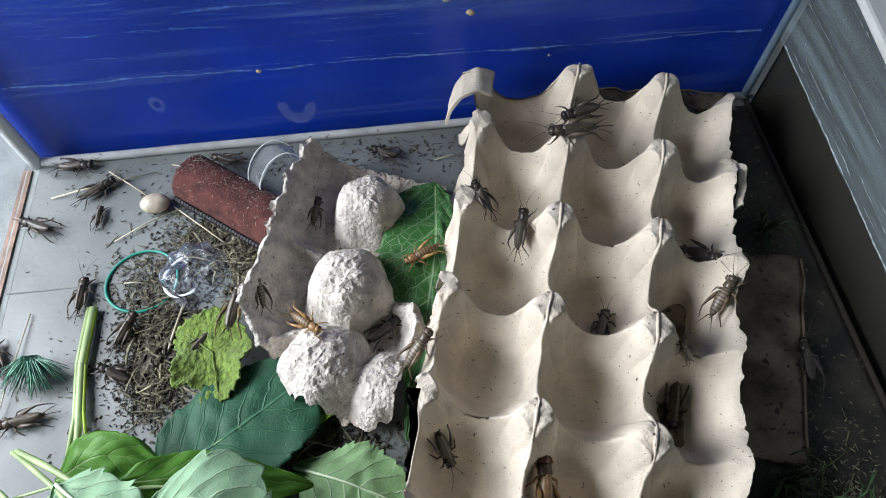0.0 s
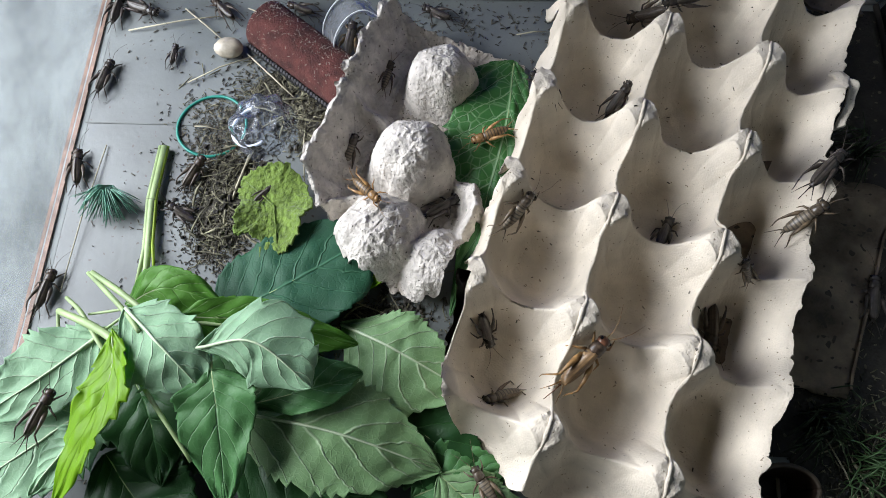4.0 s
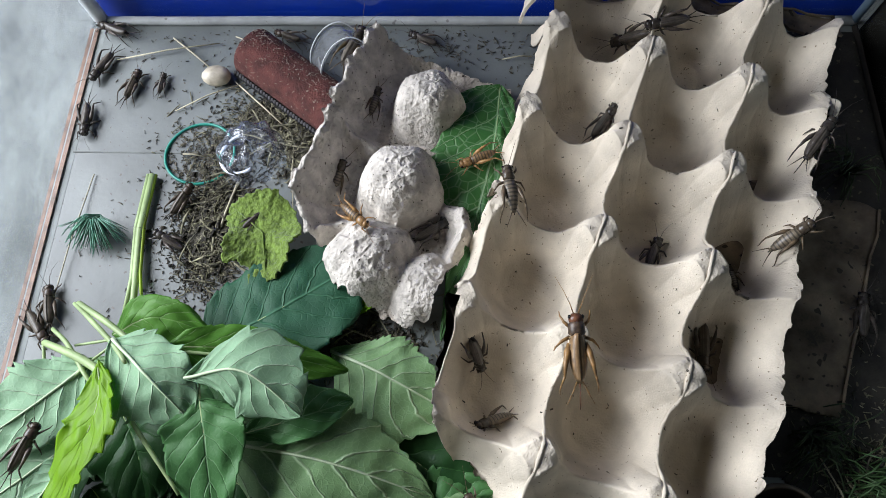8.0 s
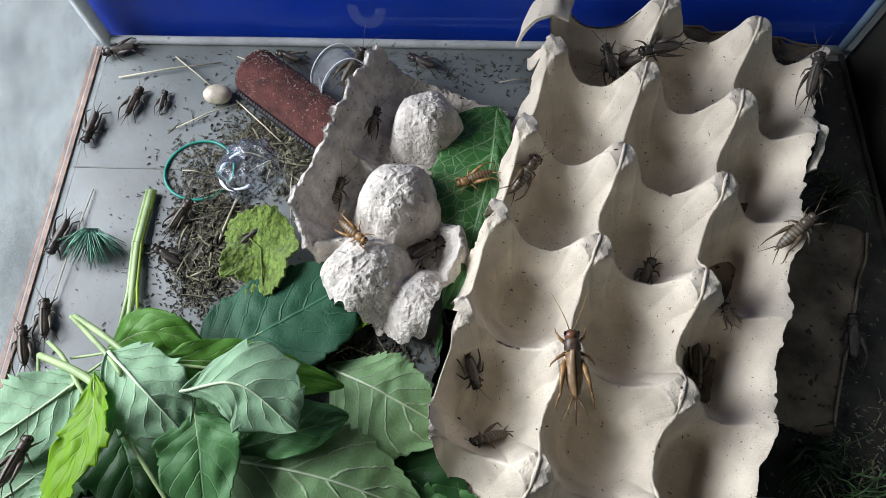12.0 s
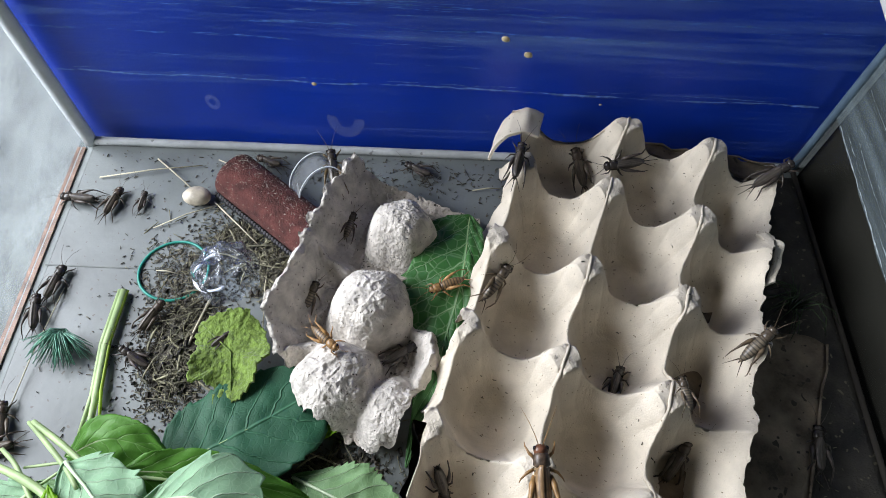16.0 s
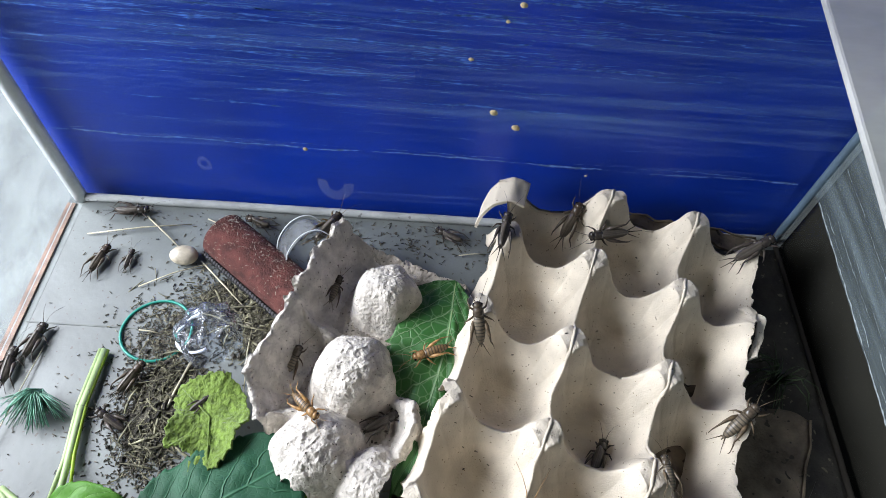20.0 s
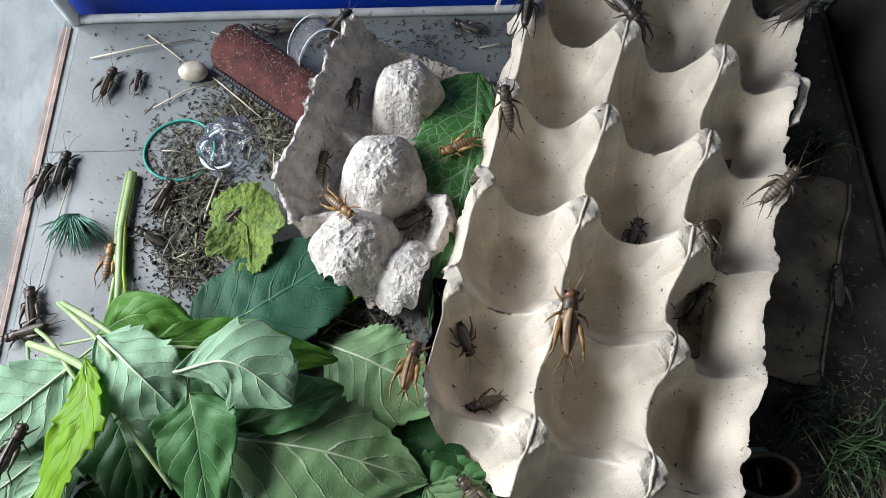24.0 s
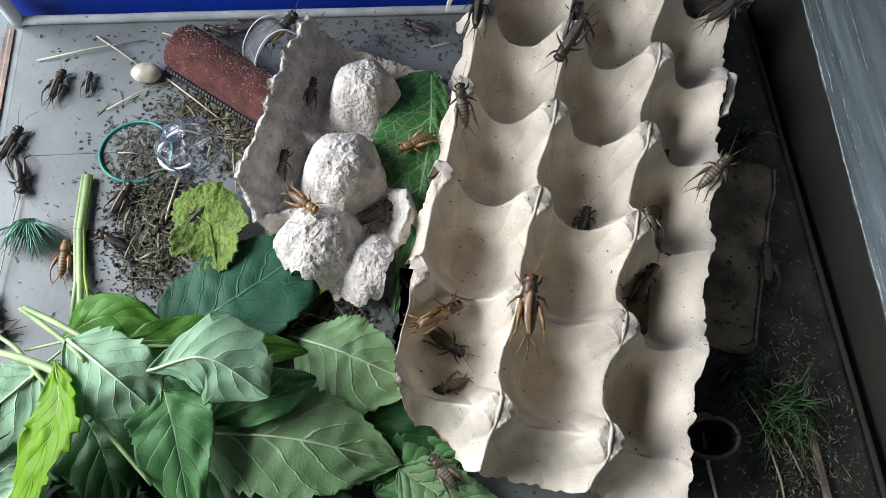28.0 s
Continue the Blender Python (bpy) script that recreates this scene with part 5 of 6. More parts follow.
strip_part("torn_flap", strip([(0.281, -0.016, 0.050), (0.271, -0.016, 0.0545), (0.263, -0.017, 0.0525), (0.257, -0.019, 0.045), (0.254, -0.022, 0.037)], 0.019, (0.25, 0.97, 0.0), m=13), 0.0016, PULP, main_tray, "torn drooping cardboard flap")
strip_part("torn_flap", strip([(0.398, -0.074, 0.036), (0.405, -0.083, 0.040), (0.402, -0.094, 0.036), (0.398, -0.103, 0.034)], 0.005, (0.9, 0.2, 0.3)), 0.0016, PULP, main_tray, "torn cardboard strip at the edge")

# a curled clear plastic tab behind the broken piece
tab = thing("plastic_tab", "curled whitish clear plastic tab behind the broken piece", "plastic scrap", (0.165, -0.024, 0.0))
TAB = glass_mat("whitish_plastic", (0.95, 0.96, 0.98), 0.10, (0.7, 0.73, 0.75), (60, 60, 60), 0.3, 0.7, 0.04, 1.08, 0.3)
strip_part("tab", strip([(0.138, -0.046, 0.004), (0.141, -0.042, 0.020), (0.149, -0.037, 0.031), (0.159, -0.034, 0.034), (0.168, -0.035, 0.028)], 0.013, (0.55, -0.80, 0.1)), 0.0006, TAB, tab, "")
part("tab_edge", tube_bm(spline([(0.1345, -0.041, 0.004), (0.1375, -0.037, 0.0205), (0.1455, -0.032, 0.0315), (0.1555, -0.029, 0.0345), (0.1645, -0.030, 0.0285)], 24), 0.0004, 6), SEAL_WHITE, tab, "milky bent edge", True).location = (-0.165, 0.024, 0.0)
part("tab_edge", tube_bm(spline([(0.1415, -0.051, 0.004), (0.1445, -0.047, 0.0205), (0.1525, -0.042, 0.0315), (0.1625, -0.039, 0.0345), (0.1715, -0.040, 0.0285)], 24), 0.0004, 6), SEAL_WHITE, tab, "milky bent edge", True).location = (-0.165, 0.024, 0.0)

# a dark brown bowl lying on its side and brown tape at the right front
BOWL = mat("dark_brown_plastic", (0.045, 0.028, 0.020), 0.5, var=0.2, scale=90, fine=600)
PALE_RIM = mat("worn_pale_rim", (0.10, 0.075, 0.05), 0.7, var=0.2, scale=120, fine=600)
bowl = thing("small_bowl", "dark brown oval bowl with a pale worn rim", "bowl", (0.362, -0.268, 0.0))
S, A = np.meshgrid(np.linspace(0, 1, 10), np.linspace(0, 2 * math.pi, 41), indexing="ij")
rad = np.interp(S, [0, 0.3, 0.7, 1.0], [0.005, 0.008, 0.0100, 0.0108])
P = np.stack([rad * np.cos(A) * 1.25, rad * np.sin(A) * 0.85, 0.002 + 0.014 * S], -1)
mesh_part("bowl", sheet_mesh("bowl", P, np.ones((9, 40), bool), 0.0012), BOWL, bowl)
part("rim", tube_bm([(0.0108 * 1.25 * math.cos(q * math.pi / 16), 0.0108 * 0.85 * math.sin(q * math.pi / 16), 0.016) for q in range(33)], [0.0011] * 33, 6), PALE_RIM, bowl, "", True)
part("edge_tape", box_bm(0.4185, 0.4215, -0.36, -0.262, 0.0012, 0.0042, 0.0005), PULP_BROWN, tank, "brown edge strip along the bottom")


# heaps of fine dirt, and the faint seam in the floor
HEAP = mat("grey_brown_dirt", (0.085, 0.078, 0.058), 0.95, var=0.5, scale=220, fine=1400, bump=0.0016, bump_scale=800, spots=0.25, spot_scale=600, spot_color=(0.03, 0.026, 0.02))
for cx0, cy0, sx, sy, top in ((0.089, -0.136, 0.013, 0.026, 0.0034), (0.132, -0.086, 0.010, 0.016, 0.0036), (0.108, -0.068, 0.012, 0.010, 0.0020), (0.180, -0.199, 0.020, 0.009, 0.0020)):
    gx, gy = np.meshgrid(np.linspace(-1.5, 1.5, 60), np.linspace(-1.5, 1.5, 60), indexing="ij")
    nz = np.array([[0.5 * wob(p, q, cx0 * 90, 2.2) + 0.35 * wob(p, q, 4.0, 7.0) + 0.15 * wob(p, q, 6.0, 17.0) for p, q in zip(r1, r2)] for r1, r2 in zip(gx, gy)])
    hh = np.exp(-(gx**2 + gy**2)) + 0.6 * nz
    P = np.stack([gx * sx, gy * sy, np.maximum(top * (hh - 0.35), 0.0) + 0.0003], -1)
    keep = (hh[:-1, :-1] + hh[1:, 1:]) / 2 > 0.38
    dh = mesh_part("dirt_heap", sheet_mesh("dirt_heap", P, keep, 0.0003), HEAP)
    dh.location = (cx0, cy0, 0.0)
    tagged(dh, "grey-brown heap of fine dirt and droppings", "dirt", kind="stuff")
part("floor_seam", box_bm(0.002, 0.070, -0.0910, -0.0902, 0.0001, 0.0003), mat("grey_seam", (0.135, 0.15, 0.14), 0.6, var=0.2), tank, "faint seam in the floor")


# ---- crickets ----
def stripe_mat(name, base, dark, rough=0.4, lengthwise=False):
    """A banded body: dark bands across, mottled."""
    m = mat(name, base, rough, var=0.25, scale=400, fine=1500)
    n, l = m.node_tree.nodes, m.node_tree.links
    b = n["Principled BSDF"]
    src = b.inputs["Base Color"].links[0].from_socket
    co, wv, mx, rp = n.new("ShaderNodeTexCoord"), n.new("ShaderNodeTexWave"), n.new("ShaderNodeMix"), n.new("ShaderNodeMapRange")
    wv.bands_direction = "Y" if lengthwise else "X"
    wv.inputs["Scale"].default_value, wv.inputs["Distortion"].default_value = 330.0 if lengthwise else 170.0, 1.0
    rp.inputs[1].default_value, rp.inputs[2].default_value, rp.inputs[4].default_value = 0.55, 0.8, 0.85
    mx.data_type = "RGBA"
    mx.inputs[7].default_value = (*dark, 1)
    l.new(co.outputs["Object"], wv.inputs["Vector"]), l.new(wv.outputs["Fac"], rp.inputs[0]), l.new(rp.outputs[0], mx.inputs[0])
    l.new(src, mx.inputs[6]), l.new(mx.outputs[2], b.inputs["Base Color"])
    return m


KINDS = {  # body, bands, head, wing, leg; winged
    "orange": ((0.30, 0.20, 0.10), (0.05, 0.04, 0.03), (0.16, 0.07, 0.04), (0.30, 0.185, 0.09), (0.34, 0.19, 0.07), True),
    "tan": ((0.24, 0.15, 0.07), (0.04, 0.03, 0.02), (0.30, 0.17, 0.07), None, (0.40, 0.22, 0.08), False),
    "dark": ((0.085, 0.075, 0.066), (0.022, 0.019, 0.017), (0.045, 0.038, 0.033), (0.095, 0.080, 0.066), (0.070, 0.055, 0.045), True),
    "nymph": ((0.21, 0.17, 0.12), (0.045, 0.038, 0.03), (0.09, 0.07, 0.05), None, (0.14, 0.10, 0.06), False),
    "brown": ((0.115, 0.097, 0.078), (0.03, 0.025, 0.02), (0.065, 0.047, 0.035), (0.105, 0.085, 0.064), (0.09, 0.068, 0.048), True),
    "winged": ((0.10, 0.085, 0.07), (0.03, 0.025, 0.02), (0.06, 0.05, 0.04), (0.19, 0.165, 0.13), (0.18, 0.125, 0.06), True),
}
EYE_M = mat("dark_eye", (0.012, 0.010, 0.010), 0.15, var=0.1)


def ball_bm(c, r, seg=12, ring=8):
    bm = bmesh.new()
    bmesh.ops.create_uvsphere(bm, u_segments=seg, v_segments=ring, radius=1, matrix=Matrix.LocRotScale(c, None, r))
    return bm


def cricket(kind):
    """A cricket of 23 mm with its head towards +x and its feet on z = 0."""
    body, band, headc, wingc, legc, winged = KINDS[kind]
    bm_m = stripe_mat(kind + "_body", body, band)
    head_m = mat(kind + "_head", headc, 0.25, var=0.3, scale=500, fine=1500)
    leg_m = mat(kind + "_leg", legc, 0.4, var=0.3, scale=350, fine=1500)
    wing_m = stripe_mat(kind + "_wing", wingc, tuple(0.55 * v for v in wingc), 0.35, True) if wingc else None
    u = 0.001
    t = thing("cricket", "cricket", "cricket")
    xs = [4.5, 3, 1, -1, -3, -5, -7, -9, -10.6, -11.8]
    rs = [2.2, 2.7, 2.95, 3.0, 2.95, 2.75, 2.4, 1.8, 1.1, 0.3]
    pts, rr = [], []
    for k, (x, r) in enumerate(zip(xs, rs)):
        pts += [((x + 0.5) * u, 0, (3.3 - 0.02 * x * x * 0.3) * u), ((x - 0.7) * u, 0, (3.3 - 0.02 * x * x * 0.3) * u)]
        rr += [r * u, r * 0.93 * u]
    part("abdomen", tube_bm(pts, rr, 12, flat=0.82), bm_m, t, "", True)
    part("pronotum", tube_bm([(4.2 * u, 0, 3.6 * u), (4.6 * u, 0, 3.7 * u), (7.6 * u, 0, 3.7 * u), (8.2 * u, 0, 3.6 * u)], (2.5 * u, 2.85 * u, 2.65 * u, 2.2 * u), 12, flat=0.86), head_m if kind != "orange" else mat("dark_pronotum", (0.09, 0.06, 0.04), 0.4, var=0.5, scale=500), t, "", True)
    head = part("head", ball_bm((9.2 * u, 0, 3.5 * u), (2.1 * u, 2.55 * u, 2.3 * u)), head_m, t, "", True)
    for s in (-1, 1):
        part("eye", ball_bm((9.9 * u, 2.0 * s * u, 4.1 * u), (0.8 * u, 0.7 * u, 0.8 * u), 8, 6), EYE_M, head, "", True)
        pts = [(10.8 * u, 0.7 * s * u, 4.2 * u), (14 * u, 1.9 * s * u, 6.4 * u), (18 * u, 3.6 * s * u, 7.0 * u), (23 * u, 6.0 * s * u, 5.4 * u)]
        part("antenna", tube_bm(pts, (0.18 * u, 0.13 * u, 0.10 * u, 0.06 * u), 4), leg_m, t, "", True)
        part("cercus", tube_bm([(-10.8 * u, 0.9 * s * u, 3.4 * u), (-14 * u, 2.4 * s * u, 3.4 * u), (-18 * u, 4.4 * s * u, 2.6 * u)], (0.32 * u, 0.22 * u, 0.08 * u), 5), leg_m, t, "", True)
        part("foreleg", tube_bm([(6.5 * u, 1.8 * s * u, 2.2 * u), (8.4 * u, 3.9 * s * u, 3.2 * u), (10.6 * u, 4.9 * s * u, 1.0 * u), (12.0 * u, 5.0 * s * u, 0.2 * u)], (0.65 * u, 0.5 * u, 0.28 * u, 0.15 * u), 6), leg_m, t, "", True)
        part("middle_leg", tube_bm([(3.5 * u, 2.2 * s * u, 2.2 * u), (2.2 * u, 5.0 * s * u, 3.4 * u), (0.4 * u, 6.8 * s * u, 1.0 * u), (-0.8 * u, 7.4 * s * u, 0.2 * u)], (0.65 * u, 0.5 * u, 0.28 * u, 0.15 * u), 6), leg_m, t, "", True)
        hl = part("hind_leg", tube_bm([(1.2 * u, 2.5 * s * u, 3.0 * u), (-1.5 * u, 3.5 * s * u, 4.2 * u), (-5.0 * u, 4.3 * s * u, 5.2 * u), (-9.0 * u, 4.9 * s * u, 5.8 * u)], (0.9 * u, 1.15 * u, 0.8 * u, 0.38 * u), 8), leg_m, t, "", True)
        part("shin", tube_bm([(-9.0 * u, 4.9 * s * u, 5.8 * u), (-11.6 * u, 5.8 * s * u, 3.0 * u), (-13.6 * u, 6.2 * s * u, 0.4 * u), (-15.0 * u, 6.2 * s * u, 0.2 * u)], (0.42 * u, 0.34 * u, 0.24 * u, 0.12 * u), 6), leg_m, hl, "", True)
        if winged:
            n, m = 14, 7
            S, A = np.meshgrid(np.linspace(0, 1, n), np.linspace(0, 1, m), indexing="ij")
            wd = np.interp(S, [0, 0.15, 0.6, 0.9, 1], [1.9, 2.7, 3.05, 2.2, 0.9])
            ang = A * 1.75
            P = np.stack([4.6 - 15.2 * S, s * (wd * np.sin(ang) - 0.25), 3.55 + (2.75 - 0.9 * S) * np.cos(ang) ** 1 + 0.25 * (s > 0)], -1) * u
            mesh_part("forewing", sheet_mesh("forewing", P, np.ones((n - 1, m - 1), bool), 0.00012), wing_m, t)
    if kind in ("orange", "dark", "brown"):
        part("ovipositor", tube_bm([(-10.6 * u, 0, 3.2 * u), (-15 * u, 0, 3.0 * u), (-19.5 * u, 0.3 * u, 2.6 * u)], (0.3 * u, 0.22 * u, 0.16 * u), 5), head_m, t, "", True)
    return t


MODELS = {}


def placed_cricket(kind, scale, label, m):
    if kind not in MODELS:
        MODELS[kind] = cricket(kind)
        ob = MODELS[kind]
        ob.matrix_basis = m
    else:
        ob = copy_thing(MODELS[kind], m)
    ob.scale = (1.12 * scale, 1.12 * scale, 1.12 * scale)
    return tagged(ob, label, "cricket", "crickets in the tank")


# kind, scale, label, then rows of seconds, place and turn
CRICKETS = [
    ("orange", 1.1, "tan-winged cricket with a reddish head on the open egg tray", [(0, 0.2710, -0.2263, 0.0187, 27.3, -12.3, 84.8), (1.2, 0.2710, -0.2263, 0.0187, 27.3, -12.3, 84.8), (2, 0.2717, -0.2187, 0.0376, 32.5, -17, 45.9), (3, 0.2717, -0.2187, 0.0376, 32.5, -17, 45.9), (5.2, 0.2717, -0.2187, 0.0376, 32.5, -17, 45.9), (6, 0.2724, -0.2208, 0.0254, 23.6, -22.7, 61.5), (6.6, 0.2724, -0.2208, 0.0254, 23.6, -22.7, 61.5), (8, 0.2707, -0.2091, 0.0577, -3.4, -12.7, 93.4), (10.3, 0.2707, -0.2091, 0.0577, -3.4, -12.7, 93.4), (14, 0.2707, -0.2091, 0.0577, -3.4, -12.7, 93.4), (16.2, 0.2707, -0.2091, 0.0577, -3.4, -12.7, 93.4), (17, 0.2720, -0.2016, 0.0589, 3.5, 0.3, 83.2), (21.2, 0.2720, -0.2016, 0.0589, 3.5, 0.3, 83.2), (22, 0.2720, -0.2081, 0.0582, 4.2, -9.3, 82.3), (25, 0.2720, -0.2081, 0.0582, 4.2, -9.3, 82.3), (28, 0.2720, -0.2081, 0.0582, 4.2, -9.3, 82.3)]),
    ("tan", 0.8, "small orange-brown cricket on a leaf", [(8, 0.2310, -0.1045, 0.0196, -1.7, 7.3, -158.8)]),
    ("tan", 0.75, "small orange-brown cricket on the broken egg tray piece", [(6, 0.1737, -0.1422, 0.0345, 36.5, -6.6, -39.4)]),
    ("dark", 0.8, "dark brown-black cricket on the broken egg tray piece", [(8, 0.2078, -0.1395, 0.0067, 1.5, -1.8, 32.7)]),
    ("nymph", 0.7, "grey-brown wingless banded cricket on the broken egg tray piece", [(8, 0.1723, -0.0621, 0.0081, 29.2, -3.5, 78.3)]),
    ("nymph", 0.75, "grey-brown wingless banded cricket on the broken egg tray piece", [(0, 0.1448, -0.1159, 0.0234, 38.3, -33.4, 101.1), (1.2, 0.1500, -0.1095, 0.0152, 48.8, -5.4, 69.5), (2.5, 0.1564, -0.1085, 0.0088, 22.7, -22.8, 67.7), (6, 0.1564, -0.1085, 0.0088, 22.7, -22.8, 67.7), (28, 0.1564, -0.1085, 0.0088, 22.7, -22.8, 67.7)]),
    ("winged", 0.95, "dark cricket with pale wings on the broken egg tray piece", [(0, 0.1342, -0.1247, 0.0200, -1.2, 0.6, 78.1), (0.8, 0.1441, -0.1298, 0.0283, 22.6, -1.2, 72.7), (1.2, 0.1400, -0.1065, 0.0200, 8.7, 2.6, 71.7), (2, 0.1525, -0.0830, 0.0200, -0.6, -35.7, 53.1), (2.5, 0.1563, -0.0771, 0.0306, 19, -4.7, 67.5), (3, 0.1492, -0.0349, 0.0006, -1.8, 0.4, 84.9), (4.9, 0.1492, -0.0349, 0.0006, -1.8, 0.4, 84.9), (6, 0.1626, -0.0388, 0.0255, 8.3, -11.1, 61), (8, 0.1626, -0.0388, 0.0255, 8.3, -11.1, 61), (10.3, 0.1626, -0.0388, 0.0255, 8.3, -11.1, 61), (13.2, 0.1626, -0.0388, 0.0255, 8.3, -11.1, 61), (14, 0.1635, -0.0354, 0.0261, -7.7, -15.3, 101.4), (17, 0.1635, -0.0354, 0.0261, -7.7, -15.3, 101.4), (19.2, 0.1635, -0.0354, 0.0261, -7.7, -15.3, 101.4), (20, 0.1662, -0.0321, 0.0258, 11.8, 1.6, 60.8), (22, 0.1662, -0.0321, 0.0258, 11.8, 1.6, 60.8), (24.2, 0.1662, -0.0321, 0.0258, 11.8, 1.6, 60.8), (25, 0.1606, -0.0322, 0.0252, 0.6, -16.1, 35.8), (28, 0.1606, -0.0322, 0.0252, 0.6, -16.1, 35.8)]),
    ("dark", 0.85, "dark brown-black cricket on the open egg tray", [(0, 0.2847, -0.1027, 0.0346, -32.1, -43.1, 68.9), (1.2, 0.2983, -0.0807, 0.0090, -36.6, -0.9, 72), (2.5, 0.3007, -0.0761, 0.0109, -23.3, -29.3, 50.1), (3, 0.3007, -0.0761, 0.0109, -23.3, -29.3, 50.1), (6, 0.3007, -0.0761, 0.0109, -23.3, -29.3, 50.1), (8, 0.3007, -0.0761, 0.0109, -23.3, -29.3, 50.1), (10, 0.3007, -0.0761, 0.0109, -23.3, -29.3, 50.1), (10.3, 0.3041, -0.0639, 0.0337, -47.9, -40.1, 86.1), (11, 0.3158, -0.0248, 0.0149, -49.2, -11.9, 106.8), (11.3, 0.3158, -0.0248, 0.0149, -49.2, -11.9, 106.8), (14, 0.2658, -0.0466, 0.0544, 8.6, -12.6, 78.3), (17, 0.2658, -0.0466, 0.0544, 8.6, -12.6, 78.3), (20, 0.2658, -0.0466, 0.0544, 8.6, -12.6, 78.3), (22, 0.2658, -0.0466, 0.0544, 8.6, -12.6, 78.3), (25, 0.2658, -0.0466, 0.0544, 8.6, -12.6, 78.3), (28, 0.2658, -0.0466, 0.0544, 8.6, -12.6, 78.3)]),
    ("nymph", 0.9, "grey-brown wingless banded cricket on a leaf", [(0, 0.2257, -0.1595, 0.0276, -19, -31.1, 40.3), (0.6, 0.2359, -0.1544, 0.0311, 10.3, -34.8, 53.1), (1.2, 0.2461, -0.1493, 0.0346, 40.5, -43.2, 62.7), (2, 0.2407, -0.1500, 0.0425, 54.6, -24.2, 38.4), (2.5, 0.2433, -0.1500, 0.0363, 48.9, -35.7, 47.9), (3, 0.2433, -0.1500, 0.0363, 48.9, -35.7, 47.9), (6, 0.2433, -0.1500, 0.0363, 48.9, -35.7, 47.9), (7.2, 0.2433, -0.1500, 0.0363, 48.9, -35.7, 47.9), (8, 0.2444, -0.1383, 0.0540, 8.9, -1.7, 98.9), (8.6, 0.2444, -0.1383, 0.0540, 8.9, -1.7, 98.9), (10.3, 0.2548, -0.1056, 0.0311, 46.6, -24.4, 53.3), (11, 0.2548, -0.1056, 0.0311, 46.6, -24.4, 53.3), (14, 0.2548, -0.1056, 0.0311, 46.6, -24.4, 53.3), (16.2, 0.2548, -0.1056, 0.0311, 46.6, -24.4, 53.3), (17, 0.2538, -0.1023, 0.0436, -18.1, -52.5, 116.4), (19.2, 0.2538, -0.1023, 0.0436, -18.1, -52.5, 116.4), (20, 0.2537, -0.1001, 0.0511, -12, -45.3, 103.3), (22, 0.2537, -0.1001, 0.0511, -12, -45.3, 103.3), (25, 0.2537, -0.1001, 0.0511, -12, -45.3, 103.3), (28, 0.2537, -0.1001, 0.0511, -12, -45.3, 103.3)]),
    ("dark", 0.7, "dark brown-black cricket on the open egg tray", [(0, 0.2621, -0.0920, 0.0517, 8.4, -32.5, 122.4), (1.2, 0.2613, -0.0918, 0.0522, 10.8, -4.3, 115.6), (2.5, 0.2618, -0.0929, 0.0510, -2.8, -28.3, 142.7), (3, 0.2618, -0.0929, 0.0510, -2.8, -28.3, 142.7), (3.6, 0.2618, -0.0929, 0.0510, -2.8, -28.3, 142.7), (4.6, 0.2400, -0.0830, 0.0200, -2.8, -28.3, 142.7), (5.4, 0.2400, -0.0950, 0.0060, -2.8, -28.3, 142.7), (28, 0.2400, -0.0950, 0.0060, -2.8, -28.3, 142.7)]),
    ("brown", 1.0, "brown cricket with folded wings on the open egg tray", [(0, 0.3146, -0.0603, 0.0546, -7, 1.2, -179.3), (1.2, 0.3146, -0.0603, 0.0546, -7, 1.2, -179.3), (2.5, 0.3146, -0.0603, 0.0546, -7, 1.2, -179.3), (3, 0.3172, -0.0264, 0.0173, -32.1, 43.4, 159.8), (6, 0.3172, -0.0264, 0.0173, -32.1, 43.4, 159.8), (8, 0.3172, -0.0264, 0.0173, -32.1, 43.4, 159.8), (11, 0.3172, -0.0264, 0.0173, -32.1, 43.4, 159.8), (13.2, 0.3172, -0.0264, 0.0173, -32.1, 43.4, 159.8), (13.6, 0.3138, -0.0219, 0.0167, -44.9, 3.6, 134.1), (14, 0.3104, -0.0174, 0.0161, -39.9, -37.6, 112.3), (16.2, 0.3104, -0.0174, 0.0161, -39.9, -37.6, 112.3), (17, 0.3056, -0.0131, 0.0227, -11.1, -53, 91.4), (19.2, 0.3056, -0.0131, 0.0227, -11.1, -53, 91.4), (20, 0.3121, -0.0141, 0.0276, 1.7, -57.4, 52.5), (21.2, 0.3121, -0.0141, 0.0276, 1.7, -57.4, 52.5), (22, 0.3217, -0.0179, 0.0461, 33.7, -43.7, 0.8), (23, 0.3217, -0.0179, 0.0461, 33.7, -43.7, 0.8), (23.69, 0.3189, -0.0339, 0.0482, 41.4, -11.4, -40.1), (24.34, 0.3161, -0.0499, 0.0504, 26.4, 18.1, -78.1), (25, 0.3133, -0.0659, 0.0525, -7.8, 28.6, -129.3), (28, 0.3133, -0.0659, 0.0525, -7.8, 28.6, -129.3)]),
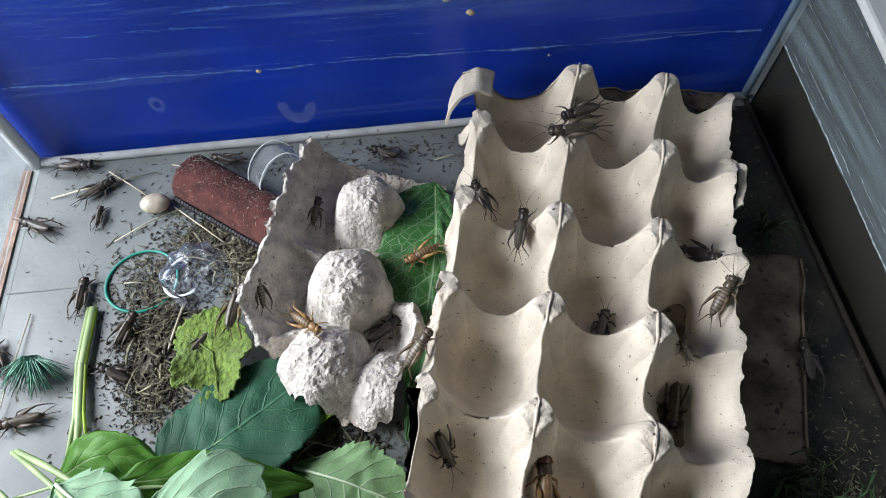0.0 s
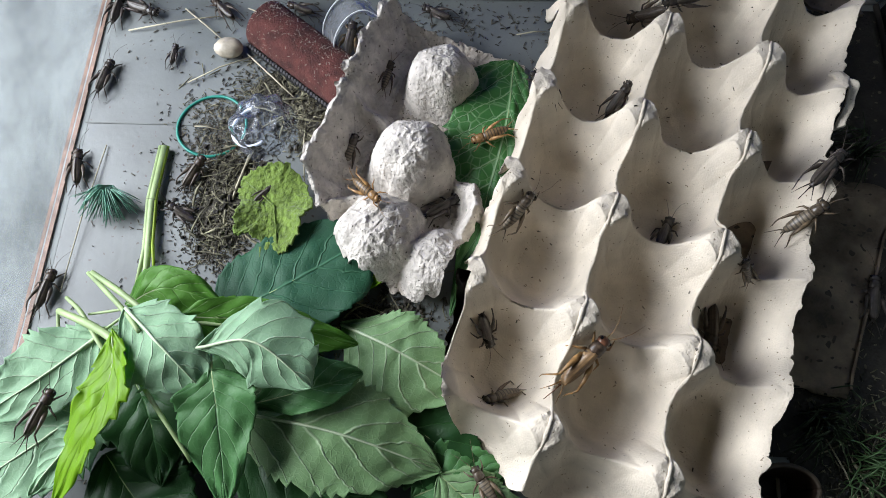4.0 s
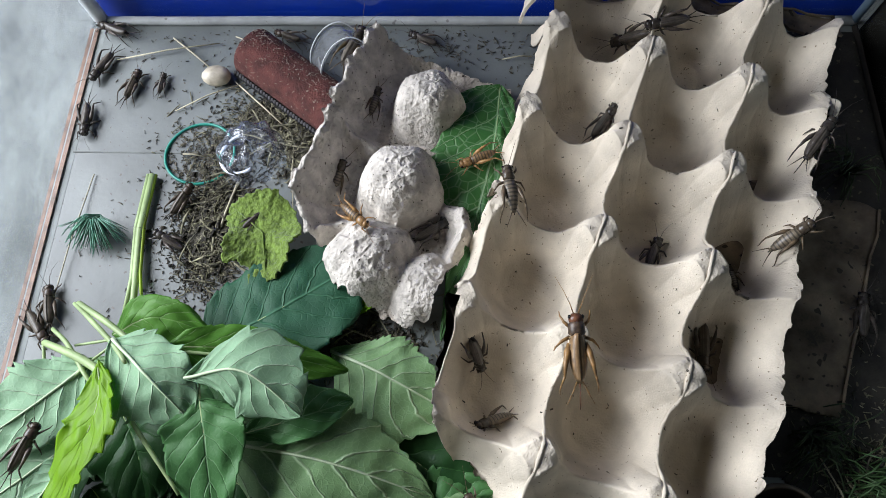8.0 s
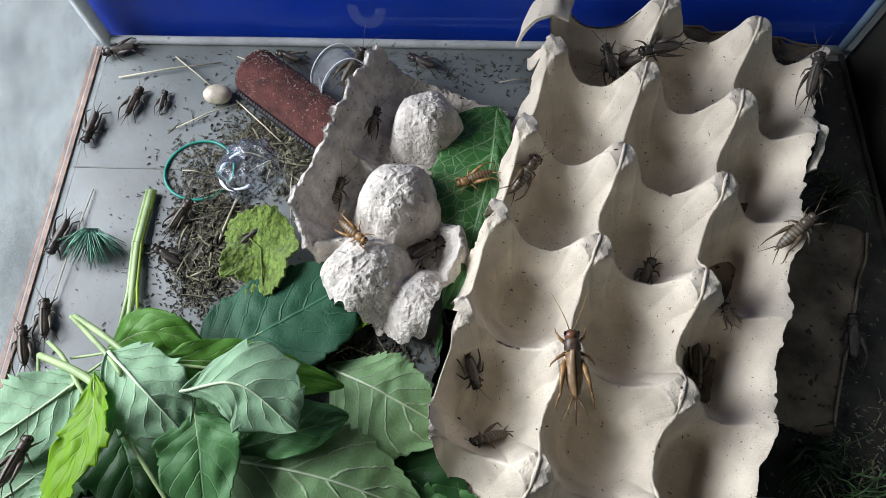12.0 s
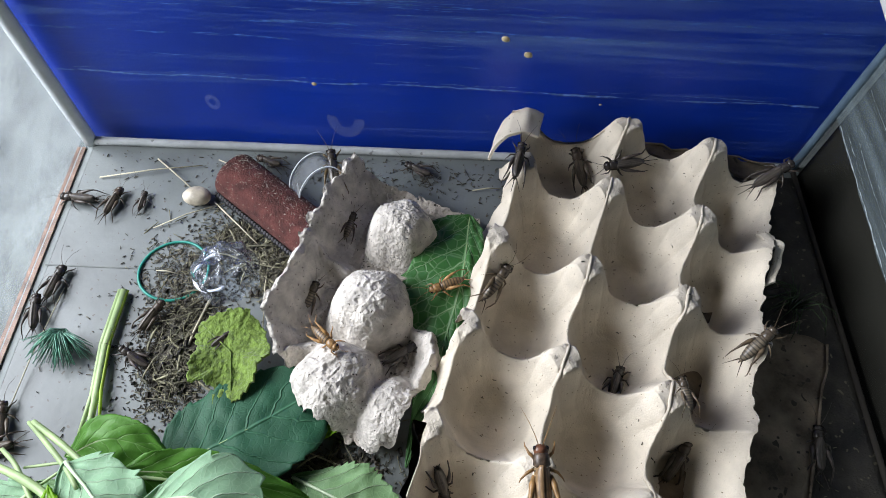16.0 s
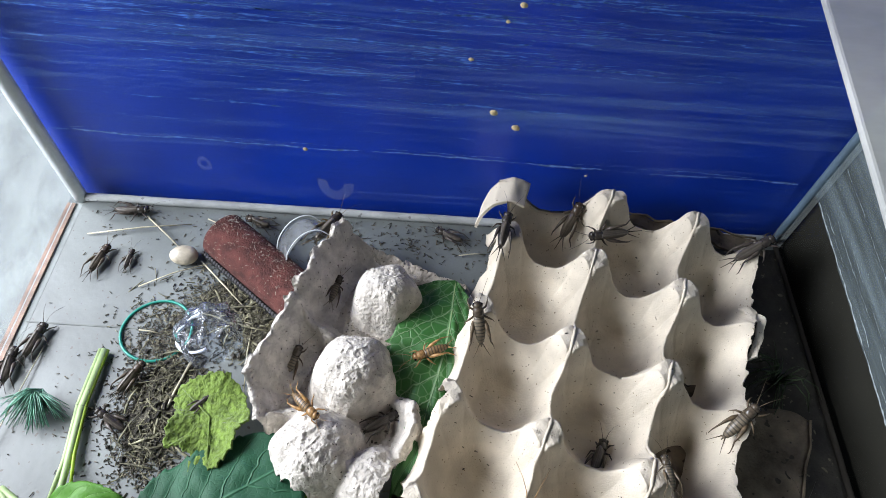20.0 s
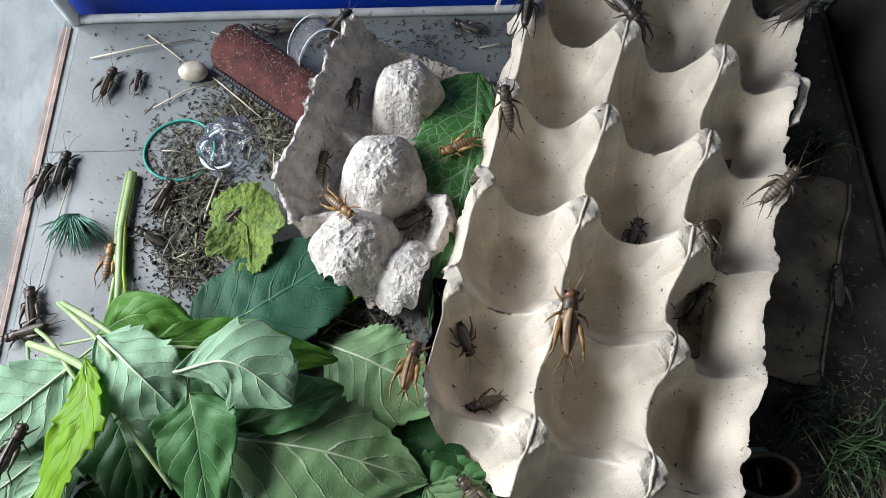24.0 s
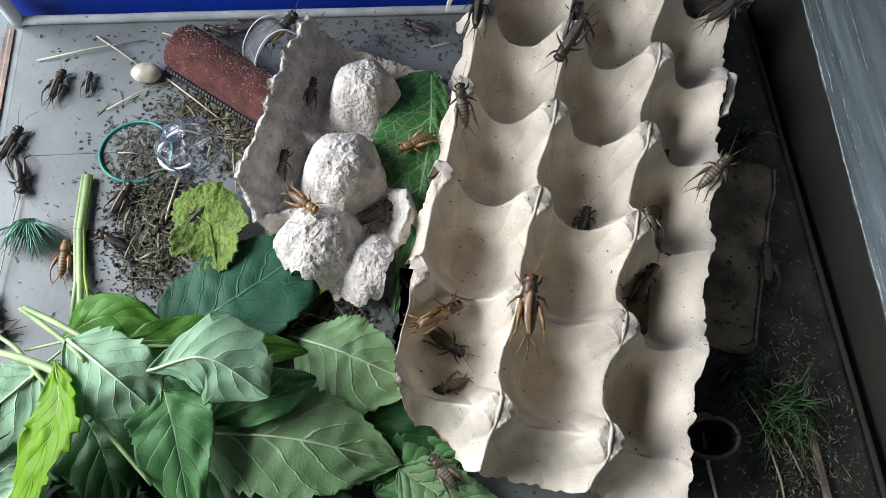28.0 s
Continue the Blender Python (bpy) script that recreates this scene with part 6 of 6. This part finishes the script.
    ("dark", 0.95, "dark brown-black cricket on the open egg tray", [(0, 0.3297, -0.0262, 0.0324, -49.4, 1.9, -169.7), (1.2, 0.3297, -0.0262, 0.0324, -49.4, 1.9, -169.7), (3, 0.3297, -0.0262, 0.0324, -49.4, 1.9, -169.7), (6, 0.3297, -0.0262, 0.0324, -49.4, 1.9, -169.7), (8, 0.3297, -0.0262, 0.0324, -49.4, 1.9, -169.7), (14, 0.3297, -0.0262, 0.0324, -49.4, 1.9, -169.7), (17, 0.3297, -0.0262, 0.0324, -49.4, 1.9, -169.7), (20, 0.3297, -0.0262, 0.0324, -49.4, 1.9, -169.7), (21.2, 0.3297, -0.0262, 0.0324, -49.4, 1.9, -169.7), (21.6, 0.3303, -0.0276, 0.0276, -41.1, -29.3, 166.1), (22, 0.3308, -0.0291, 0.0228, -9.6, -51.3, 122.8), (28, 0.3308, -0.0291, 0.0228, -9.6, -51.3, 122.8)]),
    ("dark", 0.85, "dark brown-black cricket on the open egg tray", [(0, 0.2300, -0.2031, 0.0170, -5.2, 53.2, -67), (8, 0.2300, -0.2031, 0.0170, -5.2, 53.2, -67), (25, 0.2300, -0.2031, 0.0170, -5.2, 53.2, -67), (26.4, 0.2300, -0.2031, 0.0170, -5.2, 53.2, -67), (27.2, 0.2334, -0.2083, 0.0055, 7, 25.4, -49.1), (28, 0.2394, -0.2116, 0.0044, 11.3, 1.9, -37.6)]),
    ("nymph", 0.8, "grey-brown wingless banded cricket on the open egg tray", [(8, 0.2390, -0.2361, 0.0113, 39.2, -25.7, -155.8)]),
    ("brown", 0.95, "brown cricket with folded wings on the open egg tray", [(0, 0.3443, -0.1940, 0.0044, -1.5, 8.7, -110.2), (2.2, 0.3443, -0.1940, 0.0044, -1.5, 8.7, -110.2), (3, 0.3390, -0.1973, 0.0044, -5.8, 1.2, -96.5), (8, 0.3390, -0.1973, 0.0044, -5.8, 1.2, -96.5), (10.3, 0.3390, -0.1973, 0.0044, -5.8, 1.2, -96.5), (11, 0.3390, -0.1973, 0.0044, -5.8, 1.2, -96.5), (14.7, 0.3390, -0.1973, 0.0044, -5.8, 1.2, -96.5), (14.97, 0.3401, -0.1947, 0.0052, 11.1, 5.4, -45.3), (15.23, 0.3412, -0.1920, 0.0059, 25, -5.1, 5), (15.5, 0.3423, -0.1893, 0.0067, 25.9, -22.5, 55.1), (17, 0.3448, -0.1855, 0.0114, 24.7, -40.8, 60.6), (22, 0.3448, -0.1855, 0.0114, 24.7, -40.8, 60.6), (25, 0.3448, -0.1855, 0.0114, 24.7, -40.8, 60.6), (28, 0.3448, -0.1855, 0.0114, 24.7, -40.8, 60.6)]),
    ("dark", 0.85, "dark brown-black cricket on the open egg tray", [(8, 0.3200, -0.1521, 0.0072, -24.7, 14.1, 64.4)]),
    ("nymph", 0.6, "grey-brown wingless banded cricket on the open egg tray", [(0, 0.3448, -0.1763, 0.0362, -12.7, -51.9, 132), (3, 0.3448, -0.1763, 0.0362, -12.7, -51.9, 132), (6.5, 0.3448, -0.1763, 0.0362, -12.7, -51.9, 132), (7.24, 0.3520, -0.1690, 0.0201, -14.1, -16.8, 114.5), (8, 0.3592, -0.1616, 0.0040, -25.9, 16.4, 96.2), (8.9, 0.3592, -0.1616, 0.0040, -25.9, 16.4, 96.2), (9.6, 0.3529, -0.1694, 0.0184, -21.4, -14.7, 113.9), (10.3, 0.3466, -0.1772, 0.0327, -28.4, -45.7, 135.2), (14.5, 0.3466, -0.1772, 0.0327, -28.4, -45.7, 135.2), (15.5, 0.3360, -0.1703, 0.0531, 7.4, 2.4, 98.2), (17, 0.3360, -0.1703, 0.0531, 7.4, 2.4, 98.2), (22, 0.3360, -0.1703, 0.0531, 7.4, 2.4, 98.2), (25, 0.3360, -0.1703, 0.0531, 7.4, 2.4, 98.2), (28, 0.3360, -0.1703, 0.0531, 7.4, 2.4, 98.2)]),
    ("nymph", 0.9, "grey-brown wingless banded cricket on the open egg tray", [(0, 0.3755, -0.1520, 0.0313, -30.8, -30, 46.9), (1.2, 0.3738, -0.1477, 0.0267, -23.7, -47.1, 25.3), (2.5, 0.3770, -0.1509, 0.0338, -17.9, -38.9, 30.3), (3, 0.3770, -0.1509, 0.0338, -17.9, -38.9, 30.3), (6, 0.3770, -0.1509, 0.0338, -17.9, -38.9, 30.3), (8, 0.3770, -0.1509, 0.0338, -17.9, -38.9, 30.3), (9.5, 0.3770, -0.1509, 0.0338, -17.9, -38.9, 30.3), (10.3, 0.3805, -0.1408, 0.0418, -9.4, -32.6, 40), (14, 0.3805, -0.1408, 0.0418, -9.4, -32.6, 40), (17, 0.3805, -0.1408, 0.0418, -9.4, -32.6, 40), (20, 0.3805, -0.1408, 0.0418, -9.4, -32.6, 40), (22, 0.3805, -0.1408, 0.0418, -9.4, -32.6, 40), (25, 0.3805, -0.1408, 0.0418, -9.4, -32.6, 40), (28, 0.3805, -0.1408, 0.0418, -9.4, -32.6, 40)]),
    ("dark", 0.95, "dark brown-black cricket on the open egg tray", [(0, 0.3766, -0.1264, 0.0260, 34.8, -40, -60.8), (1.2, 0.3806, -0.1245, 0.0307, 9.6, -52.1, -52.3), (2.2, 0.3806, -0.1245, 0.0307, 9.6, -52.1, -52.3), (2.6, 0.3824, -0.1281, 0.0368, -25.3, -32.9, 8.4), (3, 0.3841, -0.1317, 0.0428, -28.3, -1.4, 45.8), (5.2, 0.3841, -0.1317, 0.0428, -28.3, -1.4, 45.8), (6, 0.3869, -0.1220, 0.0363, -37.7, 2.3, 49), (7, 0.3869, -0.1220, 0.0363, -37.7, 2.3, 49), (8, 0.3970, -0.0999, 0.0343, -17, -18.1, 54.2), (8.4, 0.3970, -0.0999, 0.0343, -17, -18.1, 54.2), (10.3, 0.4062, -0.0539, 0.0326, -41.1, -17.9, 70.4), (11, 0.4091, -0.0485, 0.0376, -35.7, -24.6, 76.3), (13.2, 0.4091, -0.0485, 0.0376, -35.7, -24.6, 76.3), (14, 0.4105, -0.0403, 0.0426, -6, -32.1, 22.7), (17, 0.4105, -0.0403, 0.0426, -6, -32.1, 22.7), (20, 0.4105, -0.0403, 0.0426, -6, -32.1, 22.7), (22, 0.4105, -0.0403, 0.0426, -6, -32.1, 22.7), (28, 0.4105, -0.0403, 0.0426, -6, -32.1, 22.7)]),
    ("dark", 0.95, "dark brown-black cricket on the grimy floor", [(28, 0.4188, -0.1793, 0.0014, -0.2, -0.1, 78.3)]),
    ("orange", 0.95, "tan-winged cricket with a reddish head on the open egg tray", [(0, 0.1900, -0.2520, 0.0008, 2.7, 3.6, 67.1), (21.6, 0.1900, -0.2520, 0.0008, 2.7, 3.6, 67.1), (22.5, 0.2099, -0.2339, 0.0541, 2.7, 3.6, 67.1), (23.3, 0.2099, -0.2339, 0.0541, 2.7, 3.6, 67.1), (24.5, 0.2067, -0.2163, 0.0300, -27.5, 28.5, 79.9), (25, 0.2067, -0.2163, 0.0300, -27.5, 28.5, 79.9), (26, 0.2058, -0.2058, 0.0300, -28.5, -16.8, 63.8), (26.4, 0.2121, -0.2083, 0.0300, -16.4, -42.7, 10.2), (27, 0.2121, -0.2083, 0.0300, -16.4, -42.7, 10.2), (27.52, 0.2233, -0.2041, 0.0300, 20.7, -23.5, 10.1), (28, 0.2345, -0.1999, 0.0300, 54.6, -7.7, 21.7)]),
    ("nymph", 0.8, "grey-brown wingless banded cricket on the open egg tray", [(26.4, 0.2327, -0.2737, 0.0091, 2.8, -3.3, 125.8)]),
    ("brown", 0.85, "brown cricket with folded wings on the leaf pile", [(26.4, 0.0400, -0.2520, 0.0345, 1.8, 1.9, 71.7)]),
    ("brown", 0.85, "brown cricket with folded wings on the glass floor", [(0, 0.0268, -0.1643, 0.0006, 0, -0, -171), (1.7, 0.0268, -0.1643, 0.0006, 0, -0, -171), (2.34, 0.0158, -0.1766, 0.0006, 4.3, -1.4, 134.6), (3, 0.0049, -0.1889, 0.0006, 7.9, 1.3, 80.2), (5.2, 0.0049, -0.1889, 0.0006, 7.9, 1.3, 80.2), (6, 0.0094, -0.1913, 0.0006, 0, 0, 130.2), (7.2, 0.0094, -0.1913, 0.0006, 0, 0, 130.2), (7.47, 0.0094, -0.1918, 0.0006, 0, -0, -170.1), (7.73, 0.0095, -0.1922, 0.0006, 0, -0, -110.4), (8, 0.0095, -0.1927, 0.0006, -0, 0, -50.8), (9.5, 0.0095, -0.1927, 0.0006, -0, 0, -50.8), (9.77, 0.0080, -0.1935, 0.0006, 2.9, 2.1, 1.9), (10.03, 0.0066, -0.1944, 0.0006, 6.4, 1.1, 54.6), (10.3, 0.0051, -0.1952, 0.0006, 7.7, -2.3, 107.2), (13.2, 0.0051, -0.1952, 0.0006, 7.7, -2.3, 107.2), (13.6, 0.0090, -0.1947, 0.0006, 3.4, -2.7, 152.9), (14, 0.0130, -0.1941, 0.0006, 0, -0, -161.5), (28, 0.0130, -0.1941, 0.0006, 0, -0, -161.5)]),
    ("dark", 0.85, "dark brown-black cricket on the glass floor", [(0, 0.0115, -0.0491, 0.0006, 0, 0, 154.7), (1.7, 0.0115, -0.0491, 0.0006, 0, 0, 154.7), (2.1, 0.0102, -0.0554, 0.0006, 0, 0, 115.9), (2.5, 0.0089, -0.0618, 0.0006, 0, 0, 77.1), (3, 0.0089, -0.0618, 0.0006, 0, 0, 77.1), (6, 0.0089, -0.0618, 0.0006, 0, 0, 77.1), (7.2, 0.0089, -0.0618, 0.0006, 0, 0, 77.1), (7.47, 0.0083, -0.0651, 0.0006, -0.4, 0.7, 23.4), (7.73, 0.0077, -0.0684, 0.0006, -1.2, 0.8, -30.2), (8, 0.0071, -0.0716, 0.0006, -1.8, 0.2, -83.8), (8.2, 0.0071, -0.0716, 0.0006, -1.8, 0.2, -83.8), (10.3, 0.0077, -0.1357, 0.0006, -5.2, -1, -101.5), (14, 0.0077, -0.1357, 0.0006, -5.2, -1, -101.5), (14.75, 0.0085, -0.1298, 0.0006, -1.2, -4.7, -171), (15.5, 0.0093, -0.1240, 0.0006, 3.7, -2.3, 119.4), (17, 0.0055, -0.1181, 0.0006, -1.8, 0.1, 94.1), (20, 0.0055, -0.1181, 0.0006, -1.8, 0.1, 94.1), (21.2, 0.0055, -0.1181, 0.0006, -1.8, 0.1, 94.1), (22, 0.0037, -0.1102, 0.0006, 9.2, 1.8, 79), (24.2, 0.0037, -0.1102, 0.0006, 9.2, 1.8, 79), (25, 0.0053, -0.1031, 0.0006, 12, -0.3, 91.7), (27.2, 0.0053, -0.1031, 0.0006, 12, -0.3, 91.7), (28, 0.0095, -0.0841, 0.0006, 0, 0, 66.4)]),
    ("dark", 0.85, "dark brown-black cricket on the glass floor", [(0, 0.0274, -0.0078, 0.0006, -0, 0, -1.8), (0.6, 0.0164, -0.0112, 0.0006, 8.1, 4.1, 41.5), (1.2, 0.0055, -0.0147, 0.0006, 16.9, 1.6, 84.8), (2, 0.0055, -0.0147, 0.0006, 16.9, 1.6, 84.8), (2.5, 0.0055, -0.0147, 0.0006, 16.9, 1.6, 84.8), (3, 0.0055, -0.0147, 0.0006, 16.9, 1.6, 84.8), (5.2, 0.0055, -0.0147, 0.0006, 16.9, 1.6, 84.8), (6, 0.0125, -0.0164, 0.0006, 0, 0, 130.3), (7.2, 0.0125, -0.0164, 0.0006, 0, 0, 130.3), (8, 0.0096, -0.0081, 0.0006, -0, -0, 158), (10.2, 0.0096, -0.0081, 0.0006, -0, -0, 158), (11, 0.0123, -0.0101, 0.0006, 0, -0, -163.3), (12.1, 0.0123, -0.0101, 0.0006, 0, -0, -163.3), (13.05, 0.0088, -0.0337, 0.0006, 9.3, -3, 137.1), (14, 0.0052, -0.0572, 0.0006, 16.6, 3.6, 77.8), (14.75, 0.0074, -0.0561, 0.0006, 9.4, -3.4, 141.2), (15.5, 0.0095, -0.0550, 0.0006, 0, -0, -155.2), (16.25, 0.0076, -0.0380, 0.0006, 0.2, -0.1, 151.8), (17, 0.0057, -0.0210, 0.0006, 0.4, -0, 98.9), (18.7, 0.0057, -0.0210, 0.0006, 0.4, -0, 98.9), (19.33, 0.0216, -0.0157, 0.0006, 0.2, 0.1, 51.7), (20, 0.0376, -0.0105, 0.0006, 0, 0, 4.6), (20.2, 0.0376, -0.0105, 0.0006, 0, 0, 4.6), (22, 0.1358, -0.0114, 0.0006, 0, 0, 4.2), (28, 0.1358, -0.0114, 0.0006, 0, 0, 4.2)]),
    ("dark", 0.85, "dark brown-black cricket on the glass floor", [(0, 0.0438, -0.0268, 0.0006, 0, 0, 34.5), (1.2, 0.0438, -0.0268, 0.0006, 0, 0, 34.5), (2, 0.0438, -0.0268, 0.0006, 0, 0, 34.5), (3, 0.0223, -0.0153, 0.0006, -0, 0, -20.5), (4.9, 0.0223, -0.0153, 0.0006, -0, 0, -20.5), (5.47, 0.0156, -0.0267, 0.0006, -0, 0, -87), (6, 0.0089, -0.0381, 0.0006, 0, -0, -153.5), (7.2, 0.0089, -0.0381, 0.0006, 0, -0, -153.5), (8, 0.0084, -0.0356, 0.0006, -4.3, -1.8, -112.9), (9.1, 0.0084, -0.0356, 0.0006, -4.3, -1.8, -112.9), (10.3, 0.0082, -0.0664, 0.0006, -4.6, -0.3, -94.6), (12.8, 0.0082, -0.0664, 0.0006, -4.6, -0.3, -94.6), (14, 0.0114, -0.0973, 0.0006, 0, -0, -102), (14.5, 0.0120, -0.0991, 0.0006, 0, -0, -161.6), (15, 0.0126, -0.1010, 0.0006, 0, 0, 138.9), (15.5, 0.0132, -0.1028, 0.0006, 0, 0, 79.3), (17, 0.0132, -0.1028, 0.0006, 0, 0, 79.3), (20, 0.0132, -0.1028, 0.0006, 0, 0, 79.3), (22, 0.0132, -0.1028, 0.0006, 0, 0, 79.3), (24.2, 0.0132, -0.1028, 0.0006, 0, 0, 79.3), (25, 0.0183, -0.1065, 0.0019, 4.3, -0.5, 93.7), (26.4, 0.0183, -0.1065, 0.0019, 4.3, -0.5, 93.7), (27.2, 0.0183, -0.1065, 0.0019, 4.3, -0.5, 93.7), (27.47, 0.0177, -0.1061, 0.0015, 2.8, 3.3, 37.8), (27.73, 0.0171, -0.1057, 0.0010, -1.2, 4.2, -18.4), (28, 0.0166, -0.1052, 0.0006, -4.1, 1.4, -74.4)]),
    ("dark", 0.55, "dark brown-black cricket on the glass floor", [(8, 0.0463, -0.0461, 0.0006, 0, 0, 85.8)]),
    ("brown", 0.8, "brown cricket with folded wings on the glass floor", [(0, 0.0449, -0.0970, 0.0006, 0, 0, 86.4), (1.2, 0.0449, -0.0970, 0.0006, 0, 0, 86.4), (2, 0.0761, -0.0585, 0.0013, 5.6, 0.2, 64), (2.5, 0.0645, -0.0163, 0.0006, 3.9, 2.5, 29), (2.75, 0.0678, -0.0154, 0.0006, 2.6, 0.3, 83.1), (3, 0.0710, -0.0146, 0.0006, 0, 0, 137.2), (4.5, 0.0710, -0.0146, 0.0006, 0, 0, 137.2), (6, 0.0358, -0.0030, 0.0013, 15.5, 9.7, 148.1), (6.2, 0.0358, -0.0030, 0.0013, 15.5, 9.7, 148.1), (7.1, 0.0327, -0.0252, 0.0010, 6.1, 7.4, 111.4), (8, 0.0296, -0.0474, 0.0006, 0, 0, 75.7), (28, 0.0296, -0.0474, 0.0006, 0, 0, 75.7)]),
    ("brown", 0.7, "brown cricket with folded wings on the glass floor", [(0, 0.1172, -0.0131, 0.0006, 0, 0, 159.7)]),
    ("brown", 0.85, "brown cricket with folded wings on the glass floor", [(0, 0.0063, -0.1299, 0.0006, 1.7, -0.6, 109.2), (1.2, 0.0063, -0.1299, 0.0006, 1.7, -0.6, 109.2), (2, 0.0058, -0.1186, 0.0006, 6.5, -1.1, 99.8), (2.5, 0.0058, -0.1186, 0.0006, 6.5, -1.1, 99.8), (3, 0.0058, -0.1186, 0.0006, 6.5, -1.1, 99.8), (3.8, 0.0058, -0.1186, 0.0006, 6.5, -1.1, 99.8), (6, 0.0045, -0.1731, 0.0006, 9.9, 8.5, 49.6), (7.2, 0.0045, -0.1731, 0.0006, 9.9, 8.5, 49.6), (8, 0.0125, -0.1807, 0.0006, 0, 0, 103.7), (28, 0.0125, -0.1807, 0.0006, 0, 0, 103.7)]),
    ("brown", 0.8, "brown cricket with folded wings in the chaff on the floor", [(8, 0.0720, -0.1204, 0.0014, 3.2, -13, 57)]),
    ("dark", 0.75, "dark brown-black cricket on the glass floor", [(8, 0.0676, -0.1449, 0.0009, 9, -16.3, 151.3)]),
    ("tan", 0.8, "small orange-brown cricket on the glass floor", [(0, 0.0750, -0.1970, 0.0040, -0.6, -1.8, 86.2), (22.8, 0.0750, -0.1970, 0.0040, -0.6, -1.8, 86.2), (24.3, 0.0452, -0.1531, 0.0006, -0.6, -1.8, 86.2), (25, 0.0452, -0.1531, 0.0006, -0.6, -1.8, 86.2), (26.4, 0.0452, -0.1531, 0.0006, -0.6, -1.8, 86.2), (28, 0.0452, -0.1531, 0.0006, -0.6, -1.8, 86.2)]),
    ("dark", 0.75, "dark brown-black cricket on the glass floor", [(0, 0.2148, -0.0202, 0.0012, 3.3, -0.6, 154.4), (1.7, 0.2148, -0.0202, 0.0012, 3.3, -0.6, 154.4), (2.5, 0.1983, -0.0151, 0.0006, -0.7, -0.4, 155.3), (15.4, 0.1983, -0.0151, 0.0006, -0.7, -0.4, 155.3), (17, 0.2381, -0.0141, 0.0006, -4.3, 1.1, 152.9), (28, 0.2381, -0.0141, 0.0006, -4.3, 1.1, 152.9)]),
    ("dark", 0.5, "dark brown-black cricket on a leaf", [(8, 0.1142, -0.1360, 0.0098, 7.3, -0.2, 46.5)]),
]


def motions():
    placed = [placed_cricket(kind, scale, label, pose(*rows[0][1:])) for kind, scale, label, rows in CRICKETS]
    for ob, (kind, scale, label, rows) in zip(placed, CRICKETS):
        if len(rows) > 1:
            walk(ob, [(r[0], pose(*r[1:])) for r in rows])


motions()
